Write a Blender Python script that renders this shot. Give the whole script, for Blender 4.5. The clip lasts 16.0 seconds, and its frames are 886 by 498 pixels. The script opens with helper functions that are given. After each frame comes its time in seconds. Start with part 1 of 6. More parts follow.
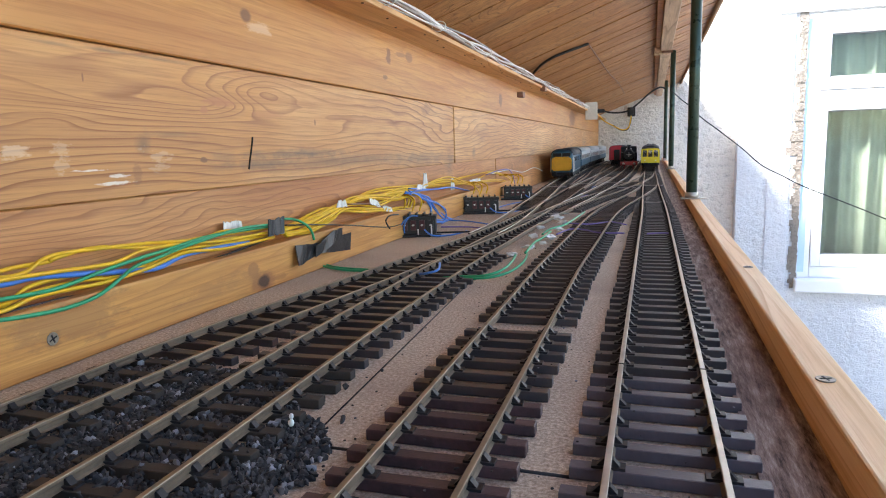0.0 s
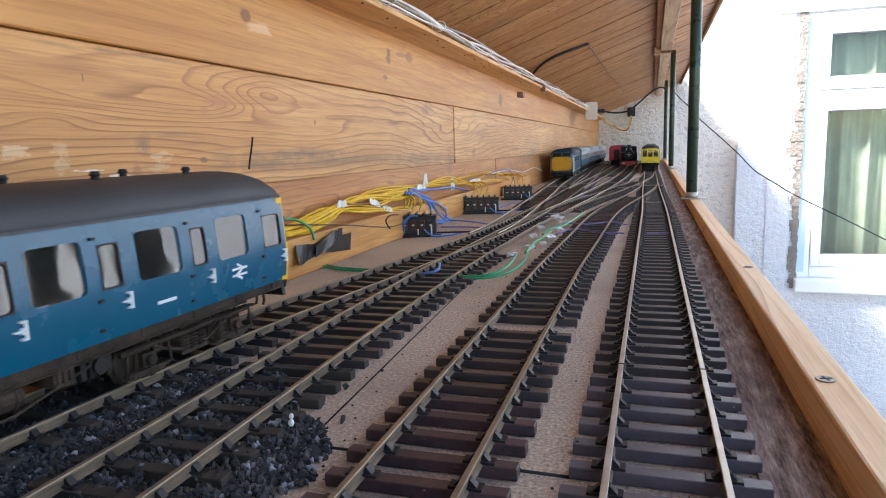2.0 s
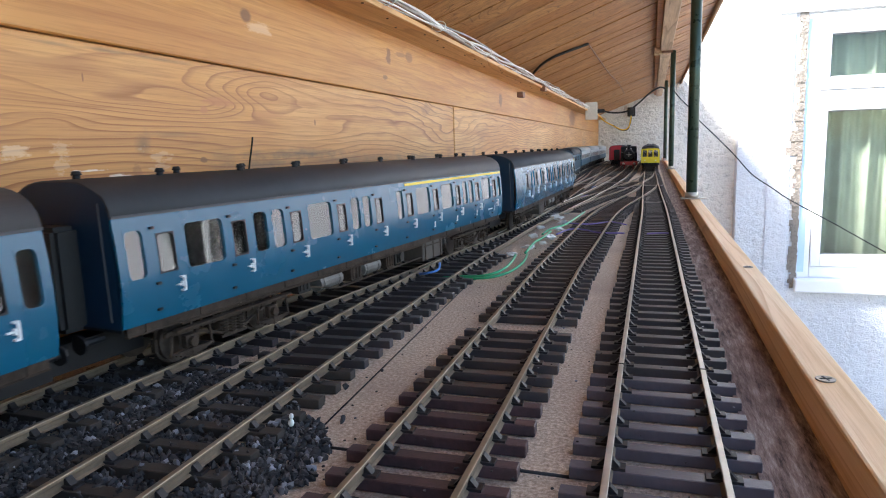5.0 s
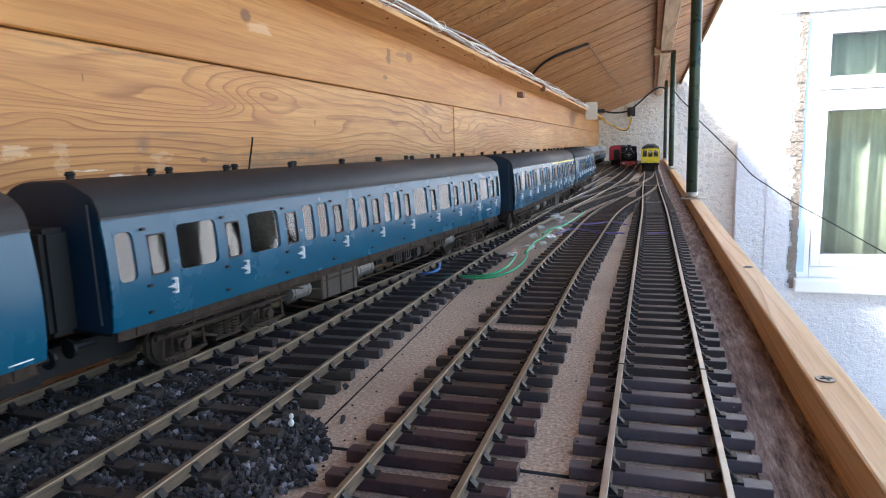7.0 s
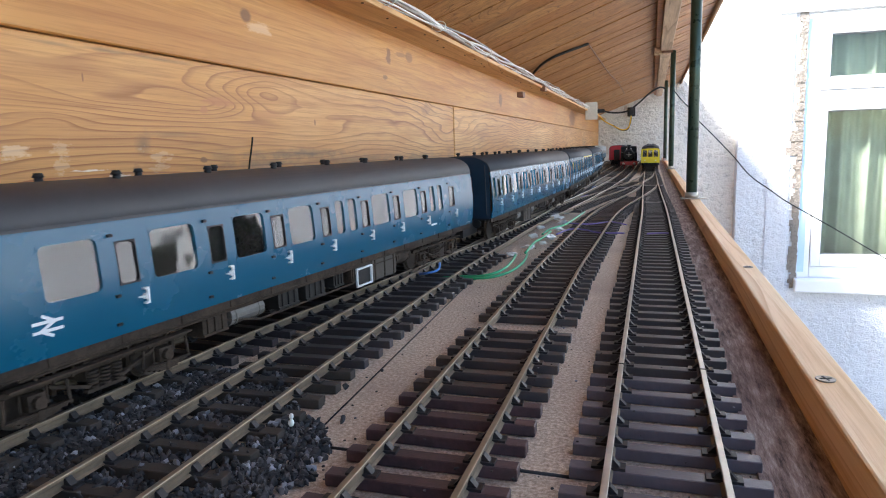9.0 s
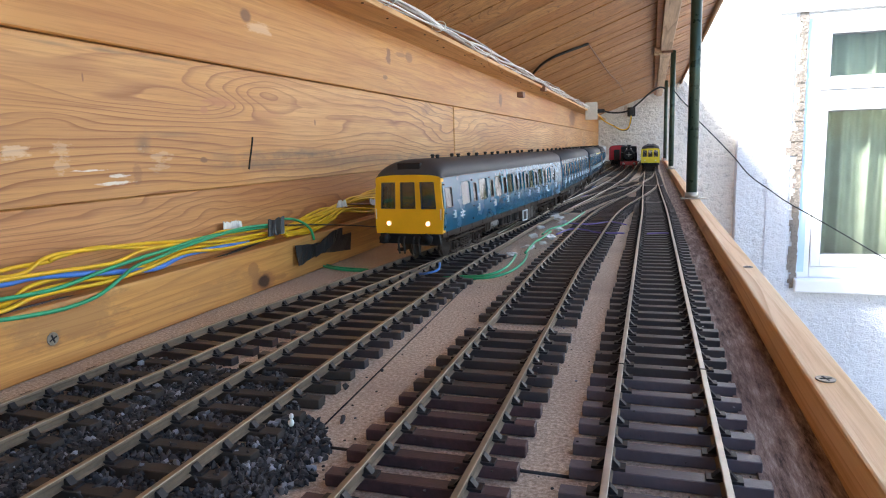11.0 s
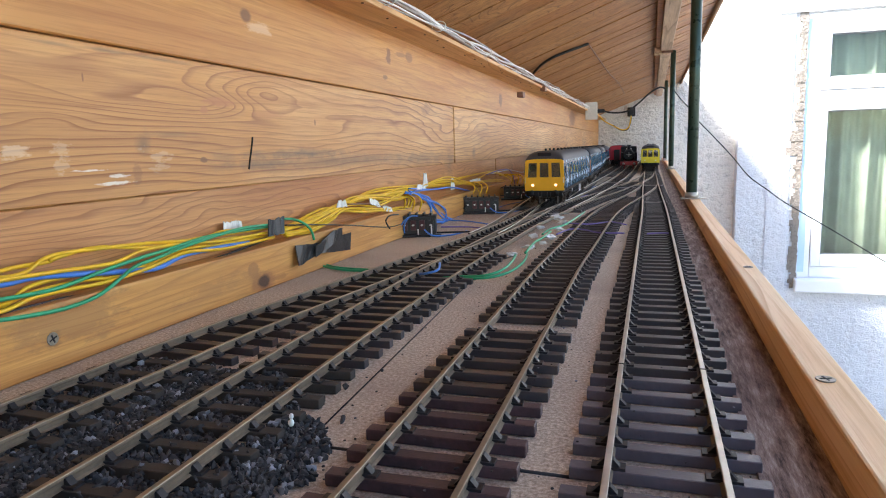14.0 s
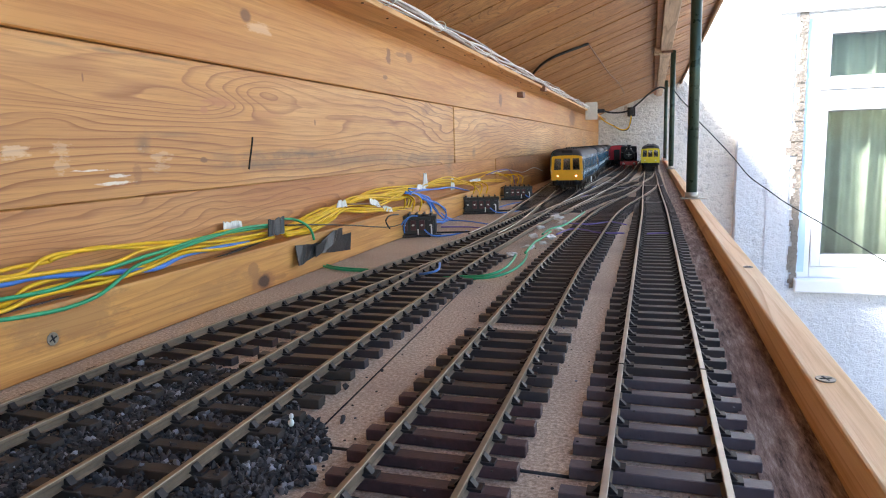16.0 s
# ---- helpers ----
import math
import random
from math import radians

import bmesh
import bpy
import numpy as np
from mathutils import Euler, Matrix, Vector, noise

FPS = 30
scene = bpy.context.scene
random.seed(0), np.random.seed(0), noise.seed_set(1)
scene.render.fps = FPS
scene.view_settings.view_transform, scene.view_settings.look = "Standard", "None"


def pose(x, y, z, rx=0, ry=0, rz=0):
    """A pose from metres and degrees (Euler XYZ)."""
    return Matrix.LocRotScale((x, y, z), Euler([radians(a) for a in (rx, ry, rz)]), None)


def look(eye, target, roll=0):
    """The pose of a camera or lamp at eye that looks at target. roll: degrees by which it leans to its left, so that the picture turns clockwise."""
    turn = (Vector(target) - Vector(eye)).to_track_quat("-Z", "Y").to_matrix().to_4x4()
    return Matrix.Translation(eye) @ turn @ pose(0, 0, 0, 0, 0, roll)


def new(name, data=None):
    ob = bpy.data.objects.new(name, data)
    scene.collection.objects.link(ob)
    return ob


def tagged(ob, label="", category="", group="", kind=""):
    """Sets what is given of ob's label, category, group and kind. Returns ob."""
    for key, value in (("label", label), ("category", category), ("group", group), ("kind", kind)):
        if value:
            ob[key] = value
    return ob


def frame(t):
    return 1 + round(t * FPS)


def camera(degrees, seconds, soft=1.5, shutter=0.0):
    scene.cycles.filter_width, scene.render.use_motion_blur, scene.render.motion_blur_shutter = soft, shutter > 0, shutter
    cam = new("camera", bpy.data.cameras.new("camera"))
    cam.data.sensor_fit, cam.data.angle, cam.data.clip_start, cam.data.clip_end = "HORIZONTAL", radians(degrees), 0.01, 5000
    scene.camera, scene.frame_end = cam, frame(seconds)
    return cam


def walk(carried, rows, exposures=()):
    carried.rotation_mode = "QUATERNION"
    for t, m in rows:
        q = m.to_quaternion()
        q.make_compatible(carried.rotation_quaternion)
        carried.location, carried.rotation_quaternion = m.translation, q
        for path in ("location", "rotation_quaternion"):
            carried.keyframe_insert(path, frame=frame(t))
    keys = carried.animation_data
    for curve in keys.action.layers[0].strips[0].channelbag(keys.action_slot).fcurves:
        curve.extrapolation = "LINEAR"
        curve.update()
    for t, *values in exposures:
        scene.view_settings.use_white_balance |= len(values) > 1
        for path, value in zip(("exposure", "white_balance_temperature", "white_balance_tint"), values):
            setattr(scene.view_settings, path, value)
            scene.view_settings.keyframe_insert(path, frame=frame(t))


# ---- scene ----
from collections import defaultdict

# ---------------------------------------------------------------- camera
cam = camera(68.2, 16.0, soft=1.05, shutter=0.12)
EYE = Vector((0.0, 0.0, 0.1052))
AIM = EYE + Vector((-0.3015, 0.9413, -0.1516))
VIEW = look(EYE, AIM, -1.7375)
walk(cam, [(0.0, VIEW), (16.0, VIEW)])

# ---------------------------------------------------------------- light
world = bpy.data.worlds.new("sky")
scene.world = world
world.use_nodes = True
wn = world.node_tree.nodes
sky = wn.new("ShaderNodeTexSky")
sky.sky_type = "NISHITA"
sky.sun_disc = False
sky.sun_elevation = radians(42)
sky.sun_rotation = radians(230)
wn["Background"].inputs["Strength"].default_value = 0.14
world.node_tree.links.new(sky.outputs[0], wn["Background"].inputs["Color"])
sun_data = bpy.data.lights.new("sun", "SUN")
sun_data.energy = 4.0
sun_data.angle = radians(10.0)
sun_data.color = (1.0, 0.96, 0.92)
sun = new("sun", sun_data)
sun.matrix_world = look((0, 0, 4), (0.54, 0.45, 3.36))
scene.view_settings.exposure = 2.12

# ---------------------------------------------------------------- materials
def ramp(nt, fac, stops):
    r = nt.nodes.new("ShaderNodeValToRGB")
    while len(r.color_ramp.elements) < len(stops):
        r.color_ramp.elements.new(0.5)
    for e, (p, c) in zip(r.color_ramp.elements, stops):
        e.position = p
        e.color = (*c, 1)
    nt.links.new(fac, r.inputs[0])
    return r.outputs[0]


def mixed(nt, fac, a, b, mode="MIX"):
    m = nt.nodes.new("ShaderNodeMix")
    m.data_type = "RGBA"
    m.blend_type = mode
    for sock, v in ((m.inputs[0], fac), (m.inputs[6], a), (m.inputs[7], b)):
        if isinstance(v, (int, float)):
            sock.default_value = v
        elif isinstance(v, tuple):
            sock.default_value = (*v, 1)
        else:
            nt.links.new(v, sock)
    return m.outputs[2]


def noise_tex(nt, scale, detail=4.0, stretch=(1, 1, 1), shift=None, rough=0.55, distort=0.0):
    tc = nt.nodes.new("ShaderNodeTexCoord")
    mp = nt.nodes.new("ShaderNodeMapping")
    mp.inputs["Scale"].default_value = stretch
    nt.links.new(tc.outputs["Object"], mp.inputs["Vector"])
    vec = mp.outputs[0]
    if shift is not None:
        add = nt.nodes.new("ShaderNodeVectorMath")
        nt.links.new(vec, add.inputs[0])
        nt.links.new(shift, add.inputs[1])
        vec = add.outputs[0]
    n = nt.nodes.new("ShaderNodeTexNoise")
    n.inputs["Scale"].default_value = scale
    n.inputs["Detail"].default_value = detail
    n.inputs["Roughness"].default_value = rough
    n.inputs["Distortion"].default_value = distort
    nt.links.new(vec, n.inputs["Vector"])
    return n.outputs[0]


def base(name, rough=0.6, metal=0.0):
    m = bpy.data.materials.new(name)
    m.use_nodes = True
    b = m.node_tree.nodes["Principled BSDF"]
    b.inputs["Roughness"].default_value = rough
    b.inputs["Metallic"].default_value = metal
    return m, m.node_tree, b


def bumped(nt, b, height, strength, dist=0.001):
    n = nt.nodes.new("ShaderNodeBump")
    n.inputs["Strength"].default_value = strength
    n.inputs["Distance"].default_value = dist
    nt.links.new(height, n.inputs["Height"])
    nt.links.new(n.outputs[0], b.inputs["Normal"])


def plain(name, c, rough=0.5, metal=0.0, vary=0.25, scale=60.0, bump=0.15, dist=0.0005, spec=0.5):
    """Painted, plastic or metal surface with two scales of soiling."""
    m, nt, b = base(name, rough, metal)
    b.inputs["Specular IOR Level"].default_value = spec
    n1 = noise_tex(nt, scale, 5)
    n2 = noise_tex(nt, scale * 7, 3)
    dark = tuple(x * (1 - vary) for x in c)
    lite = tuple(min(1, x * (1 + vary * 0.6)) for x in c)
    col = ramp(nt, n1, [(0.3, dark), (0.7, lite)])
    col = mixed(nt, 0.3 * min(1, vary * 2), col, ramp(nt, n2, [(0.35, dark), (0.65, lite)]))
    nt.links.new(col, b.inputs["Base Color"])
    r = nt.nodes.new("ShaderNodeMapRange")
    r.inputs[3].default_value = max(0.02, rough - 0.08)
    r.inputs[4].default_value = min(1, rough + 0.1)
    nt.links.new(n1, r.inputs[0])
    nt.links.new(r.outputs[0], b.inputs["Roughness"])
    if bump:
        bumped(nt, b, n2, bump, dist)
    return m


def glow(name, c, strength):
    m, nt, b = base(name, 0.3)
    b.inputs["Base Color"].default_value = (*c, 1)
    b.inputs["Emission Color"].default_value = (*c, 1)
    b.inputs["Emission Strength"].default_value = strength
    return m


def timber(name, pale, mid, dark, along=1, ring=34.0, wear=0.0, knots=0.5, fine=1.0, line=0.8):
    """Softwood: thin dark late-wood lines, fibres along one axis, knots, grime and stains of their own shape."""
    m, nt, b = base(name, 0.55)
    L = nt.links.new
    info = nt.nodes.new("ShaderNodeObjectInfo")
    geo = nt.nodes.new("ShaderNodeNewGeometry")
    comb = nt.nodes.new("ShaderNodeCombineXYZ")
    mul = nt.nodes.new("ShaderNodeMath"); mul.operation = "MULTIPLY_ADD"
    L(info.outputs["Random"], mul.inputs[0]); mul.inputs[1].default_value = 37.0
    sc = nt.nodes.new("ShaderNodeMath"); sc.operation = "MULTIPLY"; sc.inputs[1].default_value = 23.0
    L(geo.outputs["Random Per Island"], sc.inputs[0]); L(sc.outputs[0], mul.inputs[2])
    for i in range(3):
        L(mul.outputs[0], comb.inputs[i])
    st = [1.0, 1.0, 1.0]; st[along] = 0.075
    big = noise_tex(nt, 10.0, 2.4, tuple(st), comb.outputs[0], 0.45, 0.35)
    rings = nt.nodes.new("ShaderNodeMath"); rings.operation = "MULTIPLY"; rings.inputs[1].default_value = ring
    L(big, rings.inputs[0])
    fr = nt.nodes.new("ShaderNodeMath"); fr.operation = "FRACT"
    L(rings.outputs[0], fr.inputs[0])
    st2 = [1.0, 1.0, 1.0]; st2[along] = 0.025
    fib = noise_tex(nt, 620.0 * fine, 4, tuple(st2), comb.outputs[0], 0.65)
    streak = noise_tex(nt, 90.0 * fine, 4, tuple(0.04 if i == along else 1.0 for i in range(3)), comb.outputs[0], 0.6)
    patch = noise_tex(nt, 9.0, 4, tuple(0.5 if i == along else 1.0 for i in range(3)), comb.outputs[0])
    body = mixed(nt, ramp(nt, patch, [(0.35, (0, 0, 0)), (0.68, (1, 1, 1))]), pale, mid)
    body = mixed(nt, ramp(nt, streak, [(0.4, (0, 0, 0)), (0.75, (0.65,) * 3)]), body, tuple(0.55 * x + 0.45 * y for x, y in zip(mid, dark)))
    lines = ramp(nt, fr.outputs[0], [(0.0, (0, 0, 0)), (0.70, (0.05 * line,) * 3), (0.91, (line,) * 3), (0.95, (0, 0, 0))])
    thin = mixed(nt, 1.0, lines, ramp(nt, patch, [(0.3, (1, 1, 1)), (0.75, (0.35,) * 3)]), "MULTIPLY")
    col = mixed(nt, thin, body, dark)
    col = mixed(nt, ramp(nt, fib, [(0.5, (0, 0, 0)), (0.75, (0.45,) * 3)]), col, dark)
    hair = noise_tex(nt, 240.0 * fine, 5, tuple(0.02 if i == along else 1.0 for i in range(3)), comb.outputs[0], 0.7)
    col = mixed(nt, ramp(nt, hair, [(0.52, (0, 0, 0)), (0.66, (0.75,) * 3)]), col, tuple(0.4 * x + 0.6 * y for x, y in zip(mid, dark)))
    if knots > 0:
        vor = nt.nodes.new("ShaderNodeTexVoronoi")
        vor.inputs["Scale"].default_value = 4.0
        tc = nt.nodes.new("ShaderNodeTexCoord"); mp = nt.nodes.new("ShaderNodeMapping")
        mp.inputs["Scale"].default_value = [0.7 if i == along else 1.0 for i in range(3)]
        L(tc.outputs["Object"], mp.inputs[0])
        ad = nt.nodes.new("ShaderNodeVectorMath"); L(mp.outputs[0], ad.inputs[0]); L(comb.outputs[0], ad.inputs[1])
        L(ad.outputs[0], vor.inputs["Vector"])
        k = ramp(nt, vor.outputs["Distance"], [(0.012, (knots,) * 3), (0.03, (knots * 0.5,) * 3), (0.045, (0, 0, 0))])
        col = mixed(nt, k, col, tuple(x * 0.4 for x in dark))
    if wear > 0:
        dirt = noise_tex(nt, 5.0, 6, tuple(0.35 if i == along else 1.8 for i in range(3)), comb.outputs[0], 0.65)
        col = mixed(nt, ramp(nt, dirt, [(0.56, (0, 0, 0)), (0.76, (wear,) * 3)]), col, (0.10, 0.075, 0.06))
    tone = nt.nodes.new("ShaderNodeMath"); tone.operation = "MULTIPLY"; tone.inputs[1].default_value = 0.55
    both = nt.nodes.new("ShaderNodeMath"); both.operation = "ADD"
    L(info.outputs["Random"], both.inputs[0]); L(geo.outputs["Random Per Island"], both.inputs[1])
    wrap = nt.nodes.new("ShaderNodeMath"); wrap.operation = "FRACT"; L(both.outputs[0], wrap.inputs[0])
    L(wrap.outputs[0], tone.inputs[0])
    col = mixed(nt, tone.outputs[0], col, mixed(nt, 1.0, col, (0.86, 0.66, 0.47), "MULTIPLY"))
    L(col, b.inputs["Base Color"])
    bumped(nt, b, fib, 0.3, 0.0006)
    return m


def plank_wood(name, pale, mid, dark, rings, line, grime, spots=(), eddies=()):
    """Sawn softwood plank: annual rings run along y and swirl round given places; fibres, grime and stains."""
    m, nt, b = base(name, 0.5)
    L = nt.links.new

    def calc(op, *v):
        n = nt.nodes.new("ShaderNodeMath"); n.operation = op
        for sock, x in zip(n.inputs, v):
            if isinstance(x, (int, float)):
                sock.default_value = x
            else:
                L(x, sock)
        return n.outputs[0]

    tc = nt.nodes.new("ShaderNodeTexCoord")
    sep = nt.nodes.new("ShaderNodeSeparateXYZ"); L(tc.outputs["Object"], sep.inputs[0])
    info = nt.nodes.new("ShaderNodeObjectInfo")
    comb = nt.nodes.new("ShaderNodeCombineXYZ")
    shift = calc("MULTIPLY", info.outputs["Random"], 31.0)
    for i in range(3):
        L(shift, comb.inputs[i])
    wave = noise_tex(nt, 14.0, 3, (1, 0.16, 1), comb.outputs[0], 0.5, 0.3)
    small = noise_tex(nt, 60.0, 3, (1, 0.12, 1), comb.outputs[0], 0.5)
    phase = calc("MULTIPLY_ADD", sep.outputs[2], float(rings), calc("MULTIPLY", wave, rings * 0.075))
    phase = calc("MULTIPLY_ADD", small, 0.9, phase)

    def distance(y, z, ry, rz):
        mp = nt.nodes.new("ShaderNodeMapping")
        mp.inputs["Location"].default_value = (0, -y / ry, -z / rz)
        mp.inputs["Scale"].default_value = (0, 1 / ry, 1 / rz)
        L(tc.outputs["Object"], mp.inputs[0])
        ln = nt.nodes.new("ShaderNodeVectorMath"); ln.operation = "LENGTH"; L(mp.outputs[0], ln.inputs[0])
        return ln.outputs["Value"]

    for y, z, ry, rz, amp in eddies:
        d = distance(y, z, ry, rz)
        phase = calc("MULTIPLY_ADD", calc("DIVIDE", 1.0, calc("MULTIPLY_ADD", d, d, 1.0)), amp * rings / 75, phase)
    ring = calc("FRACT", phase)
    patch = noise_tex(nt, 8.0, 4, (1, 0.4, 1), comb.outputs[0])
    streak = noise_tex(nt, 110.0, 4, (1, 0.03, 1), comb.outputs[0], 0.6)
    fib = noise_tex(nt, 620.0, 4, (1, 0.025, 1), comb.outputs[0], 0.65)
    col = mixed(nt, ramp(nt, patch, [(0.35, (0, 0, 0)), (0.66, (1, 1, 1))]), pale, mid)
    col = mixed(nt, ramp(nt, streak, [(0.42, (0, 0, 0)), (0.68, (0.75,) * 3)]), col, tuple(0.6 * p + 0.4 * q for p, q in zip(mid, dark)))
    late = ramp(nt, ring, [(0.0, (0, 0, 0)), (0.62, (0.10 * line,) * 3), (0.90, (line,) * 3), (0.96, (0, 0, 0))])
    fade = ramp(nt, noise_tex(nt, 5.0, 3, (1, 0.5, 1), comb.outputs[0]), [(0.36, (0.25,) * 3), (0.6, (1, 1, 1))])
    col = mixed(nt, mixed(nt, 1.0, late, fade, "MULTIPLY"), col, dark)
    col = mixed(nt, ramp(nt, fib, [(0.46, (0, 0, 0)), (0.72, (0.5,) * 3)]), col, dark)
    dirt = noise_tex(nt, 6.0, 7, (1, 0.35, 1.8), comb.outputs[0], 0.68)
    col = mixed(nt, ramp(nt, dirt, [(0.54, (0, 0, 0)), (0.76, (grime,) * 3)]), col, (0.11, 0.08, 0.06))
    rag = noise_tex(nt, 110.0, 6, (1, 0.35, 1), None, 0.7)
    for y, z, ry, rz, c, amount, soft in spots:
        soft = soft * 0.45 if c == SMEAR_AND_SHADE else soft
        d = calc("DIVIDE", calc("MULTIPLY_ADD", rag, soft * 9.0, distance(y, z, ry, rz)), 8.0)
        off = 4.5 * soft
        inner, outer = (0.0, 1.25) if c == SMEAR_AND_SHADE else (0.7, 1.12)
        col = mixed(nt, ramp(nt, d, [((inner + off) / 8, (amount,) * 3), ((outer + off) / 8, (0, 0, 0))]), col, c)
    L(col, b.inputs["Base Color"])
    bumped(nt, b, fib, 0.3, 0.0006)
    return m


SMEAR_AND_SHADE, PALE_SCRAPE, KNOT = (0.12, 0.082, 0.055), (0.80, 0.58, 0.38), (0.20, 0.085, 0.035)


# stains, scrapes, knots and one patch of painted shade on the wall: along, up, half length, half height, colour,
# amount, raggedness
WALL_MARKS = [
    (0.4543, 0.2106, 0.0077, 0.0055, KNOT, 0.85, 0.05), (0.4710, 0.2040, 0.0166, 0.0044, PALE_SCRAPE, 0.45, 0.35), (0.2461, 0.1092, 0.0093, 0.0027, PALE_SCRAPE, 0.5, 0.7),
    (0.2756, 0.1093, 0.0050, 0.0072, PALE_SCRAPE, 0.3, 0.9), (0.3060, 0.0910, 0.0147, 0.0013, (0.86, 0.76, 0.62), 0.9, 0.5), (0.2948, 0.0989, 0.0122, 0.0008, (0.86, 0.76, 0.62), 0.8, 0.55),
    (0.3121, 0.0949, 0.0088, 0.0013, (0.86, 0.76, 0.62), 0.8, 0.55), (0.3361, 0.1136, 0.0063, 0.0076, SMEAR_AND_SHADE, 0.55, 0.5), (0.3650, 0.1198, 0.0259, 0.0022, SMEAR_AND_SHADE, 0.4, 0.6),
    (0.3288, 0.0955, 0.0033, 0.0082, (0.24, 0.10, 0.04), 0.4, 0.5), (0.3484, 0.1061, 0.0104, 0.0046, PALE_SCRAPE, 0.3, 0.8), (0.5249, 0.1047, 0.0847, 0.0040, SMEAR_AND_SHADE, 0.8, 0.55),
    (0.4694, 0.0969, 0.0445, 0.0036, SMEAR_AND_SHADE, 0.65, 0.4), (0.6286, 0.0960, 0.2101, 0.0070, SMEAR_AND_SHADE, 0.55, 0.45), (0.4177, 0.1039, 0.0212, 0.0050, SMEAR_AND_SHADE, 0.4, 0.6),
    (0.8621, 0.0924, 0.1354, 0.0085, SMEAR_AND_SHADE, 0.55, 0.5), (0.3928, 0.1025, 0.0037, 0.0020, KNOT, 0.75, 0.3), (0.4129, 0.1437, 0.0191, 0.0032, (0.50, 0.20, 0.075), 0.75, 0.25),
    (0.3974, 0.1370, 0.0050, 0.0031, (0.50, 0.20, 0.075), 0.8, 0.2), (0.4745, 0.1369, 0.0261, 0.0032, (0.50, 0.20, 0.075), 0.4, 0.4), (0.7445, 0.2151, 0.0072, 0.0092, (0.24, 0.10, 0.04), 0.85, 0.3),
    (0.8139, 0.2220, 0.0127, 0.0064, KNOT, 0.55, 0.1), (0.7858, 0.2214, 0.0160, 0.0028, (0.24, 0.10, 0.04), 0.5, 0.3), (0.7311, 0.1892, 0.0088, 0.0026, KNOT, 0.7, 0.2),
    (0.3143, 0.1667, 0.0176, 0.0013, SMEAR_AND_SHADE, 0.75, 0.4), (0.3556, 0.1668, 0.0331, 0.0012, SMEAR_AND_SHADE, 0.55, 0.4), (0.2782, 0.1659, 0.0184, 0.0009, SMEAR_AND_SHADE, 0.45, 0.4),
    (0.2949, 0.1501, 0.0006, 0.0025, (0.24, 0.10, 0.04), 0.75, 0.1), (0.5576, 0.1329, 0.0018, 0.0031, (0.24, 0.10, 0.04), 0.7, 0.1), (0.8862, 0.1616, 0.0227, 0.0094, (0.24, 0.10, 0.04), 0.5, 0.4),
    (0.9877, 0.0833, 0.0249, 0.0219, SMEAR_AND_SHADE, 0.5, 0.5), (1.1302, 0.0970, 0.0118, 0.0099, SMEAR_AND_SHADE, 0.6, 0.4), (1.3529, 0.2010, 0.0163, 0.0137, KNOT, 0.75, 0.2),
    # the grey mark 1.71 along is shade near the diesel, laid on as colour
    (2.6379, 0.2065, 0.0994, 0.0304, (0.24, 0.10, 0.04), 0.75, 0.2), (1.7148, 0.0725, 0.2404, 0.0176, SMEAR_AND_SHADE, 0.5, 0.5), (0.4577, 0.0698, 0.0339, 0.0027, (0.50, 0.20, 0.075), 0.4, 0.5),
    (0.5991, 0.0691, 0.0846, 0.0034, (0.50, 0.20, 0.075), 0.4, 0.5)]
# where the grain swirls: along, up, half length, half height, rings
EDDIES = [(0.402, 0.1407, 0.060, 0.0095, 2.6), (0.476, 0.1519, 0.055, 0.0136, -2.2), (1.001, 0.1296, 0.140, 0.0352, 2.2), (0.763, 0.1571, 0.156, 0.0171, -1.2), (0.306, 0.1392, 0.041, 0.0064, 1.3), (0.559, 0.1236, 0.117, 0.0115, 1.2), (0.271, 0.1255, 0.022, 0.0047, -1.0), (0.454, 0.2097, 0.032, 0.0111, 1.6), (0.814, 0.2220, 0.055, 0.0128, 1.2), (2.426, 0.1993, 0.881, 0.0401, 1.5)]
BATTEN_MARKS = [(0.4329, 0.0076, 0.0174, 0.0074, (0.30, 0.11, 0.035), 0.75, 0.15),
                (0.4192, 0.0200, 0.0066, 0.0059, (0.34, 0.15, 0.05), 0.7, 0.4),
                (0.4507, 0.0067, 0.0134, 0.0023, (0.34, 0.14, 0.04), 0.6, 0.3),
                # brown patch at the near end: dirt, plus the shade there painted in
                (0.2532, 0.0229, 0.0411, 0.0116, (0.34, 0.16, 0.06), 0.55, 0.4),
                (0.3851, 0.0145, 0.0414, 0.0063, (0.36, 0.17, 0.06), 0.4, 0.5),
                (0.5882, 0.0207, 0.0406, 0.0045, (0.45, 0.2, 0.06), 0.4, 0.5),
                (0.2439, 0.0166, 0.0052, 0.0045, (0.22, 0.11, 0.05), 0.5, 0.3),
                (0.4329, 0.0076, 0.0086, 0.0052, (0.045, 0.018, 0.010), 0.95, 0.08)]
PINE = plank_wood("golden_plank", (0.66, 0.34, 0.098), (0.56, 0.245, 0.058), (0.33, 0.105, 0.02), 95, 0.4, 0.2, WALL_MARKS, EDDIES)
PINE_MID = plank_wood("weathered_plank", (0.78, 0.455, 0.18), (0.62, 0.295, 0.085), (0.27, 0.085, 0.022), 130, 0.95, 0.5, WALL_MARKS, EDDIES)
PINE_LOW = plank_wood("reddish_plank", (0.72, 0.37, 0.135), (0.54, 0.215, 0.062), (0.24, 0.075, 0.02), 260, 0.8, 0.55, WALL_MARKS)
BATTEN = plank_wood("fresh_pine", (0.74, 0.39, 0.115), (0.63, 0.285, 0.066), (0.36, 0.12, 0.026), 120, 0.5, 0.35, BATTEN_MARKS)
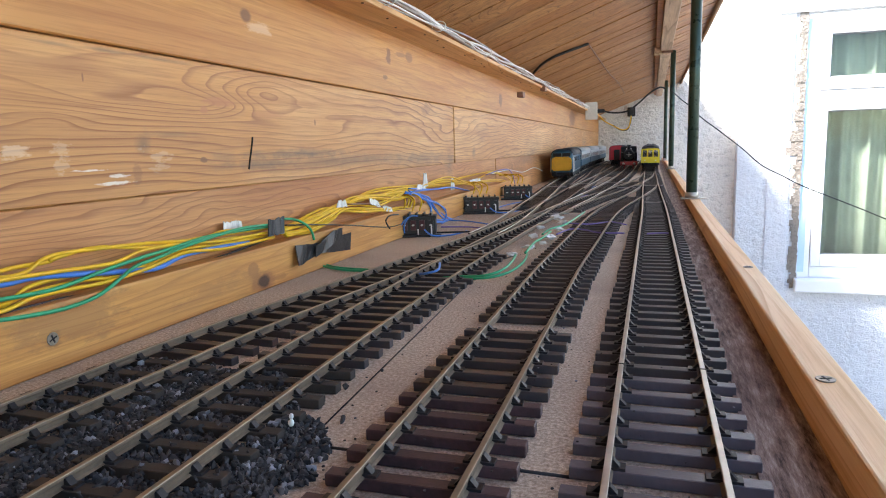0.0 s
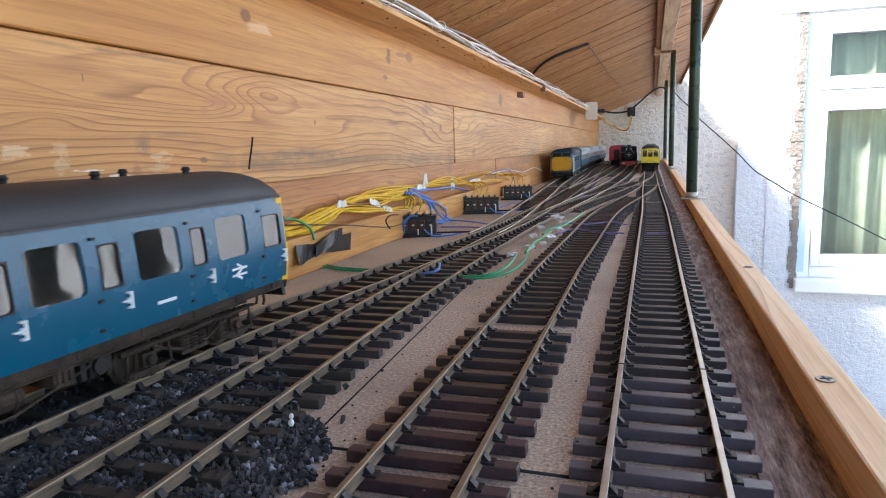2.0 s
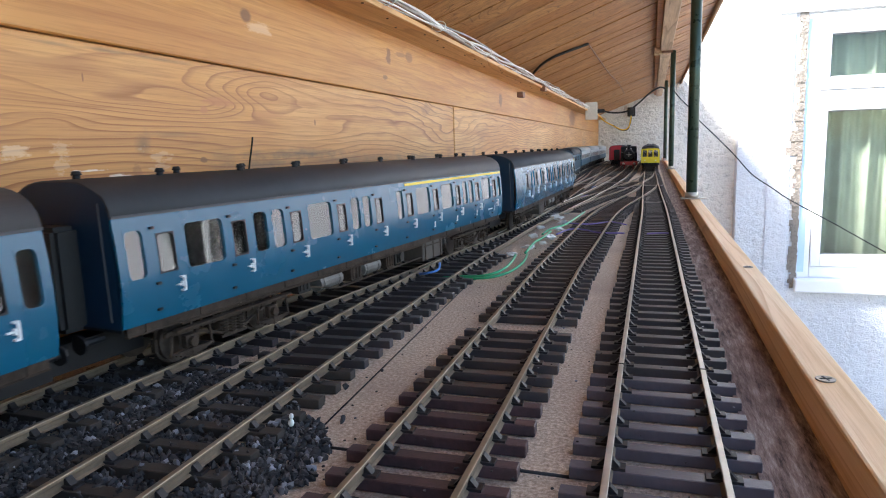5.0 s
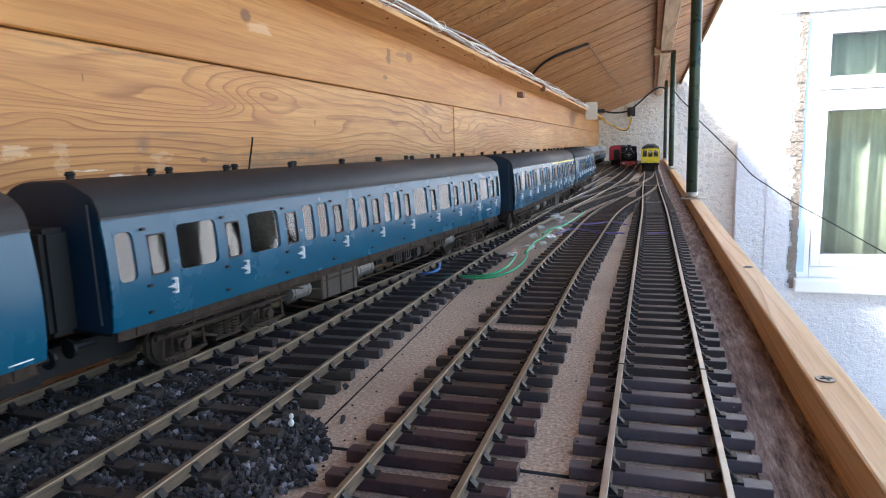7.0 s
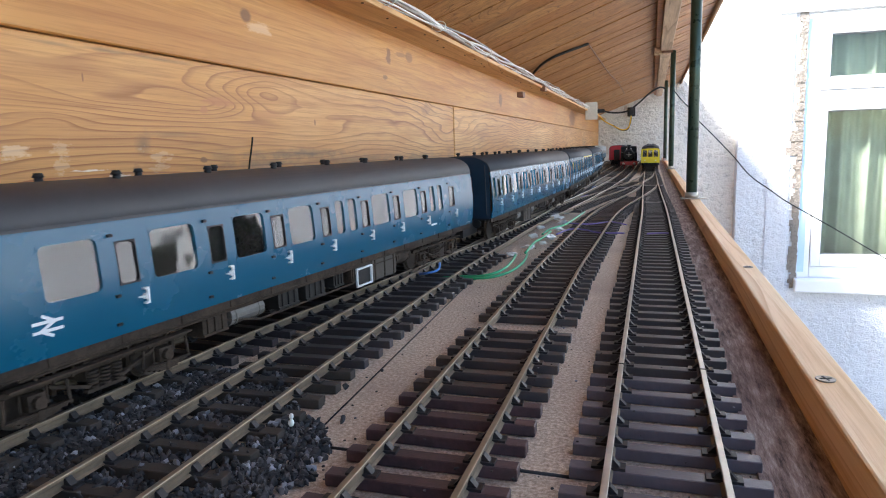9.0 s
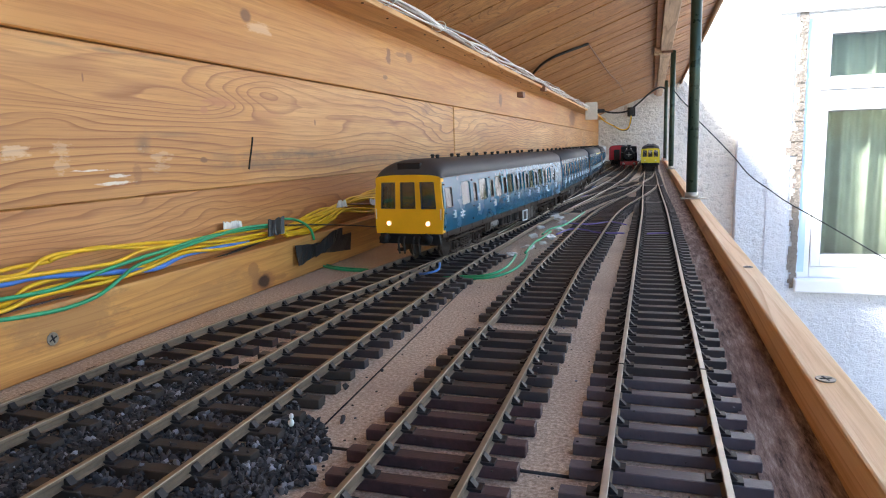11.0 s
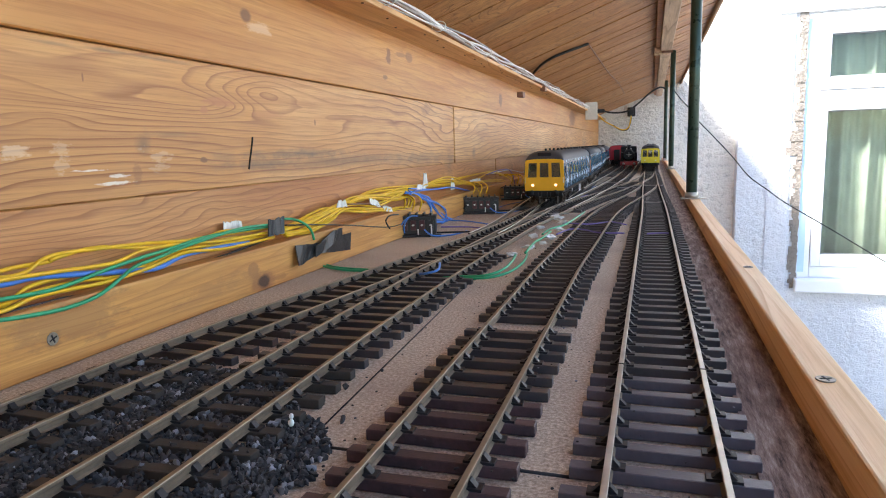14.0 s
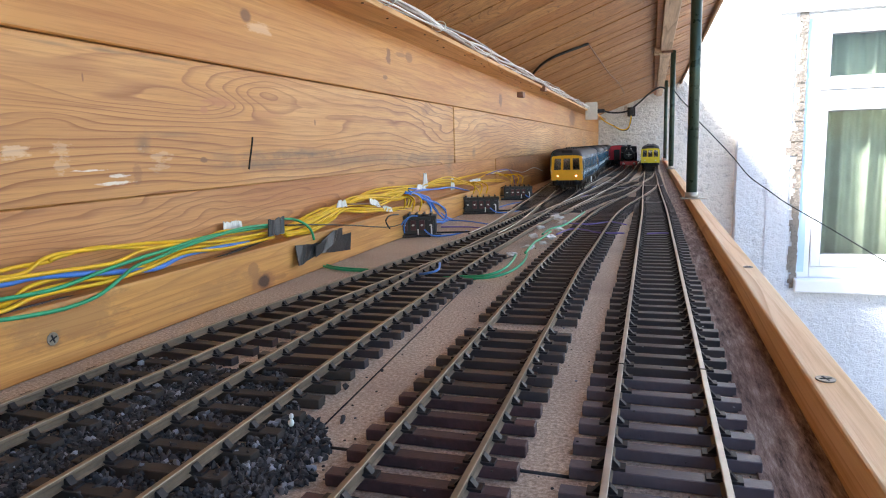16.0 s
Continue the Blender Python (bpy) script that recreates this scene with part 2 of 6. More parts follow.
PLATEWOOD = timber("wall_plate_pine", (0.86, 0.56, 0.27), (0.74, 0.42, 0.17), (0.36, 0.15, 0.05), 1, 22, 0.3, 0.4)
ROOFWOOD = timber("roof_board", (0.60, 0.33, 0.135), (0.45, 0.21, 0.068), (0.11, 0.038, 0.012), 0, 24, 0.75, 0.3, 0.8)
BEAMWOOD = timber("rough_beam", (0.84, 0.68, 0.48), (0.72, 0.53, 0.34), (0.30, 0.18, 0.09), 1, 24, 0.35)
RIMWOOD = timber("rim_strip", (0.95, 0.70, 0.42), (0.90, 0.59, 0.30), (0.58, 0.28, 0.09), 1, 20, 0.05, 0.2)


def speckled(name, cols, scale, rough=0.9, bump=0.5, dist=0.001, big=9.0, stain_shade=(0.1, 0.06, 0.05)):
    m, nt, b = base(name, rough)
    n = noise_tex(nt, scale, 6, rough=0.75)
    n2 = noise_tex(nt, big, 5)
    col = ramp(nt, n, [(0.32, cols[0]), (0.5, cols[1]), (0.66, cols[2])])
    col = mixed(nt, ramp(nt, n2, [(0.45, (0, 0, 0)), (0.72, (0.5, 0.5, 0.5))]), col, stain_shade)
    nt.links.new(col, b.inputs["Base Color"])
    bumped(nt, b, n, bump, dist)
    return m


BOARD = speckled("fibreboard", [(0.21, 0.155, 0.11), (0.52, 0.405, 0.305), (0.82, 0.70, 0.56)], 620, 0.9, 0.6, 0.0008, 14, (0.28, 0.205, 0.165))


def worn_strip():
    """Old painted strip, rubbed through along its length."""
    m, nt, b = base("worn_painted_strip", 0.8)
    n1 = noise_tex(nt, 330, 6, (1, 0.13, 1), rough=0.75)
    n2 = noise_tex(nt, 26, 5, (1, 0.3, 1))
    col = ramp(nt, n1, [(0.36, (0.035, 0.02, 0.018)), (0.46, (0.18, 0.12, 0.10)), (0.55, (0.29, 0.215, 0.185)), (0.66, (0.50, 0.43, 0.38))])
    col = mixed(nt, ramp(nt, n2, [(0.46, (0, 0, 0)), (0.66, (0.5, 0.5, 0.5))]), col, (0.13, 0.055, 0.05))
    nt.links.new(col, b.inputs["Base Color"])
    bumped(nt, b, n1, 0.8, 0.0012)
    return m


EDGE = worn_strip()

# ---------------------------------------------------------------- building helpers
def box(bm, x0, x1, y0, y1, z0, z1, m=None):
    vs = [bm.verts.new((x, y, z)) for z in (z0, z1) for y in (y0, y1) for x in (x0, x1)]
    fs = [bm.faces.new([vs[i] for i in q]) for q in ((0, 2, 3, 1), (4, 5, 7, 6), (0, 1, 5, 4), (2, 6, 7, 3), (0, 4, 6, 2), (1, 3, 7, 5))]
    if m is not None:
        bmesh.ops.transform(bm, matrix=m, verts=vs)
    return vs, fs


def rbox(x0, x1, y0, y1, z0, z1, r=0.001, seg=2):
    """A bmesh box with rounded edges."""
    bm = bmesh.new()
    box(bm, x0, x1, y0, y1, z0, z1)
    if r:
        bmesh.ops.bevel(bm, geom=list(bm.edges), offset=r, segments=seg, affect="EDGES", profile=0.5)
    return bm


def cyl(bm, a, b, r, n=12, r2=None, cap=True):
    a, b = Vector(a), Vector(b)
    q = (b - a).to_track_quat("Z", "Y").to_matrix().to_4x4()
    m = Matrix.Translation((a + b) / 2) @ q
    return bmesh.ops.create_cone(bm, cap_ends=cap, segments=n, radius1=r, radius2=r if r2 is None else r2, depth=(b - a).length, matrix=m)["verts"]


def finish(name, bm, material, smooth=False):
    bmesh.ops.recalc_face_normals(bm, faces=list(bm.faces))
    me = bpy.data.meshes.new(name)
    bm.to_mesh(me)
    bm.free()
    me.materials.append(material)
    if smooth:
        for p in me.polygons:
            p.use_smooth = True
    return me


def part(name, bm, material, parent, label="", smooth=False):
    ob = new(name, finish(name, bm, material, smooth))
    ob.parent = parent
    return tagged(ob, label)


def thing(name, bm, material, label, category, group="", kind="", smooth=False):
    return tagged(new(name, finish(name, bm, material, smooth)), label, category, group, kind)


def holder(name, label, category, group="", kind=""):
    return tagged(new(name), label, category, group, kind)


def tube_curve(name, pts, r, material, smooth_pts=True, res=3):
    """A round cable through points, as a mesh."""
    P = [Vector(p) for p in pts]
    if smooth_pts and len(P) > 2:
        Q = []
        for i in range(len(P) - 1):
            p0, p1, p2, p3 = P[max(i - 1, 0)], P[i], P[i + 1], P[min(i + 2, len(P) - 1)]
            for k in range(6):
                t = k / 6
                Q.append(0.5 * (2 * p1 + (p2 - p0) * t + (2 * p0 - 5 * p1 + 4 * p2 - p3) * t * t + (3 * p1 - p0 - 3 * p2 + p3) * t ** 3))
        Q.append(P[-1])
        P = Q
    n = 6 + res
    bm = bmesh.new()
    rows = []
    for i, p in enumerate(P):
        d = (P[min(i + 1, len(P) - 1)] - P[max(i - 1, 0)]).normalized()
        u = d.orthogonal().normalized() if abs(d.z) > 0.95 else d.cross(Vector((0, 0, 1))).normalized()
        v = d.cross(u)
        rows.append([bm.verts.new(p + r * (math.cos(a) * u + math.sin(a) * v)) for a in [2 * math.pi * k / n for k in range(n)]])
    for a, b in zip(rows, rows[1:]):
        for k in range(n):
            bm.faces.new((a[k], a[(k + 1) % n], b[(k + 1) % n], b[k]))
    bm.faces.new(rows[0]); bm.faces.new(rows[-1])
    return new(name, finish(name, bm, material, True))


# ---------------------------------------------------------------- the shelf, its wall and its roof
Y0, Y1 = -2.6, 4.0
baseboard = thing("floor_board", rbox(-0.305, 0.074, Y0, Y1, -0.018, 0.0, 0.0006), BOARD, "brown fibreboard top of the railway shelf", "shelf board", kind="structure")
thing("trim_edge", rbox(0.0335, 0.0568, Y0, Y1, 0.0002, 0.0012, 0.0003), EDGE, "worn reddish painted strip beside the rim", "board edge", kind="structure")
thing("trim_rim", rbox(0.057, 0.0722, Y0, Y1, -0.02, 0.0165, 0.0012), RIMWOOD, "planed pine rim along the shelf edge", "rim", kind="structure")
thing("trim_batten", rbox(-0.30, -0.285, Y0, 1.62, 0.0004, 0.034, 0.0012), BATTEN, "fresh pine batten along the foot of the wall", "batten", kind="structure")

# the part below the shelf is unseen, added to keep sun off the house
wall = thing("wall_left", rbox(-0.35, -0.322, Y0, Y1, -1.5, 0.33, 0), PINE, "back of the timber plank wall, carried down unseen to block sun", "wall", kind="structure")
PLANKS = [(-0.03, -0.03, 0.0784, 0.0830, Y0, 1.31), (-0.03, -0.03, 0.0830, 0.0785, 1.3125, 3.03), (0.0802, 0.0818, 0.1672, 0.1705, Y0, 1.0115),
          (0.0818, 0.08, 0.1702, 0.171, 1.0135, 3.034), (0.169, 0.172, 0.262, 0.262, Y0, 3.034), (-0.03, -0.03, 0.079, 0.079, 3.034, Y1), (0.08, 0.08, 0.17, 0.17, 3.037, Y1),
          (0.171, 0.171, 0.262, 0.262, 3.037, Y1)]
for i, (a0, a1, b0, b1, ya, yb) in enumerate(PLANKS):
    bm = bmesh.new()
    vs, _ = box(bm, -0.322, -0.3 + (-0.0022, -0.0018, -0.0004, 0.0006, 0.0012, 0, 0, 0)[i], ya, yb, 0, 1)
    for v in vs:
        f = min(1, max(0, (v.co.y - 0.2) / 0.8)) if ya < 0 else (1.0 if v.co.y > ya + 0.01 else 0.0)
        v.co.z = (a0 + (a1 - a0) * f) if v.co.z < 0.5 else (b0 + (b1 - b0) * f)
    bmesh.ops.bevel(bm, geom=list(bm.edges), offset=0.0009, segments=1, affect="EDGES")
    part("plank", bm, (PINE_LOW, PINE_LOW, PINE_MID, PINE_MID, PINE, PINE_LOW, PINE_MID, PINE)[i], wall)

mark = tube_curve("trim_split", [(-0.3000, 0.4537, 0.1187), (-0.3000, 0.4523, 0.1134), (-0.3000, 0.4498, 0.1060), (-0.3000, 0.4473, 0.0990), (-0.3000, 0.4459, 0.0938)], 0.0007, plain("dark_split", (0.02, 0.016, 0.013), 0.9))
tagged(mark, "short dark vertical split in a wall plank", "split", kind="structure")

# roof boards run across the shelf, rising to the open side
def roof_z(x):
    return 0.268 + (x + 0.30) * 0.37


bm = bmesh.new()
y = Y0
rng = random.Random(5)
while y < Y1:
    w = 0.060 + rng.random() * 0.004
    dz = rng.random() * 0.0022
    vs, _ = box(bm, -0.33, 0.148 + rng.random() * 0.003, y + 0.0019, y + w - 0.0019, 0, 0.016)
    for v in vs:
        v.co.z += roof_z(v.co.x) + dz
    y += w
thing("ceiling", bm, ROOFWOOD, "tongue-and-groove timber boards of the lean-to roof", "roof boarding", kind="structure")
bm = bmesh.new()
vs, _ = box(bm, -0.36, 0.152, Y0, Y1, 0.017, 0.03)
for v in vs:
    v.co.z += roof_z(v.co.x)
thing("ceiling_felt", bm, plain("felt", (0.05, 0.05, 0.05), 0.95), "dark roofing felt on the lean-to roof", "roof covering", kind="structure")
thing("trim_wall_plate", rbox(-0.30, -0.25, Y0, 3.9, 0.24, 0.2455, 0.0008), PLATEWOOD, "flat pine wall plate under the roof", "wall plate", kind="structure")
thing("trim_roof_beam", rbox(0.019, 0.049, Y0, 3.95, 0.36, 0.384, 0.001), BEAMWOOD, "rough sawn roof beam on the open side", "beam", kind="structure")
bm = rbox(0.145, 0.152, Y0, Y1, roof_z(0.148) - 0.012, roof_z(0.148) + 0.03, 0.001)
thing("trim_fascia", bm, ROOFWOOD, "thin timber fascia at the roof edge", "fascia", kind="structure")

# nails in the underside of the wall plate
NAIL = plain("rusty_nail", (0.10, 0.06, 0.04), 0.6, 0.4, 0.4, 200, 0.1)
rng = random.Random(9)
bm = bmesh.new()
cyl(bm, (0, 0, -0.0008), (0, 0, 0.0006), 0.0014, 8)
NAIL_MESH = finish("nail", bm, NAIL)
for k in range(26):
    o = new("nail", NAIL_MESH)
    tagged(o, "small rusty nail in the wall plate", "nail", "nails of the wall plate")
    o.location = (-0.262 + rng.uniform(-0.012, 0.008), 0.42 + k * 0.058 + rng.uniform(-0.018, 0.018), 0.2401)

# ---------------------------------------------------------------- the house and yard
def pebble(name, c, scale, dist, stain_shade):
    m, nt, b = base(name, 0.85)
    n = noise_tex(nt, scale, 3, rough=0.5)
    n2 = noise_tex(nt, scale * 3.1, 3)
    n3 = noise_tex(nt, 2.0, 5)
    h = mixed(nt, 0.35, n, n2)
    col = ramp(nt, n3, [(0.3, tuple(x * 0.86 for x in c)), (0.7, c)])
    # hollows of the relief are painted darker, as shade would leave them
    col = mixed(nt, ramp(nt, h, [(0.3, (stain_shade,) * 3), (0.48, (0, 0, 0))]), col, tuple(x * 0.45 for x in c))
    nt.links.new(col, b.inputs["Base Color"])
    bumped(nt, b, h, 1.0, dist)
    return m


WHITEWASH = pebble("whitewashed_roughcast", (0.76, 0.78, 0.82), 44, 0.022, 0.3)
GREYCAST = pebble("grey_roughcast", (0.82, 0.78, 0.72), 38, 0.02, 0.6)
WY = 3.9
GROUND = -1.5
# window opening in the front wall
WX0, WX1, WZ0, WZ1 = 0.760, 1.34, -0.643, 0.735


# extent of an out-of-view window, added so near coach panes reflect something dark
W2X0, W2X1 = 3.45, 5.2


def holed_wall(x0, x1, z0, z1, y0, y1, holes, hz0, hz1):
    """One wall sheet with openings side by side."""
    bm = bmesh.new()
    at = x0
    for a, b in holes:
        box(bm, at, a, y0, y1, z0, z1)
        box(bm, a, b, y0, y1, z0, hz0)
        box(bm, a, b, y0, y1, hz1, z1)
        at = b
    box(bm, at, x1, y0, y1, z0, z1)
    bmesh.ops.remove_doubles(bm, verts=list(bm.verts), dist=1e-5)
    return bm


thing("wall_house_front", holed_wall(0.443, 8.0, GROUND, 5.0, WY, WY + 0.28, ((WX0, WX1), (W2X0, W2X1)), WZ0, WZ1), WHITEWASH, "whitewashed roughcast house wall around the window", "house wall", kind="structure")
bm = bmesh.new()
box(bm, 0.443, 0.7, WY + 0.2805, 4.5, GROUND, 5.0)
thing("wall_house_side", bm, WHITEWASH, "whitewashed roughcast side wall of the house", "house wall", kind="structure")
bm = bmesh.new()
box(bm, -3.0, 0.4428, Y1 + 0.002, Y1 + 0.2, GROUND, 5.0)
thing("wall_end", bm, GREYCAST, "grey roughcast wall closing the end of the shelf", "end wall", kind="structure")
bm = bmesh.new()
bmesh.ops.create_grid(bm, x_segments=40, y_segments=40, size=400, matrix=Matrix.Translation((0, 0, GROUND)))
PAVING = speckled("concrete_yard", [(0.2, 0.19, 0.18), (0.3, 0.29, 0.27), (0.4, 0.39, 0.37)], 25, 0.9, 0.3, 0.004, 0.7, (0.2, 0.2, 0.17))
thing("ground", bm, PAVING, "pale concrete yard below the shelf", "ground", kind="structure")

# ---------------------------------------------------------------- railway tracks
RT = 0.0085          # rail head above the board
GAUGE = 0.0337       # between rail centres
SLEEPER_TOP = 0.0045
RAIL = plain("nickel_rail_head", (0.66, 0.63, 0.56), 0.36, 0.65, 0.2, 90, 0.05)
DULL_RAIL = plain("tarnished_rail", (0.28, 0.22, 0.15), 0.45, 0.45, 0.3, 70, 0.1)
SLEEPER = plain("dark_plastic_sleeper", (0.025, 0.022, 0.027), 0.42, 0, 0.5, 70, 0.25, spec=1.0)
RED_SLEEPER = plain("reddish_plastic_sleeper", (0.066, 0.038, 0.043), 0.45, 0, 0.6, 80, 0.25)
WEB = plain("brown_rail_web", (0.16, 0.115, 0.075), 0.65, 0.1, 0.35, 90, 0.2)
# purplish plastic, its colour raised to carry the sky's sheen on the tops
VIOLET_SLEEPER = plain("purplish_sleeper_sky_sheen", (0.088, 0.079, 0.100), 0.42, 0, 0.4, 70, 0.3, spec=0.9)
DUSTY_SLEEPER = plain("weathered_sleeper", (0.043, 0.033, 0.026), 0.8, 0, 0.35, 80, 0.3)
BLACK_JOINT = plain("tarnished_joint", (0.03, 0.026, 0.022), 0.5, 0.4, 0.3, 120, 0.1)
CHAIR = plain("dark_plastic_chair", (0.018, 0.017, 0.020), 0.45, 0, 0.4, 120, 0.2, spec=0.3)


def path_x(knots):
    ys = np.array([k[0] for k in knots]); xs = np.array([k[1] for k in knots])
    def f(y):
        # a gentle average keeps the polyline smooth
        return float(np.mean([np.interp(y + d, ys, xs) for d in (-0.06, -0.04, -0.02, 0, 0.02, 0.04, 0.06)]))
    return f


T1 = path_x([(-3, -0.28), (0.0, -0.2385), (0.16, -0.2345), (0.3, -0.2275), (0.43, -0.2105), (0.58, -0.192), (0.7, -0.177), (0.85, -0.166), (1.0, -0.1625), (1.2, -0.162), (1.6, -0.165), (2.1, -0.176), (2.5, -0.195), (2.9, -0.206), (4.2, -0.208)])
T2 = path_x([(-3, -0.13), (0.13, -0.1555), (0.3, -0.161), (0.55, -0.1615), (0.65, -0.157), (0.8, -0.1525), (0.99, -0.1375), (1.21, -0.1105), (1.41, -0.076), (1.7, -0.04), (2.0, -0.014), (2.4, -0.0045), (4.2, -0.0045)])
T3 = path_x([(-3, -0.07), (0.15, -0.068), (0.42, -0.0695), (0.53, -0.0705), (0.65, -0.068), (0.9, -0.065), (1.05, -0.056), (1.19, -0.039), (1.35, -0.022), (1.55, -0.004), (1.9, -0.001), (2.5, -0.0045)])
T4 = path_x([(-3, 0.006), (1.0, 0.0055), (1.3, 0.002), (1.6, -0.001), (2.4, -0.0045), (4.2, -0.0045)])
T5 = path_x([(0.62, -0.187), (0.8, -0.178), (0.965, -0.186), (1.3, -0.205), (1.6, -0.226), (1.9, -0.241), (2.2, -0.252), (2.6, -0.263), (2.9, -0.2665), (4.2, -0.2665)])
T6 = path_x([(0.95, -0.141), (1.2, -0.122), (1.5, -0.104), (1.9, -0.088), (2.4, -0.079), (4.2, -0.078)])
T7 = path_x([(1.2, -0.162), (1.6, -0.160), (2.0, -0.151), (2.5, -0.144), (2.9, -0.142), (4.2, -0.142)])

RAIL_SECTION = [(-0.0009, 0.0), (0.0009, 0.0), (0.0011, -0.0003), (0.0011, -0.0013), (0.0006, -0.0018), (0.0006, -0.0034), (0.0016, -0.0040), (-0.0016, -0.0040), (-0.0006, -0.0034), (-0.0006, -0.0018), (-0.0011, -0.0013), (-0.0011, -0.0003)]


def tangent(f, y):
    return Vector((f(y + 0.01) - f(y - 0.01), 0.02, 0)).normalized()


def rail_mesh(f, side, y0, y1):
    bm = bmesh.new()
    rows = []
    n = max(2, int((y1 - y0) / 0.03))
    for i in range(n + 1):
        y = y0 + (y1 - y0) * i / n
        d = tangent(f, y)
        nrm = Vector((d.y, -d.x, 0))
        c = Vector((f(y), y, RT)) + nrm * side * GAUGE / 2
        rows.append([bm.verts.new(c + nrm * a + Vector((0, 0, b))) for a, b in RAIL_SECTION])
    k = len(RAIL_SECTION)
    for a, b in zip(rows, rows[1:]):
        for j in range(k):
            bm.faces.new((a[j], a[(j + 1) % k], b[(j + 1) % k], b[j]))
    bm.faces.new(rows[0]); bm.faces.new(rows[-1])
    return bm


def add_rail(f, side, y0, y1, head, parent):
    """A rail with a bright head and a dark web."""
    o = part("rail", rail_mesh(f, side, y0, y1), head, parent, "nickel rail with a dull web")
    o.data.materials.append(WEB)
    for p in o.data.polygons:
        p.material_index = 0 if p.center.z > RT - 0.0004 else 1
    return o


def chair_into(bm, m):
    """A cast rail chair: base plate and two jaws that grip the rail."""
    box(bm, -0.0052, 0.0052, -0.0022, 0.0022, -0.0002, 0.0009, m)
    for s in (-1, 1):
        vs, _ = box(bm, min(s * 0.0008, s * 0.0036), max(s * 0.0008, s * 0.0036), -0.0013, 0.0013, 0.0009, 0.0031)
        for v in vs:
            if v.co.z > 0.002 and abs(v.co.x) > 0.002:
                v.co.x = s * 0.0016
        bmesh.ops.transform(bm, matrix=m, verts=vs)


bm = bmesh.new()
chair_into(bm, Matrix.Identity(4))
CHAIR_MESH = finish("rail_chair", bm, CHAIR)


sleeper_meshes = {}
for key, mat_ in (("dark", SLEEPER), ("red", RED_SLEEPER), ("dusty", DUSTY_SLEEPER), ("violet", VIOLET_SLEEPER)):
    sleeper_meshes[key] = finish("sleeper", rbox(-0.0295, 0.0295, -0.0028, 0.0028, 0.0003, SLEEPER_TOP, 0.00028, 1), mat_)


def track(f, y0, y1, label, kinds, first=0.0, skip=None, pitch=0.0168, seed=1, chair_to=1.6, rail=None):
    t = holder("railway_track", label, "model track", "tracks of the fiddle yard")
    rr = random.Random(seed)
    for s in (-1, 1):
        add_rail(f, s, y0, y1, rail or RAIL, t)
    bm = bmesh.new()
    y = y0 + first
    while y < y1:
        if not (skip and skip(y)):
            d = tangent(f, y)
            ob = new("sleeper", sleeper_meshes[kinds(y)])
            ob.parent = t
            ob.matrix_basis = Matrix.Translation((f(y) + rr.uniform(-0.0006, 0.0006), y, 0)) @ Matrix.Rotation(math.atan2(-d.x, d.y) + rr.uniform(-0.006, 0.006), 4, "Z")
            if y < chair_to:
                for s in (-1, 1):
                    n = Vector((d.y, -d.x, 0))
                    c = Vector((f(y), y, 0)) + n * s * GAUGE / 2
                    m = Matrix(((n.x, d.x, 0, c.x), (n.y, d.y, 0, c.y), (0, 0, 1, SLEEPER_TOP), (0, 0, 0, 1)))
                    if 0.05 < y < 0.9:
                        o = new("rail_chair", CHAIR_MESH)
                        o.parent = t
                        o.matrix_basis = m
                    else:
                        chair_into(bm, m)
        y += pitch
    if len(bm.verts):
        c = part("chair_run", bm, CHAIR, t, "small dark plastic rail chairs")
        tagged(c, kind="stuff")
    else:
        bm.free()
    return t


def near(a, b, gap):
    return lambda y: abs(a(y) - b(y)) < gap


track(T1, -0.5, 3.95, "weathered model track curving in beside the wall", lambda y: "dusty" if y < 0.27 else "dark", 0.0, None, seed=1, rail=DULL_RAIL)
track(T2, -0.5, 2.45, "weathered model track merging toward the straight line", lambda y: "dusty" if y < 0.27 else "dark", 0.008, lambda y: near(T1, T2, 0.03)(y) or near(T2, T4, 0.03)(y), seed=2, rail=DULL_RAIL)
track(T3, -0.5, 1.9, "model track with reddish sleepers joining a turnout", lambda y: "red" if y < 0.245 else "dark", 0.004, lambda y: near(T3, T4, 0.03)(y) or 0.356 < y < 0.372, seed=3, rail=DULL_RAIL)
straight = track(T4, -0.5, 3.95, "straight model track beside the shelf rim", lambda y: "violet" if y < 0.29 else "dark", 0.0105, None, seed=4)
track(T5, 0.72, 3.95, "model siding branching toward the wall", lambda y: "dark", 0, near(T5, T1, 0.03), seed=5, chair_to=1.2)
track(T6, 1.0, 3.95, "model siding between the running lines", lambda y: "dark", 0, near(T6, T2, 0.03), seed=6, chair_to=1.2)
track(T7, 1.5, 3.95, "model siding with a red coach", lambda y: "dark", 0, near(T7, T1, 0.03), seed=7, chair_to=1.2)
bm = bmesh.new()
for k in range(130):
    y_ = -0.52 - k * 0.0168
    box(bm, T1(y_) - 0.0295, T1(y_) + 0.0295, y_ - 0.003, y_ + 0.003, 0.0003, SLEEPER_TOP)
rear = holder("railway_track", "weathered model track continuing along the wall", "model track", "tracks of the fiddle yard")
tagged(part("sleeper_run", bm, DUSTY_SLEEPER, rear, "row of weathered sleepers"), kind="stuff")
for s_ in (-1, 1):
    part("rail", rail_mesh(T1, s_, -2.58, -0.501), RAIL, rear)

# fishplates where lengths of rail meet on the straight line
for y_ in (0.2895, 1.204):
    for s_ in (-1, 1):
        x_ = T4(y_) + s_ * GAUGE / 2
        bm = bmesh.new()
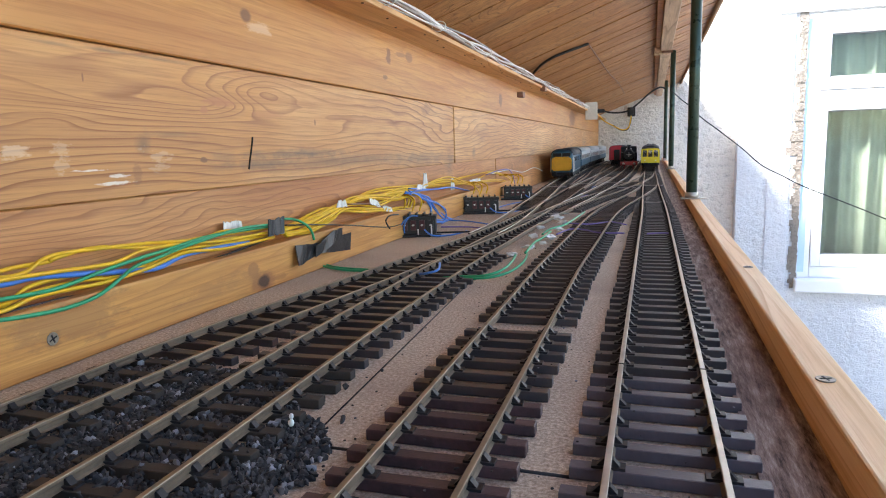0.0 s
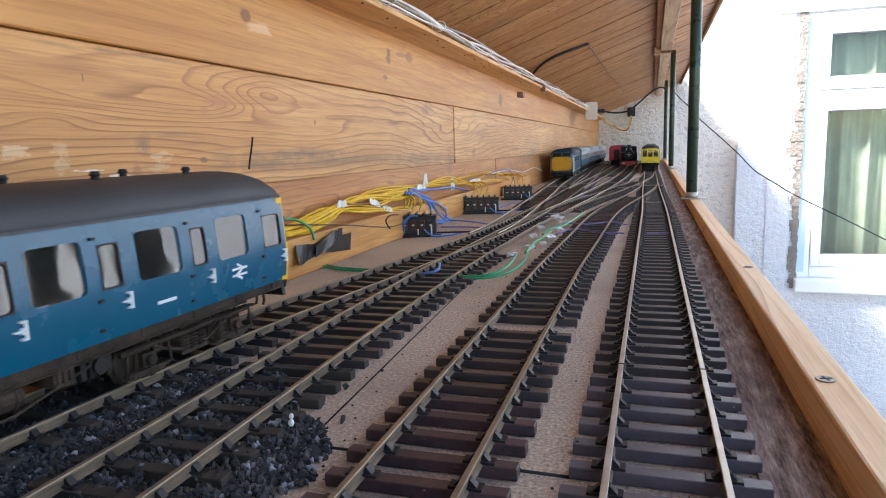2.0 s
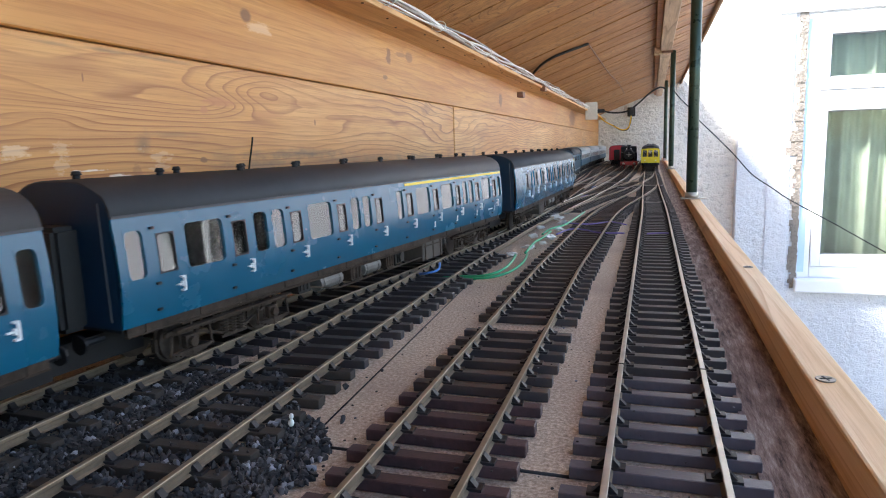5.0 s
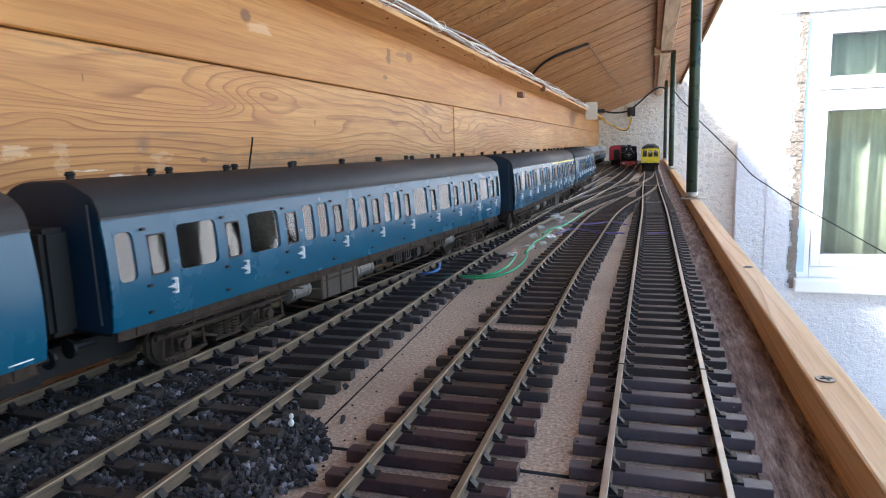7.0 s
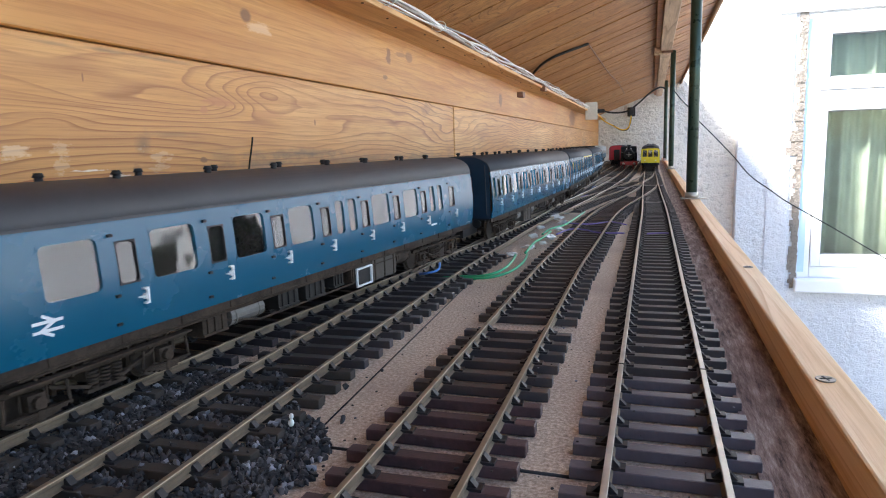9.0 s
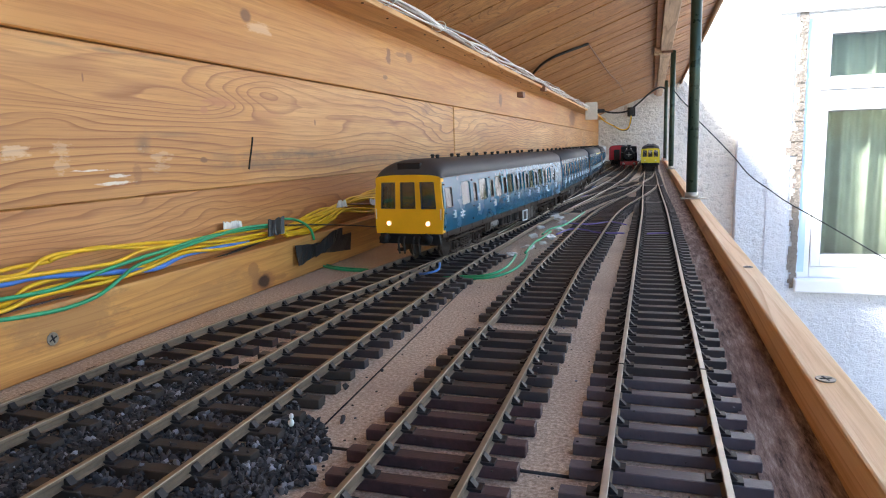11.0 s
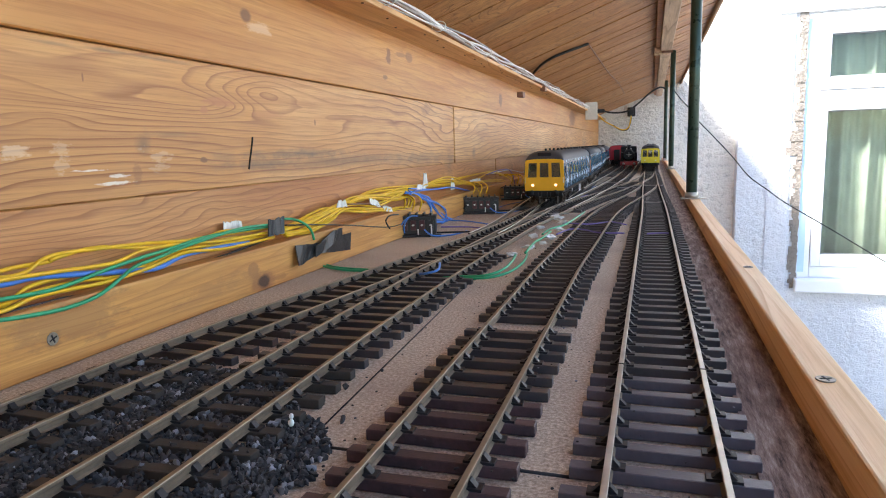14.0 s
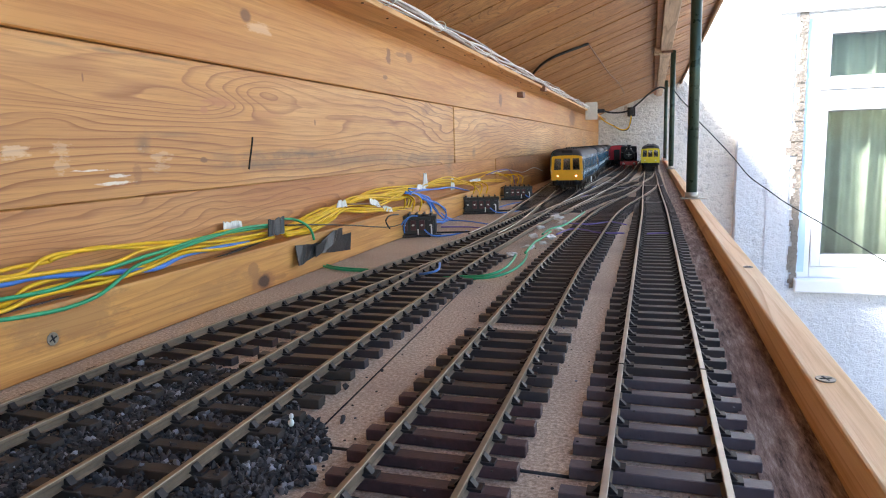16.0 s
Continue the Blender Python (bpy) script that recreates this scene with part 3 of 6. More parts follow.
        box(bm, x_ - 0.00125, x_ + 0.00125, y_ - 0.0004, y_ + 0.0004, RT - 0.002, RT + 0.0002)
        box(bm, x_ - 0.0019, x_ + 0.0019, y_ - 0.008, y_ + 0.008, RT - 0.0036, RT - 0.0019)
        part("fishplate", bm, BLACK_JOINT, straight, "dark joint between two rails")

TIE = plain("pale_tie_bar", (0.5, 0.48, 0.46), 0.5, 0.2, 0.2, 150, 0.1)
for f, y, w in ((T1, 0.93, 0.05), (T2, 0.97, 0.05), (T5, 1.62, 0.06), (T1, 1.72, 0.06), (T7, 2.0, 0.06), (T6, 1.75, 0.06), (T4, 1.62, 0.055), (T4, 1.16, 0.045), (T2, 1.55, 0.05)):
    bm = rbox(f(y) - w / 2, f(y) + w / 2, y - 0.002, y + 0.002, 0.0045, 0.0058, 0.0003, 1)
    thing("point_tie_bar", bm, TIE, "pale plastic tie bar across the points", "tie bar", "tie bars of the points")

# ---------------------------------------------------------------- rolling stock
LB, GAP, HALF = 0.4665, 0.034, 0.0325
BLUE = plain("rail_blue_paint", (0.004, 0.091, 0.167), 0.25, 0, 0.06, 40, 0.015, spec=0.55)
ROOF = plain("dark_grey_roof_paint", (0.045, 0.045, 0.05), 0.6, 0, 0.25, 30, 0.08)
# navy for the coach ends, with the shade between coaches put into the colour
END_NAVY_SHADE = plain("navy_coach_end_in_shade", (0.003, 0.022, 0.05), 0.4, 0, 0.2, 60, 0.06)
YELLOW = plain("warning_yellow_paint", (0.82, 0.42, 0.008), 0.4, 0, 0.08, 60, 0.04)
BLACK = plain("black_paint", (0.012, 0.012, 0.014), 0.55, 0, 0.3, 60, 0.1, spec=0.3)
GRIME = plain("track_dirt_brown", (0.055, 0.038, 0.028), 0.85, 0, 0.7, 120, 0.5, spec=0.2)
WHITE = plain("white_transfer", (0.78, 0.8, 0.82), 0.5, 0, 0.05, 90, 0)
STEEL = plain("bright_steel", (0.62, 0.6, 0.57), 0.3, 0.9, 0.2, 120, 0.05)
STRIPE = plain("first_class_yellow", (0.75, 0.55, 0.02), 0.45, 0, 0.08, 90, 0)
DARKGEAR = plain("oily_black_gear", (0.022, 0.019, 0.018), 0.6, 0, 0.5, 120, 0.3, spec=0.3)
GREYGEAR = plain("dusty_grey_metal", (0.16, 0.15, 0.14), 0.55, 0.3, 0.4, 120, 0.2)
TANKPAINT = plain("grey_brown_tank", (0.075, 0.060, 0.048), 0.8, 0, 0.35, 90, 0.3)
WHEEL = plain("dirty_wheel_steel", (0.06, 0.043, 0.033), 0.5, 0.2, 0.5, 120, 0.2)
SEAT = plain("orange_brown_seat", (0.55, 0.19, 0.065), 0.8, 0, 0.3, 200, 0.1)
# lining coloured dark, so the coach insides look unlit through the windows
INSIDE = plain("dimmed_lining", (0.12, 0.105, 0.085), 0.7, 0, 0.2, 80, 0.05)
LAMP = glow("lit_tail_lamp", (1.0, 0.46, 0.20), 1.5)
RUBBER = plain("black_rubber", (0.02, 0.02, 0.02), 0.7, 0, 0.3, 90, 0.1)
REDPAINT = plain("bufferbeam_red", (0.35, 0.03, 0.03), 0.5, 0, 0.2, 90, 0.05)


def glass(name, tint=(0.85, 0.9, 0.9), rough=0.03, ior=1.5, wavy=0.0):
    m, nt, b = base(name)
    nt.nodes.remove(b)
    out = nt.nodes["Material Output"]
    tr = nt.nodes.new("ShaderNodeBsdfTransparent"); tr.inputs[0].default_value = (*tint, 1)
    gl = nt.nodes.new("ShaderNodeBsdfGlossy"); gl.inputs["Roughness"].default_value = rough
    fr = nt.nodes.new("ShaderNodeFresnel"); fr.inputs[0].default_value = ior
    mx = nt.nodes.new("ShaderNodeMixShader")
    if wavy:
        bp = nt.nodes.new("ShaderNodeBump")
        bp.inputs["Strength"].default_value = 0.35
        bp.inputs["Distance"].default_value = wavy
        nt.links.new(noise_tex(nt, 26.0, 2), bp.inputs["Height"])
        nt.links.new(bp.outputs[0], gl.inputs["Normal"])
    nt.links.new(fr.outputs[0], mx.inputs[0]); nt.links.new(tr.outputs[0], mx.inputs[1]); nt.links.new(gl.outputs[0], mx.inputs[2])
    nt.links.new(mx.outputs[0], out.inputs[0])
    return m


GLAZE = glass("clear_styrene_glazing", (0.74, 0.76, 0.76), 0.05, 1.95, 0.0012)
PANE = glass("window_glass")

ZB, ZG, ZT = 0.0268, 0.0735, 0.0885      # body bottom, gutter, roof top above the rail


def roof_section(n=14, zg=None, zt=None, half=HALF):
    zg = ZG if zg is None else zg
    zt = ZT if zt is None else zt
    out = []
    for i in range(n + 1):
        a = math.pi * i / n
        c, s = math.cos(a), math.sin(a)
        out.append((half * math.copysign(abs(c) ** 0.72, c), zg + (zt - zg) * s ** 0.85))
    return out


def sidewall(wins, y0, y1, side, x, z0, z1, t=0.0011):
    """A wall with openings (ya, yb, za, zb), sorted along y."""
    bm = bmesh.new()
    xa, xb = sorted((side * x, side * (x - t)))
    at = y0
    for a, b, za, zb in wins:
        box(bm, xa, xb, at, a, z0, z1)
        box(bm, xa, xb, a, b, z0, za)
        box(bm, xa, xb, a, b, zb, z1)
        at = b
    box(bm, xa, xb, at, y1, z0, z1)
    bmesh.ops.remove_doubles(bm, verts=list(bm.verts), dist=1e-6)
    for z in (0.031, 0.0355, 0.041, 0.052, 0.058, 0.063, 0.0695):
        if z0 < z < z1:
            bmesh.ops.bisect_plane(bm, geom=list(bm.verts) + list(bm.edges) + list(bm.faces), plane_co=(0, 0, z), plane_no=(0, 0, 1))
    return bm


BIG, DOOR = (0.0463, 0.0672), (0.0468, 0.0644)


def spans(items):
    out = []
    for k, a, b in items:
        out.append((a, b, *(BIG if k in "Bs" else DOOR), k))
    return out


CAB_CAR = spans([("c", 0.004, 0.0205), ("B", 0.029, 0.053), ("d", 0.0605, 0.0705), ("B", 0.0775, 0.103), ("d", 0.111, 0.1215), ("B", 0.128, 0.1515), ("d", 0.157, 0.168), ("B", 0.172, 0.1955),
                 ("d", 0.203, 0.2125), ("s", 0.2185, 0.2285), ("s", 0.2335, 0.2435), ("d", 0.2495, 0.2595), ("B", 0.2635, 0.2885), ("d", 0.2945, 0.3045), ("B", 0.3105, 0.3345), ("d", 0.3405, 0.3505),
                 ("s", 0.357, 0.367), ("s", 0.3725, 0.3825), ("g", 0.3965, 0.4085)])
# doors stand at an even pitch; the bays between them hold one wide or two narrow lights
CAB_CAR = [(a + 0.005, b + 0.005, za, zb, k) if k != "c" else (a, b, za, zb, k) for a, b, za, zb, k in CAB_CAR]


def bays(pattern):
    out = [("s", 0.004, 0.0125)]
    for k, bay in enumerate(pattern + " "):
        d = 0.018 + 0.0465 * k
        out.append(("d", d, d + 0.010))
        if bay == "B":
            out.append(("B", d + 0.016, d + 0.0405))
        elif bay == "S":
            out += [("s", d + 0.0155, d + 0.0262), ("s", d + 0.030, d + 0.0407)]
        elif bay == "L":
            out += [("s", d + 0.0155, d + 0.0255)]
    out.append(("s", LB - 0.0135, LB - 0.004))
    return spans(out)


SECOND, FIRST = bays("BSBBSSSBB"), bays("BSBBLSBSB")


def quick_box(name, parent, mat_, x0, x1, y0, y1, z0, z1, label="", r=0.0):
    xa, xb = sorted((x0, x1))
    ya, yb = sorted((y0, y1))
    return part(name, rbox(xa, xb, ya, yb, z0, z1, r, 1), mat_, parent, label)


def wheelset_into(bm, y, r=0.0105):
    for s in (-1, 1):
        cyl(bm, (s * 0.0135, y, r), (s * 0.0162, y, r), r, 18)
        cyl(bm, (s * 0.0130, y, r), (s * 0.0138, y, r), r + 0.0012, 18)
    cyl(bm, (-0.014, y, r), (0.014, y, r), 0.0015, 6)


def bogie(parent, yc, mat_, wb=0.0595):
    """Side frames with axle boxes, leaf springs, a bolster with coils, brake gear and a long footboard."""
    bm = bmesh.new()
    for s in (-1, 1):
        x = s * 0.0235
        o = s * 0.0255
        box(bm, x - 0.0010, x + 0.0010, yc - wb / 2 - 0.014, yc + wb / 2 + 0.014, 0.0152, 0.0172)
        box(bm, x - 0.0016, x + 0.0016, yc - wb / 2 - 0.014, yc + wb / 2 + 0.014, 0.0170, 0.0177)
        for k in (-1, 1):
            # swept lower bar of the frame
            vs, _ = box(bm, x - 0.0009, x + 0.0009, yc + min(k * 0.006, k * 0.024), yc + max(k * 0.006, k * 0.024), 0.0070, 0.0084)
            for v in vs:
                if abs(v.co.y - yc) > 0.015:
                    v.co.z += 0.0062
        box(bm, x - 0.0012, x + 0.0012, yc - 0.009, yc + 0.009, 0.0058, 0.0072)
        for k in (-1, 1):
            yy = yc + k * wb / 2
            box(bm, x - 0.002, x + 0.002, yy - 0.0034, yy + 0.0034, 0.0074, 0.0136)
            cyl(bm, (o - s * 0.001, yy, 0.0105), (o + s * 0.0022, yy, 0.0105), 0.0024, 10)
            for e in (-1, 1):
                cyl(bm, (x, yy + e * 0.0052, 0.0080), (x, yy + e * 0.0052, 0.0150), 0.0006, 6)
                cyl(bm, (o, yy + e * 0.0128, 0.0056), (o, yy + e * 0.0118, 0.0155), 0.0006, 6)
            for q in range(4):
                # arched laminated spring under the axle box
                w = 0.0130 - q * 0.0026
                vs, _ = box(bm, o - 0.0011, o + 0.0011, yy - w, yy + w, 0.0064 - q * 0.0008, 0.0071 - q * 0.0008)
            box(bm, o - 0.0014, o + 0.0014, yy - 0.0012, yy + 0.0012, 0.0036, 0.0076)
            # brake shoe and hanger
            for e in (-1, 1):
                ye = yy + e * 0.0127
                box(bm, s * 0.0140, s * 0.0165, ye - 0.0009, ye + 0.0009, 0.0075, 0.0135)
                cyl(bm, (s * 0.0155, ye, 0.0135), (s * 0.0155, ye - e * 0.001, 0.0190), 0.0005, 5)
        for k in (-1, 0, 1):
            for q in range(5):
                cyl(bm, (x, yc + k * 0.0056, 0.0076 + q * 0.0015), (x, yc + k * 0.0056, 0.0084 + q * 0.0015), 0.0023, 9)
        for k in (-0.022, -0.0145, 0.0145, 0.022):
            box(bm, x - s * 0.0002, x + s * 0.0016, yc + k - 0.0006, yc + k + 0.0006, 0.0150, 0.0192)
    box(bm, -0.023, 0.023, yc - 0.008, yc + 0.008, 0.010, 0.019)
    b = part("bogie", bm, mat_, parent, "dirty brown bogie frame")
    for s in (-1, 1):
        f = bmesh.new()
        box(f, *sorted((s * 0.0262, s * 0.0298)), yc - wb / 2 - 0.012, yc + wb / 2 + 0.012, 0.0180, 0.0187)
        for k in (-0.03, -0.01, 0.01, 0.03):
            box(f, *sorted((s * 0.0250, s * 0.0264)), yc + k - 0.0006, yc + k + 0.0006, 0.0170, 0.0215)
        part("footboard", f, mat_, b, "long weathered footboard")
    for k in (-1, 1):
        w = bmesh.new()
        wheelset_into(w, yc + k * wb / 2)
        part("wheelset", w, WHEEL, b, "brown steel wheels", False)
    return b


def underframe(parent, seed, big=(-0.02, 0.045)):
    """Solebars, truss rods, a large tank box and small gear between the bogies; big: where the large box stands."""
    rr = random.Random(seed)
    for s in (-1, 1):
        sb = bmesh.new()
        xa, xb = sorted((s * 0.0285 - 0.0008, s * 0.0285 + 0.0008))
        box(sb, xa, xb, -LB / 2 + 0.003, LB / 2 - 0.003, 0.0225, 0.0268)
        box(sb, xa - 0.0006, xb + 0.0006, -LB / 2 + 0.003, LB / 2 - 0.003, 0.0221, 0.0227)
        for k in range(15):
            yy = -LB / 2 + 0.012 + k * 0.0316
            box(sb, xa - 0.0005, xb + 0.0005, yy, yy + 0.0011, 0.0226, 0.0267)
        part("solebar", sb, GRIME, parent, "weathered brown solebar")
    quick_box("underframe", parent, DARKGEAR, -0.0272, 0.0272, -LB / 2 + 0.002, LB / 2 - 0.002, 0.0245, 0.0266, "dark underframe floor")
    for s in (-1, 1):
        b1 = bmesh.new()
        xa, xb = sorted((s * 0.0286, s * 0.010))
        box(b1, xa, xb, big[0], big[1], 0.0072, 0.0228)
        bmesh.ops.bevel(b1, geom=list(b1.edges), offset=0.0007, segments=1, affect="EDGES")
        tank = part("fuel_tank", b1, TANKPAINT, parent, "large grey-brown underfloor tank")
        b1 = bmesh.new()
        xo = s * 0.0288
        for f in (0.12, 0.5, 0.88):
            yy = big[0] + (big[1] - big[0]) * f
            box(b1, xo - 0.0003, xo + 0.0003, yy - 0.0006, yy + 0.0006, 0.0076, 0.0224)
        box(b1, xo - 0.0003, xo + 0.0003, big[0] + 0.002, big[1] - 0.002, 0.0186, 0.0194)
        part("strap", b1, GRIME, tank)
        y = -0.112
        while y < 0.105:
            w = rr.uniform(0.008, 0.020)
            if y + w > big[0] - 0.003 and y < big[1] + 0.003:
                y = big[1] + 0.004
                continue
            kind = rr.random()
            b2 = bmesh.new()
            zb = rr.uniform(0.0105, 0.0165)
            if kind < 0.4:
                box(b2, *sorted((s * 0.0272, s * 0.014)), y, y + w, zb, 0.0222)
                for q in range(3):
                    yy = y + w * (0.2 + 0.3 * q)
                    box(b2, *sorted((s * 0.0272, s * 0.0280)), yy - 0.0007, yy + 0.0007, zb + 0.001, 0.0215)
                box(b2, *sorted((s * 0.0272, s * 0.0279)), y, y + w, zb, zb + 0.0012)
                part("equipment_box", b2, GRIME if rr.random() < 0.6 else DARKGEAR, parent)
            elif kind < 0.7:
                cyl(b2, (s * 0.0225, y, 0.0165), (s * 0.0225, y + w + 0.008, 0.0165), 0.0048, 14)
                for e in (0.15, 0.85):
                    cyl(b2, (s * 0.0225, y + (w + 0.008) * e - 0.0006, 0.0165), (s * 0.0225, y + (w + 0.008) * e + 0.0006, 0.0165), 0.0052, 14)
                part("air_tank", b2, GREYGEAR if rr.random() < 0.5 else GRIME, parent)
                w += 0.008
            else:
                for q in range(4):
                    yy = y + q * w / 4
                    box(b2, *sorted((s * 0.0268, s * 0.015)), yy, yy + w / 7, zb, 0.0225)
                cyl(b2, (s * 0.025, y + w / 2, zb + 0.004), (s * 0.0285, y + w / 2, zb + 0.004), 0.0034, 12)
                part("engine_gear", b2, DARKGEAR, parent)
            y += w + rr.uniform(0.003, 0.012)
        b3 = bmesh.new()
        # truss rod sagging between its posts, and two pipe runs
        cyl(b3, (s * 0.0265, -0.118, 0.0215), (s * 0.0265, -0.07, 0.0105), 0.0006, 6)
        cyl(b3, (s * 0.0265, -0.07, 0.0105), (s * 0.0265, 0.07, 0.0105), 0.0006, 6)
        cyl(b3, (s * 0.0265, 0.07, 0.0105), (s * 0.0265, 0.118, 0.0215), 0.0006, 6)
        cyl(b3, (s * 0.0278, -0.2, 0.0208), (s * 0.0278, 0.2, 0.0208), 0.0006, 6)
        part("truss_rod", b3, GRIME, parent)


def end_plate(y, thick, zt_scale=1.0):
    """The flat end of a coach, in the outline of its body."""
    bm = bmesh.new()
    pts = [(HALF - 0.0012, ZB - 0.0003), *[(x * 0.965, z - 0.0008) for x, z in roof_section()], (-HALF + 0.0012, ZB - 0.0003)]
    f = bm.faces.new([bm.verts.new((x, y, z)) for x, z in pts])
    r = bmesh.ops.extrude_face_region(bm, geom=[f])
    bmesh.ops.translate(bm, vec=(0, thick, 0), verts=[v for v in r["geom"] if isinstance(v, bmesh.types.BMVert)])
    return bm


def roof_shell(ya, yb, dome=0.0):
    """Curved roof; at the cab it slopes down over the last stretch."""
    bm = bmesh.new()
    stops = [ya, yb - 0.022, yb - 0.014, yb - 0.007, yb - 0.002, yb + 0.0008] if dome else [ya, yb]
    drop = [0, 0, 0.0008, 0.0026, 0.0062, 0.0118] if dome else [0, 0]
    rows = []
    for y, d in zip(stops, drop):
        sec = roof_section(18, ZG - 0.0006, ZT - d)
        out = [bm.verts.new((x * 1.012, y, z)) for x, z in sec]
        inn = [bm.verts.new((x * 0.965, y, z - 0.001)) for x, z in reversed(sec)]
        rows.append(out + inn)
    k = len(rows[0])
    for a, b in zip(rows, rows[1:]):
        for j in range(k):
            bm.faces.new((a[j], a[(j + 1) % k], b[(j + 1) % k], b[j]))
    bm.faces.new(rows[0]); bm.faces.new(rows[-1])
    return bm


def cab_front(car, yf, s, lit=True, front=None):
    """Yellow cab end with three windows, lamps, buffers and hoses; yf: its plane, s: outward way."""
    bm = bmesh.new()
    xs = [-0.0318, -0.0258, -0.0122, -0.0070, 0.0070, 0.0122, 0.0258, 0.0318]
    zlo, zhi, z0, z1 = 0.0470, 0.0695, ZB - 0.001, ZG
    ya, yb = sorted((yf, yf + s * 0.002))
    box(bm, -0.0325, 0.0325, ya, yb, z0, zlo)
    for i in (0, 2, 4, 6):
        box(bm, xs[i], xs[i + 1], ya, yb, zlo, zhi)
    # rounded head above the windows, in the roof's outline
    head = [(-0.0322, zhi), *[(x, z) for x, z in reversed(roof_section(16, ZG - 0.001, ZG + 0.0022))], (0.0322, zhi)]
    vs = [bm.verts.new((x, ya, z)) for x, z in head]
    f = bm.faces.new(vs)
    r = bmesh.ops.extrude_face_region(bm, geom=[f])
    bmesh.ops.translate(bm, vec=(0, yb - ya, 0), verts=[v for v in r["geom"] if isinstance(v, bmesh.types.BMVert)])
    e = part("cab_end", bm, front or YELLOW, car, "warning yellow cab end")
    for a, b in ((xs[1], xs[2]), (xs[3], xs[4]), (xs[5], xs[6])):
        quick_box("cab_window", e, GLAZE, a, b, yf + s * 0.0006, yf + s * 0.001, zlo, zhi)
        fr = bmesh.new()
        for p0, p1, q0, q1 in ((a, a + 0.0006, zlo, zhi), (b - 0.0006, b, zlo, zhi), (a, b, zlo, zlo + 0.0006), (a, b, zhi - 0.0006, zhi)):
            box(fr, p0, p1, *sorted((yf + s * 0.0012, yf + s * 0.0026)), q0, q1)
        part("window_frame", fr, ROOF, e, "thin dark rubber frame")
    for x in (-0.0185, 0.0185):
        bm = bmesh.new()
        cyl(bm, (x, yf + s * 0.0018, 0.0345), (x, yf + s * 0.0032, 0.0345), 0.0022, 14)
        part("lamp_bezel", bm, STEEL, e)
        bm = bmesh.new()
        cyl(bm, (x, yf + s * 0.003, 0.0345), (x, yf + s * 0.0037, 0.0345), 0.0018, 14)
        part("tail_lamp", bm, LAMP if lit else WHITE, e, "small glowing tail lamp" if lit else "small white lamp")
        bm = bmesh.new()
        cyl(bm, (x * 1.08, yf + s * 0.001, 0.0225), (x * 1.08, yf + s * 0.009, 0.0225), 0.002, 10)
        cyl(bm, (x * 1.08, yf + s * 0.009, 0.0225), (x * 1.08, yf + s * 0.0105, 0.0225), 0.0047, 14)
        part("buffer", bm, BLACK, e, "round black buffer", True)
    quick_box("buffer_beam", e, BLACK, -0.029, 0.029, yf - s * 0.001, yf + s * 0.0018, 0.017, ZB - 0.0012, "black buffer beam")
    for x in (-0.009, -0.004, 0.005, 0.010):
        o = tube_curve("brake_hose", [(x, yf + s * 0.002, 0.023), (x, yf + s * 0.005, 0.020), (x + 0.001, yf + s * 0.006, 0.013), (x + 0.001, yf + s * 0.005, 0.009)], 0.0008, RUBBER)
        o.parent = e
    for x in (-0.0303, 0.0303):
        bm = bmesh.new()
        cyl(bm, (x, yf + s * 0.003, 0.038), (x, yf + s * 0.003, 0.047), 0.0004, 6)
        part("handrail", bm, STEEL, e)
    return e


def inner_end(car, yf, s, skin=None):
    bm = end_plate(yf - (0.0015 if s > 0 else 0), 0.0015)
    e = part("end_panel", bm, skin or BLACK, car)
    b2 = bmesh.new()
    ya, yb = sorted((yf, yf + s * 0.012))
    box(b2, -0.012, 0.012, ya, yb, 0.026, 0.070)
    bmesh.ops.bevel(b2, geom=list(b2.edges), offset=0.002, segments=2, affect="EDGES")
    part("gangway", b2, RUBBER, e, "black gangway bellows")
    # black coupling block, added to darken the gap where the coaches cast shade
    ca, cb = sorted((yf - s * 0.03, yf + s * 0.0168))
    quick_box("coupling", e, BLACK, -0.006, 0.006, ca, cb, 0.009, 0.021)
    for x in (0.027, -0.027):
        b3 = bmesh.new()
        cyl(b3, (x, yf + s * 0.0012, 0.03), (x, yf + s * 0.0012, 0.079), 0.0005, 6)
        part("conduit", b3, ROOF, e)
        b4 = bmesh.new()
        cyl(b4, (x * 0.68, yf, 0.0225), (x * 0.68, yf + s * 0.010, 0.0225), 0.0016, 8)
        cyl(b4, (x * 0.68, yf + s * 0.010, 0.0225), (x * 0.68, yf + s * 0.0113, 0.0225), 0.0042, 12)
        part("buffer", b4, BLACK, e)


def logo(car, y, s_side):
    """White double arrow, as bars."""
    x = s_side * (HALF + 0.0003)
    bm = bmesh.new()
    def bar(p, q, w=0.0011):
        p, q = Vector((0, *p)), Vector((0, *q))
        d = (q - p).normalized(); n = Vector((0, -d.z, d.y)) * w / 2
        vs = [bm.verts.new((x + dx, v.y, v.z)) for dx in (-0.0002, 0.0002) for v in (p - n, p + n, q + n, q - n)]
        for f in ((0, 1, 2, 3), (4, 7, 6, 5), (0, 4, 5, 1), (1, 5, 6, 2), (2, 6, 7, 3), (3, 7, 4, 0)):
            bm.faces.new([vs[i] for i in f])
    k = 0.0058
    bar((y - k, 0.0372), (y + k, 0.0372)); bar((y - k, 0.0404), (y + k, 0.0404))
    sg = -s_side
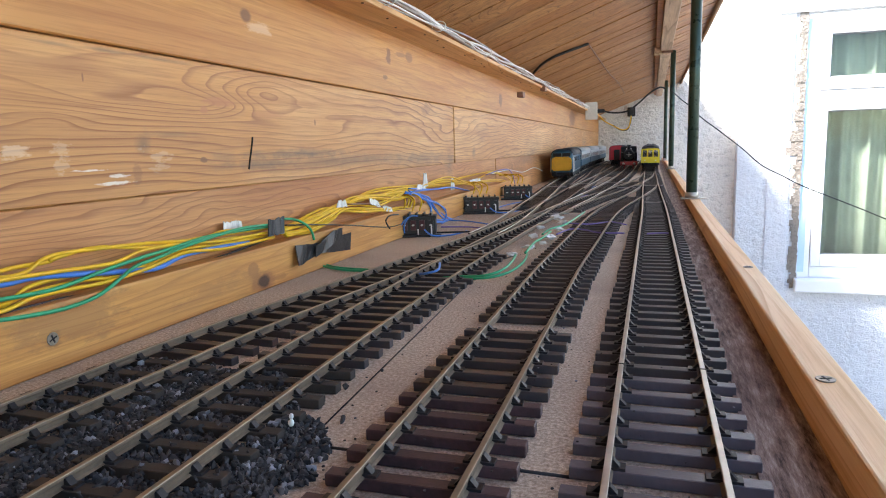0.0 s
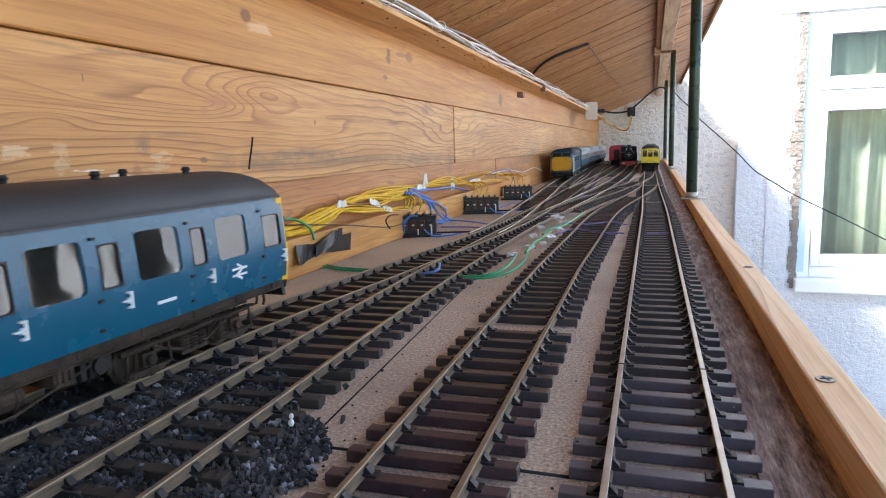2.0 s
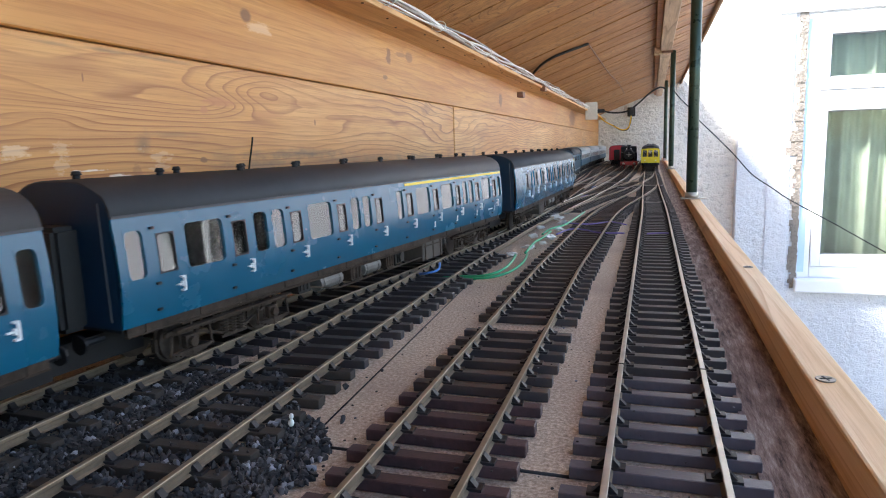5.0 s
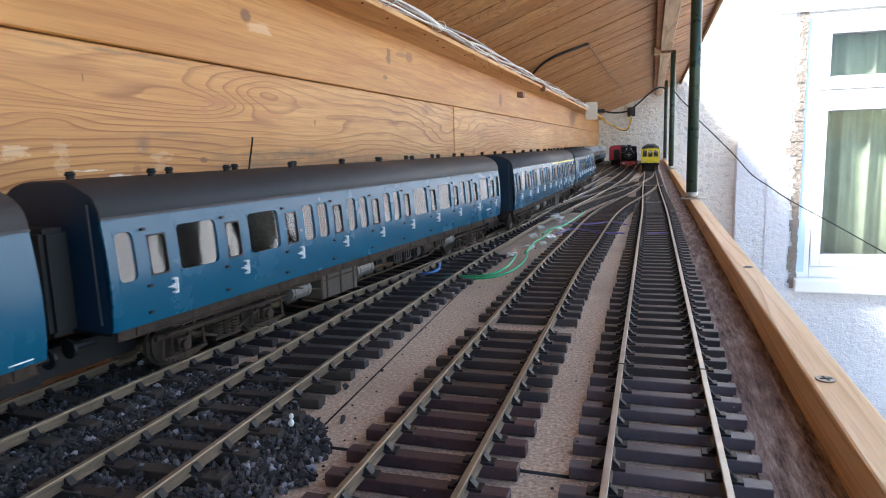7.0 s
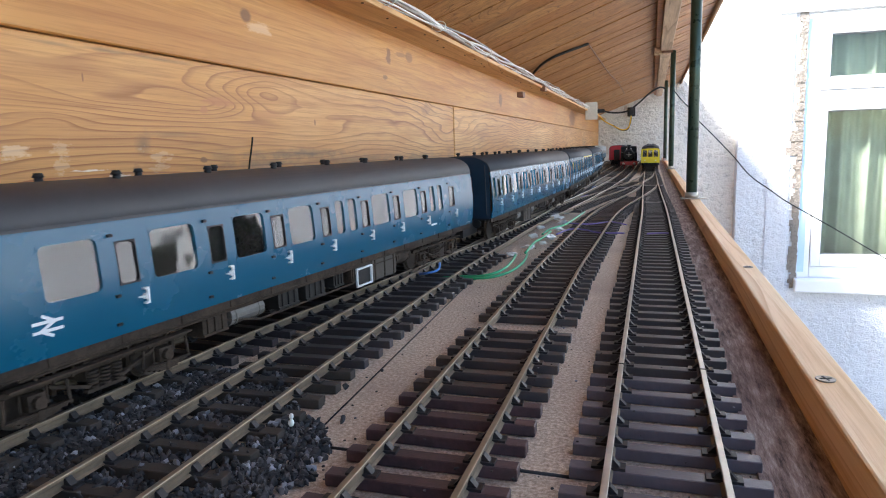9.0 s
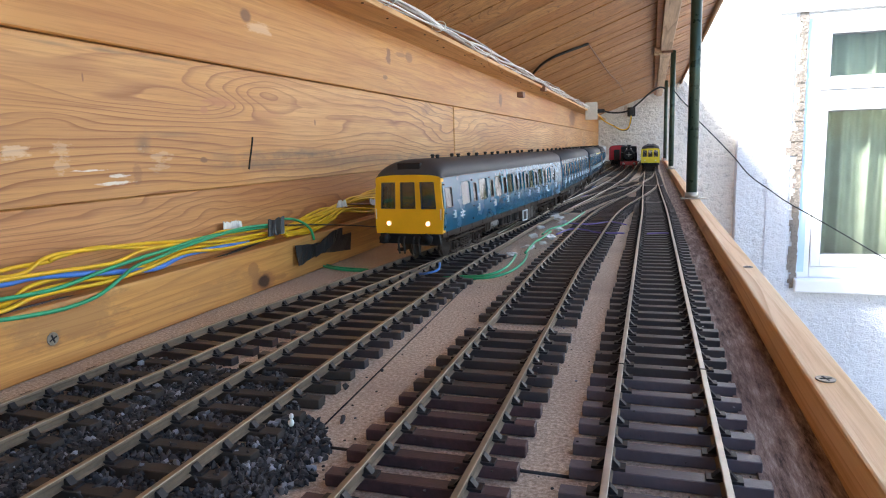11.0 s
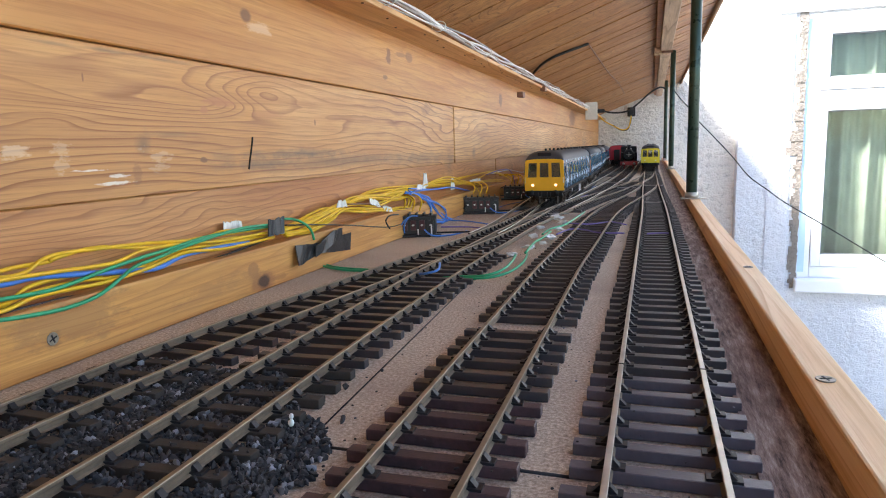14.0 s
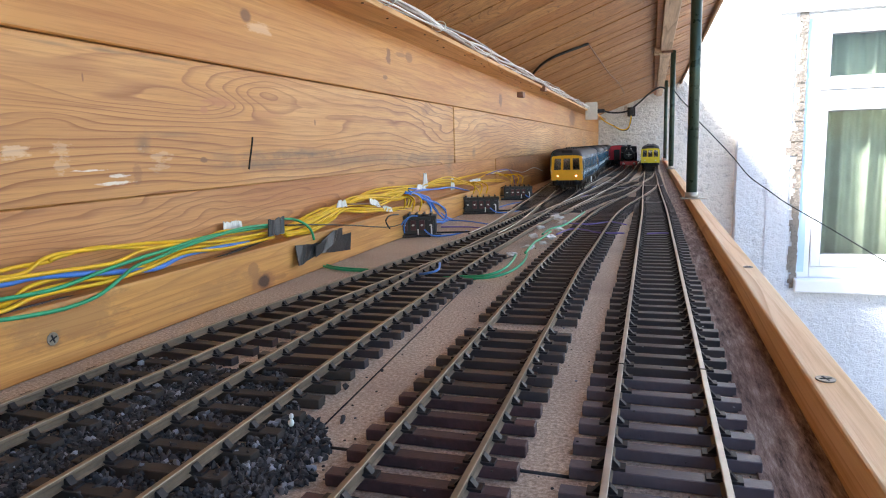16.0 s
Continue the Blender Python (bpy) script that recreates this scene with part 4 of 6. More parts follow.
    bar((y - sg * 0.002, 0.0348), (y + sg * 0.0025, 0.0372)); bar((y + sg * 0.003, 0.0372), (y - sg * 0.003, 0.0404)); bar((y - sg * 0.0025, 0.0404), (y + sg * 0.002, 0.0428))
    part("emblem", bm, WHITE, car, "white double-arrow emblem")


def digit_one(car, y, z, s):
    bm = bmesh.new()
    x = HALF + 0.0003
    box(bm, s * x - 0.0002, s * x + 0.0002, y - 0.0006, y + 0.0006, z, z + 0.0048)
    box(bm, s * x - 0.0002, s * x + 0.0002, y - 0.0014, y + 0.0014, z - 0.0002, z + 0.0006)
    box(bm, s * x - 0.0002, s * x + 0.0002, y - 0.0014, y - 0.0005, z + 0.0034, z + 0.0043)
    part("class_numeral", bm, WHITE, car, "white numeral 1")


def rounded_frame(s, ya, yb, za, zb, rad, lip):
    """A frame that fills an opening's corners, round inside."""
    bm = bmesh.new()
    xo, xi = s * (HALF + 0.0002), s * (HALF - 0.0011)
    inner, outer = [], []
    for cy, cz, a0 in ((yb - lip - rad, zb - lip - rad, 0), (ya + lip + rad, zb - lip - rad, 90), (ya + lip + rad, za + lip + rad, 180), (yb - lip - rad, za + lip + rad, 270)):
        oy, oz = (yb if a0 in (0, 270) else ya), (zb if a0 in (0, 90) else za)
        for k in range(4):
            a = radians(a0 + 30 * k)
            inner.append((cy + rad * math.cos(a), cz + rad * math.sin(a)))
            outer.append((oy, oz))
    n = len(inner)
    V = [[bm.verts.new((x, y, z)) for y, z in loop] for x, loop in ((xo, inner), (xo, outer), (xi, inner))]
    for i in range(n):
        j = (i + 1) % n
        bm.faces.new((V[0][i], V[0][j], V[2][j], V[2][i]))
        try:
            bm.faces.new((V[0][i], V[1][i], V[1][j], V[0][j]))
        except ValueError:
            pass
    bmesh.ops.remove_doubles(bm, verts=list(bm.verts), dist=1e-6)
    return bm


def small_mesh(name, boxes, mat_):
    bm = bmesh.new()
    for b in boxes:
        box(bm, *b)
    return finish(name, bm, mat_)


HINGE = small_mesh("door_hinge", [(-0.0012, 0.0012, -0.001, 0.001, 0.0, 0.0011)], BLACK)
HANDLE = small_mesh("grab_handle", [(0.0006, 0.0018, 0.0, 0.0008, -0.0016, 0.0046), (-0.001, 0.0018, -0.0014, 0.0008, 0.0042, 0.0049), (-0.001, 0.0018, -0.0012, 0.0008, -0.0019, -0.0012),
                                    (-0.001, 0.0013, -0.0036, -0.0002, 0.0010, 0.0016), (-0.001, 0.0016, -0.0012, -0.0004, 0.0002, 0.0024)], WHITE)


def fit_on(name, mesh, parent, x, y, z):
    o = new(name, mesh)
    o.parent = parent
    o.location = (x, y, z)


def tuck(z):
    """How far the curved bodyside leans in at a height."""
    return 0.0027 * max(0.0, (z - 0.043) / 0.0305) ** 2 if z > 0.043 else 0.0017 * min(1.0, (0.043 - z) / 0.0165) ** 2


def tuck_in(car):
    """Give the body its curved sides; shared fittings only move in."""
    for o in car.children_recursive:
        if o.type != "MESH":
            continue
        if o.data.users > 1:
            o.location.x -= math.copysign(tuck(min(ZG, o.location.z)), o.location.x)
            continue
        for v in o.data.vertices:
            if v.co.z > ZB - 0.002:
                v.co.x *= 1 - tuck(min(ZG, v.co.z)) / HALF


BIG_TANK = {"cab": (-0.082, -0.046), "first": (0.050, 0.088), "second": (-0.085, -0.045)}


def dmu_car(kind, seed, label, blue=BLUE, facing=1, lit=True, front=None):
    """One coach, y along its length, z from the rail. facing: which way its cab looks."""
    car = holder("railcar" if kind == "cab" else "trailer_coach", label, "model railcar", "coaches of the blue train")
    wins = {"cab": CAB_CAR, "first": FIRST, "second": SECOND}[kind]
    local = []
    rp = random.Random(seed * 3)
    for a, b, za, zb, k in wins:
        if facing < 0 and k != "c":
            a, b = a + 0.009, b + 0.009
        ya, yb = (LB / 2 - b, LB / 2 - a) if facing > 0 else (-LB / 2 + a, -LB / 2 + b)
        local.append((ya, yb, za, zb, k))
    local.sort()
    ends = (LB / 2, -LB / 2)
    for s in (-1, 1):
        w = part("side_wall", sidewall([q[:4] for q in local], -LB / 2, LB / 2, s, HALF, ZB, ZG), blue, car, "blue bodyside with window openings")
        for p in w.data.polygons:
            p.use_smooth = True
        w.data.set_sharp_from_angle(angle=radians(25))
        lines = bmesh.new()
        for ya, yb, za, zb, k in local:
            xa, xb = sorted((s * (HALF - 0.0005), s * (HALF - 0.0009)))
            bm = bmesh.new(); vs, _ = box(bm, xa, xb, ya + 0.0001, yb - 0.0001, za + 0.0001, zb - 0.0001)
            bmesh.ops.rotate(bm, cent=((xa + xb) / 2, (ya + yb) / 2, (za + zb) / 2), matrix=Euler((0, s * rp.uniform(-0.018, 0.018), rp.uniform(-0.012, 0.012))).to_matrix(), verts=vs)
            part("window_pane", bm, GLAZE, w)
            fr = rounded_frame(s, ya, yb, za, zb, 0.0024 if k in "Bs" else 0.0018, 0.0003 if k in "Bs" else 0.0006)
            part("window_frame", fr, BLACK if k in "dcg" else blue, w)
            if k in "dcg":
                # door outline, hinges and handle
                da, db = ya - 0.0016, yb + 0.0016
                la, lb = sorted((s * (HALF - 0.0001), s * (HALF + 0.00012)))
                if k in "cg":
                    for yy in ((da, db) if k == "g" else ((da,) if facing < 0 else (db,)) + ((db,) if facing < 0 else (da,))):
                        box(lines, la, lb, yy - 0.0003, yy + 0.0003, ZB + 0.002, ZG - 0.003)
                for zz in (0.031, 0.0425, 0.0665):
                    fit_on("door_hinge", HINGE, w, s * HALF, da - 0.0001, zz)
                fit_on("grab_handle", HANDLE, w, s * HALF, db, 0.0392)
        if len(lines.verts):
            part("shut_line", lines, BLACK, w, "dark door shut line")
        else:
            lines.free()
        if kind == "cab":
            logo(car, facing * (LB / 2 - 0.043), s)
            if facing > 0:
                quick_box("number_bar", car, WHITE, s * HALF, s * (HALF + 0.0003), facing * (LB / 2 - 0.088), facing * (LB / 2 - 0.099), 0.0348, 0.0362, "white number bar")
            quick_box("number_bar", car, WHITE, s * HALF, s * (HALF + 0.0003), facing * (LB / 2 - 0.452), facing * (LB / 2 - 0.461), 0.0285, 0.029)
            quick_box("number_bar", car, WHITE, s * HALF, s * (HALF + 0.0003), facing * (LB / 2 - 0.372), facing * (LB / 2 - 0.383), 0.0352, 0.0366, "white number bar")
            # edge of the cab in yellow, wrapping round the corner
            quick_box("cab_corner", car, YELLOW, s * (HALF - 0.0012), s * (HALF + 0.0004), facing * (LB / 2 - 0.0042), facing * (LB / 2 + 0.0012), ZB - 0.0005, ZG - 0.001, "yellow cab corner", 0.0004)
        else:
            quick_box("number_bar", car, WHITE, s * HALF, s * (HALF + 0.0003), LB / 2 - 0.03, LB / 2 - 0.042, 0.0352, 0.0366, "white number bar")
            if kind == "first":
                quick_box("class_stripe", car, STRIPE, s * HALF, s * (HALF + 0.0004), LB / 2 - 0.214, LB / 2 - 0.001, 0.0698, 0.0716, "yellow first class stripe")
                for u in (0.0155, 0.064, 0.1115, 0.158):
                    digit_one(car, LB / 2 - u - 0.0085, 0.0335, s)
        gut = bmesh.new()
        box(gut, *sorted((s * (HALF - 0.0004), s * (HALF + 0.0008))), -LB / 2, LB / 2, ZG - 0.0009, ZG + 0.0002)
        part("gutter", gut, ROOF, car)
    dome = kind == "cab"
    shell = roof_shell(-LB / 2, LB / 2, dome)
    if facing < 0:
        bmesh.ops.transform(shell, matrix=Matrix.Rotation(math.pi, 4, "Z"), verts=list(shell.verts))
    rf = part("roof", shell, ROOF, car, "dark grey curved roof", True)
    for p in rf.data.polygons:
        p.use_smooth = True
    rr = random.Random(seed)
    # mushroom ventilators in pairs
    for i in range(17):
        y = -LB / 2 + 0.018 + i * 0.0268 + rr.uniform(-0.004, 0.004)
        if dome and abs(y - facing * LB / 2) < 0.03:
            continue
        x = (-0.0095, 0.0095)[i % 2]
        bm = bmesh.new()
        z = ZT - 0.0016
        cyl(bm, (x, y, z), (x, y, z + 0.0032), 0.0018, 8)
        cyl(bm, (x, y, z + 0.003), (x, y, z + 0.0048), 0.0025, 12, 0.0017)
        part("roof_vent", bm, BLACK, rf, smooth=True)
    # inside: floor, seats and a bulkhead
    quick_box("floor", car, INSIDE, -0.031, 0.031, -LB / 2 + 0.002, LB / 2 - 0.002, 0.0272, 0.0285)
    for i in range(9):
        y = -LB / 2 + 0.05 + i * 0.047
        for s in (-1, 1):
            quick_box("seat", car, SEAT, s * 0.008, s * 0.0285, y, y + 0.006, 0.029, 0.059, "", 0.001)
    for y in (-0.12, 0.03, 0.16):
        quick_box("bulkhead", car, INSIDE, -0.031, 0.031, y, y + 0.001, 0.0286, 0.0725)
    if kind == "cab":
        cab_front(car, facing * LB / 2, facing, lit, front)
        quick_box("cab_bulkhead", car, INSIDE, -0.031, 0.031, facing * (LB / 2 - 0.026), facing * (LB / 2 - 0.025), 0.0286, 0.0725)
        quick_box("route_box", car, BLACK, -0.012, 0.012, facing * (LB / 2 - 0.016), facing * (LB / 2 - 0.001), 0.0765, 0.0855, "dark route indicator box", 0.001)
        inner_end(car, -facing * LB / 2, -facing, END_NAVY_SHADE)
    else:
        inner_end(car, LB / 2, 1, END_NAVY_SHADE)
        inner_end(car, -LB / 2, -1, END_NAVY_SHADE)
    tuck_in(car)
    underframe(car, seed, BIG_TANK[kind] if facing > 0 else (-BIG_TANK[kind][1], -BIG_TANK[kind][0]))
    for y in (-0.163, 0.163):
        bogie(car, y, GRIME)
    return car


cars = [dmu_car("cab", 11, "blue railcar with a yellow cab end and luggage area", facing=-1),
        dmu_car("second", 12, "blue second class trailer coach with many doors"),
        dmu_car("first", 13, "blue trailer coach with a yellow first class stripe"),
        dmu_car("cab", 14, "blue leading railcar with a yellow cab end", facing=1)]

# pale-edged equipment frame under the rear railcar
for s_ in (-1, 1):
    fr_ = bmesh.new()
    y0_, y1_, z0_, z1_ = -LB / 2 + 0.258, -LB / 2 + 0.278, 0.0075, 0.0200
    xa_, xb_ = sorted((s_ * 0.0284, s_ * 0.0298))
    for b_ in ((y0_, y1_, z0_, z0_ + 0.001), (y0_, y1_, z1_ - 0.001, z1_), (y0_, y0_ + 0.001, z0_, z1_), (y1_ - 0.001, y1_, z0_, z1_)):
        box(fr_, xa_, xb_, *b_)
    part("tank_frame", fr_, WHITE, cars[0], "white painted frame")
    quick_box("tank", cars[0], DARKGEAR, s_ * 0.014, s_ * 0.0283, y0_, y1_, z0_, 0.0235)

# ---------------------------------------------------------------- wiring along the wall
YWIRE = plain("yellow_pvc_wire", (0.85, 0.51, 0.015), 0.4, 0, 0.15, 120, 0)
GWIRE = plain("green_pvc_wire", (0.03, 0.36, 0.16), 0.4, 0, 0.15, 120, 0)
BWIRE = plain("blue_pvc_wire", (0.08, 0.24, 0.70), 0.4, 0, 0.15, 120, 0)
KWIRE = plain("black_pvc_wire", (0.018, 0.018, 0.02), 0.45, 0, 0.2, 120, 0)
VWIRE = plain("violet_pvc_wire", (0.22, 0.17, 0.50), 0.4, 0, 0.15, 120, 0)
WWIRE = plain("white_pvc_wire", (0.78, 0.77, 0.74), 0.45, 0, 0.12, 120, 0)
RWIRE = plain("brown_pvc_wire", (0.22, 0.10, 0.06), 0.5, 0, 0.2, 120, 0)
TAPE = plain("dark_grey_tape", (0.03, 0.031, 0.033), 0.38, 0, 0.35, 160, 0.3)
FOAM = plain("white_sticky_pad", (0.8, 0.79, 0.75), 0.8, 0, 0.1, 160, 0.3)


def wire(pts, r, mat_, label, sag=0.0):
    o = tube_curve("wire", pts, r, mat_)
    return tagged(o, label, "wire", "loose layout wiring")


WIRES = [
    ([(-0.2890, 0.1933, 0.0559), (-0.2890, 0.2233, 0.0518), (-0.2890, 0.2365, 0.0520), (-0.2890, 0.2465, 0.0564), (-0.2890, 0.2583, 0.0577), (-0.2890, 0.2839, 0.0564), (-0.2890, 0.3180, 0.0542), (-0.2890, 0.3644, 0.0500), (-0.2890, 0.3955, 0.0518), (-0.2890, 0.4538, 0.0466)], 0.0011, YWIRE, "yellow insulated wire lying on the wall batten"),
    ([(-0.2870, 0.1913, 0.0515), (-0.2870, 0.2216, 0.0509), (-0.2870, 0.2519, 0.0494), (-0.2870, 0.2886, 0.0473), (-0.2870, 0.3130, 0.0509), (-0.2870, 0.3505, 0.0494), (-0.2870, 0.3919, 0.0454), (-0.2870, 0.4545, 0.0442)], 0.0011, YWIRE, "yellow insulated wire lying on the wall batten"),
    ([(-0.2910, 0.1924, 0.0400), (-0.2910, 0.2230, 0.0386), (-0.2910, 0.2413, 0.0411), (-0.2910, 0.2722, 0.0408), (-0.2910, 0.2916, 0.0385), (-0.2910, 0.3233, 0.0411), (-0.2910, 0.3494, 0.0454), (-0.2910, 0.3971, 0.0425), (-0.2910, 0.4605, 0.0411)], 0.0011, YWIRE, "yellow insulated wire lying on the wall batten"),
    ([(-0.2870, 0.1894, 0.0385), (-0.2870, 0.2195, 0.0364), (-0.2870, 0.2376, 0.0392), (-0.2870, 0.2608, 0.0387), (-0.2870, 0.2833, 0.0377), (-0.2870, 0.3138, 0.0394), (-0.2870, 0.3497, 0.0436), (-0.2870, 0.3911, 0.0398), (-0.2870, 0.4538, 0.0393)], 0.0011, YWIRE, "yellow insulated wire lying on the wall batten"),
    ([(-0.2900, 0.1936, 0.0533), (-0.2900, 0.2236, 0.0485), (-0.2900, 0.2415, 0.0485), (-0.2900, 0.2717, 0.0444), (-0.2900, 0.3035, 0.0399), (-0.2900, 0.3265, 0.0377), (-0.2900, 0.3504, 0.0416), (-0.2900, 0.3826, 0.0411), (-0.2900, 0.4232, 0.0391)], 0.0017, BWIRE, "thick blue cable lying on the wall batten"),
    ([(-0.2860, 0.1896, 0.0446), (-0.2860, 0.2195, 0.0423), (-0.2860, 0.2499, 0.0411), (-0.2860, 0.2792, 0.0443), (-0.2860, 0.3091, 0.0471), (-0.2860, 0.3333, 0.0484), (-0.2860, 0.3664, 0.0509), (-0.2860, 0.3978, 0.0507), (-0.2860, 0.4575, 0.0484)], 0.0011, GWIRE, "green insulated wire lying on the wall batten"),
    ([(-0.2840, 0.1873, 0.0381), (-0.2840, 0.2167, 0.0335), (-0.2840, 0.2339, 0.0315), (-0.2840, 0.2533, 0.0304), (-0.2840, 0.2736, 0.0323), (-0.2840, 0.2905, 0.0386), (-0.2840, 0.3019, 0.0431), (-0.2840, 0.3206, 0.0452), (-0.2840, 0.3521, 0.0489), (-0.2840, 0.4088, 0.0522), (-0.2840, 0.4544, 0.0492)], 0.0011, GWIRE, "green insulated wire drooping over the batten"),
    ([(-0.2920, 0.1925, 0.0362), (-0.2920, 0.2232, 0.0344), (-0.2920, 0.2543, 0.0340), (-0.2920, 0.2917, 0.0319), (-0.2920, 0.3383, 0.0329), (-0.2920, 0.3718, 0.0325), (-0.2920, 0.4618, 0.0390)], 0.0008, KWIRE, "black insulated wire behind the bundle"),
    ([(-0.2930, 0.1929, 0.0340), (-0.2930, 0.2237, 0.0325), (-0.2930, 0.2549, 0.0320), (-0.2930, 0.2925, 0.0304), (-0.2930, 0.3393, 0.0309), (-0.2930, 0.3856, 0.0333), (-0.2930, 0.4633, 0.0379)], 0.0008, KWIRE, "black insulated wire behind the bundle"),
    ([(-0.2890, 0.4706, 0.0445), (-0.2890, 0.5079, 0.0443), (-0.2890, 0.5511, 0.0499), (-0.2890, 0.5815, 0.0547), (-0.2890, 0.6425, 0.0553), (-0.2890, 0.7431, 0.0562), (-0.2890, 0.8155, 0.0578), (-0.2890, 0.9577, 0.0550), (-0.2890, 1.1307, 0.0392)], 0.0011, YWIRE, "yellow insulated wire running to the switches"),
    ([(-0.2880, 0.4686, 0.0424), (-0.2880, 0.5161, 0.0439), (-0.2880, 0.5608, 0.0506), (-0.2880, 0.5987, 0.0560), (-0.2880, 0.6872, 0.0556), (-0.2880, 0.7596, 0.0536), (-0.2880, 0.8115, 0.0462), (-0.2880, 0.8252, 0.0248)], 0.0011, YWIRE, "yellow insulated wire dropping to a switch"),
    ([(-0.2870, 0.4668, 0.0408), (-0.2870, 0.5241, 0.0389), (-0.2870, 0.5707, 0.0496), (-0.2870, 0.6237, 0.0563), (-0.2870, 0.7186, 0.0485), (-0.2870, 0.7763, 0.0453), (-0.2870, 0.7541, 0.0275)], 0.0011, YWIRE, "yellow insulated wire dropping to a switch"),
    ([(-0.2900, 0.4767, 0.0451), (-0.2900, 0.5309, 0.0494), (-0.2900, 0.5773, 0.0551), (-0.2900, 0.6604, 0.0601), (-0.2900, 0.8072, 0.0576), (-0.2900, 0.9614, 0.0582), (-0.2900, 1.1786, 0.0601), (-0.2900, 1.3801, 0.0575)], 0.0011, YWIRE, "yellow insulated wire running along the wall"),
    ([(-0.2860, 0.4693, 0.0395), (-0.2860, 0.5118, 0.0379), (-0.2860, 0.5561, 0.0441), (-0.2860, 0.5872, 0.0491), (-0.2860, 0.6493, 0.0432), (-0.2860, 0.7519, 0.0319), (-0.2860, 0.8031, 0.0210)], 0.0011, YWIRE, "yellow insulated wire dropping to a switch"),
    ([(-0.2880, 0.4688, 0.0433), (-0.2880, 0.5268, 0.0457), (-0.2880, 0.5854, 0.0521), (-0.2880, 0.6700, 0.0475), (-0.2880, 0.8015, 0.0565), (-0.2880, 0.9847, 0.0508), (-0.2880, 1.1273, 0.0454), (-0.2880, 1.3131, 0.0348), (-0.2880, 1.3971, 0.0142)], 0.0011, YWIRE, "yellow insulated wire running to the far switch"),
    ([(-0.2860, 0.8070, 0.0576), (-0.2860, 0.9195, 0.0604), (-0.2860, 1.0440, 0.0454), (-0.2860, 1.1201, 0.0527), (-0.2860, 1.2066, 0.0588), (-0.2860, 1.3319, 0.0454), (-0.2860, 1.4310, 0.0182)], 0.0011, YWIRE, "yellow insulated wire looping to the far switch"),
    ([(-0.2850, 0.9445, 0.0557), (-0.2850, 1.0405, 0.0475), (-0.2850, 1.0948, 0.0345), (-0.2850, 1.1132, 0.0185)], 0.0011, YWIRE, "yellow insulated wire ending at the middle switch"),
    ([(-0.2860, 0.5878, 0.0536), (-0.2860, 0.6498, 0.0480), (-0.2860, 0.7146, 0.0356), (-0.2860, 0.7722, 0.0328)], 0.0008, RWIRE, "brown insulated wire among the yellow ones"),
    ([(-0.2840, 0.7489, 0.0530), (-0.2840, 0.8002, 0.0470), (-0.2840, 0.8337, 0.0392), (-0.2840, 0.8563, 0.0217), (-0.2840, 0.9211, -0.0014), (-0.2840, 1.0669, -0.0219)], 0.00095, BWIRE, "blue insulated wire hanging from the bundle"),
    ([(-0.2830, 0.7558, 0.0504), (-0.2830, 0.8079, 0.0413), (-0.2830, 0.8343, 0.0269), (-0.2830, 0.8395, 0.0079), (-0.2830, 0.9322, -0.0027), (-0.2830, 0.9782, -0.0026)], 0.00095, BWIRE, "blue insulated wire hanging from the bundle"),
    ([(-0.2850, 0.7616, 0.0535), (-0.2850, 0.8623, 0.0502), (-0.2850, 0.9437, 0.0472), (-0.2850, 1.0394, 0.0355)], 0.00095, BWIRE, "blue insulated wire crossing the bundle"),
    ([(-0.2820, 0.7940, 0.0424), (-0.2820, 0.8637, 0.0304), (-0.2820, 0.9016, 0.0107), (-0.2820, 0.8735, -0.0008), (-0.2820, 0.8240, 0.0021)], 0.00095, BWIRE, "blue insulated wire looping behind the switch"),
    ([(-0.2840, 1.1538, 0.0560), (-0.2840, 1.2967, 0.0606), (-0.2840, 1.3803, 0.0514), (-0.2840, 1.4210, 0.0188)], 0.0009, VWIRE, "violet insulated wire dropping to the far switch"),
    ([(-0.2860, 1.2064, 0.0557), (-0.2860, 1.3610, 0.0569), (-0.2860, 1.5201, 0.0454), (-0.2860, 1.6758, 0.0503), (-0.2860, 1.8128, 0.0360)], 0.0009, WWIRE, "pale insulated wire loop by the wall"),
    ([(-0.2850, 0.4686, 0.0471), (-0.2850, 0.5207, 0.0413), (-0.2850, 0.5896, 0.0325), (-0.2850, 0.6926, 0.0182), (-0.2850, 0.7478, 0.0184)], 0.0006, KWIRE, "thin black wire stretched to the switch"),
    ([(-0.2830, 0.4533, 0.0534), (-0.2830, 0.4747, 0.0515), (-0.2830, 0.4926, 0.0466), (-0.2830, 0.5064, 0.0386), (-0.2830, 0.5113, 0.0289)], 0.0011, GWIRE, "green wire dropping from the bundle to the tape"),
    ([(-0.3077, 0.5614, 0.0020), (-0.2886, 0.5390, 0.0020), (-0.2669, 0.5246, 0.0020), (-0.2425, 0.5198, 0.0020), (-0.2190, 0.5152, 0.0020), (-0.1859, 0.5098, 0.0020), (-0.1538, 0.5024, 0.0020)], 0.0011, GWIRE, "green wire passing under the rails"),
    ([(-0.3029, 0.5524, 0.0020), (-0.2829, 0.5280, 0.0020), (-0.2567, 0.5150, 0.0020), (-0.2340, 0.5129, 0.0020), (-0.2062, 0.5093, 0.0020), (-0.1834, 0.5027, 0.0020), (-0.1518, 0.4956, 0.0020)], 0.0011, GWIRE, "green wire passing under the rails"),
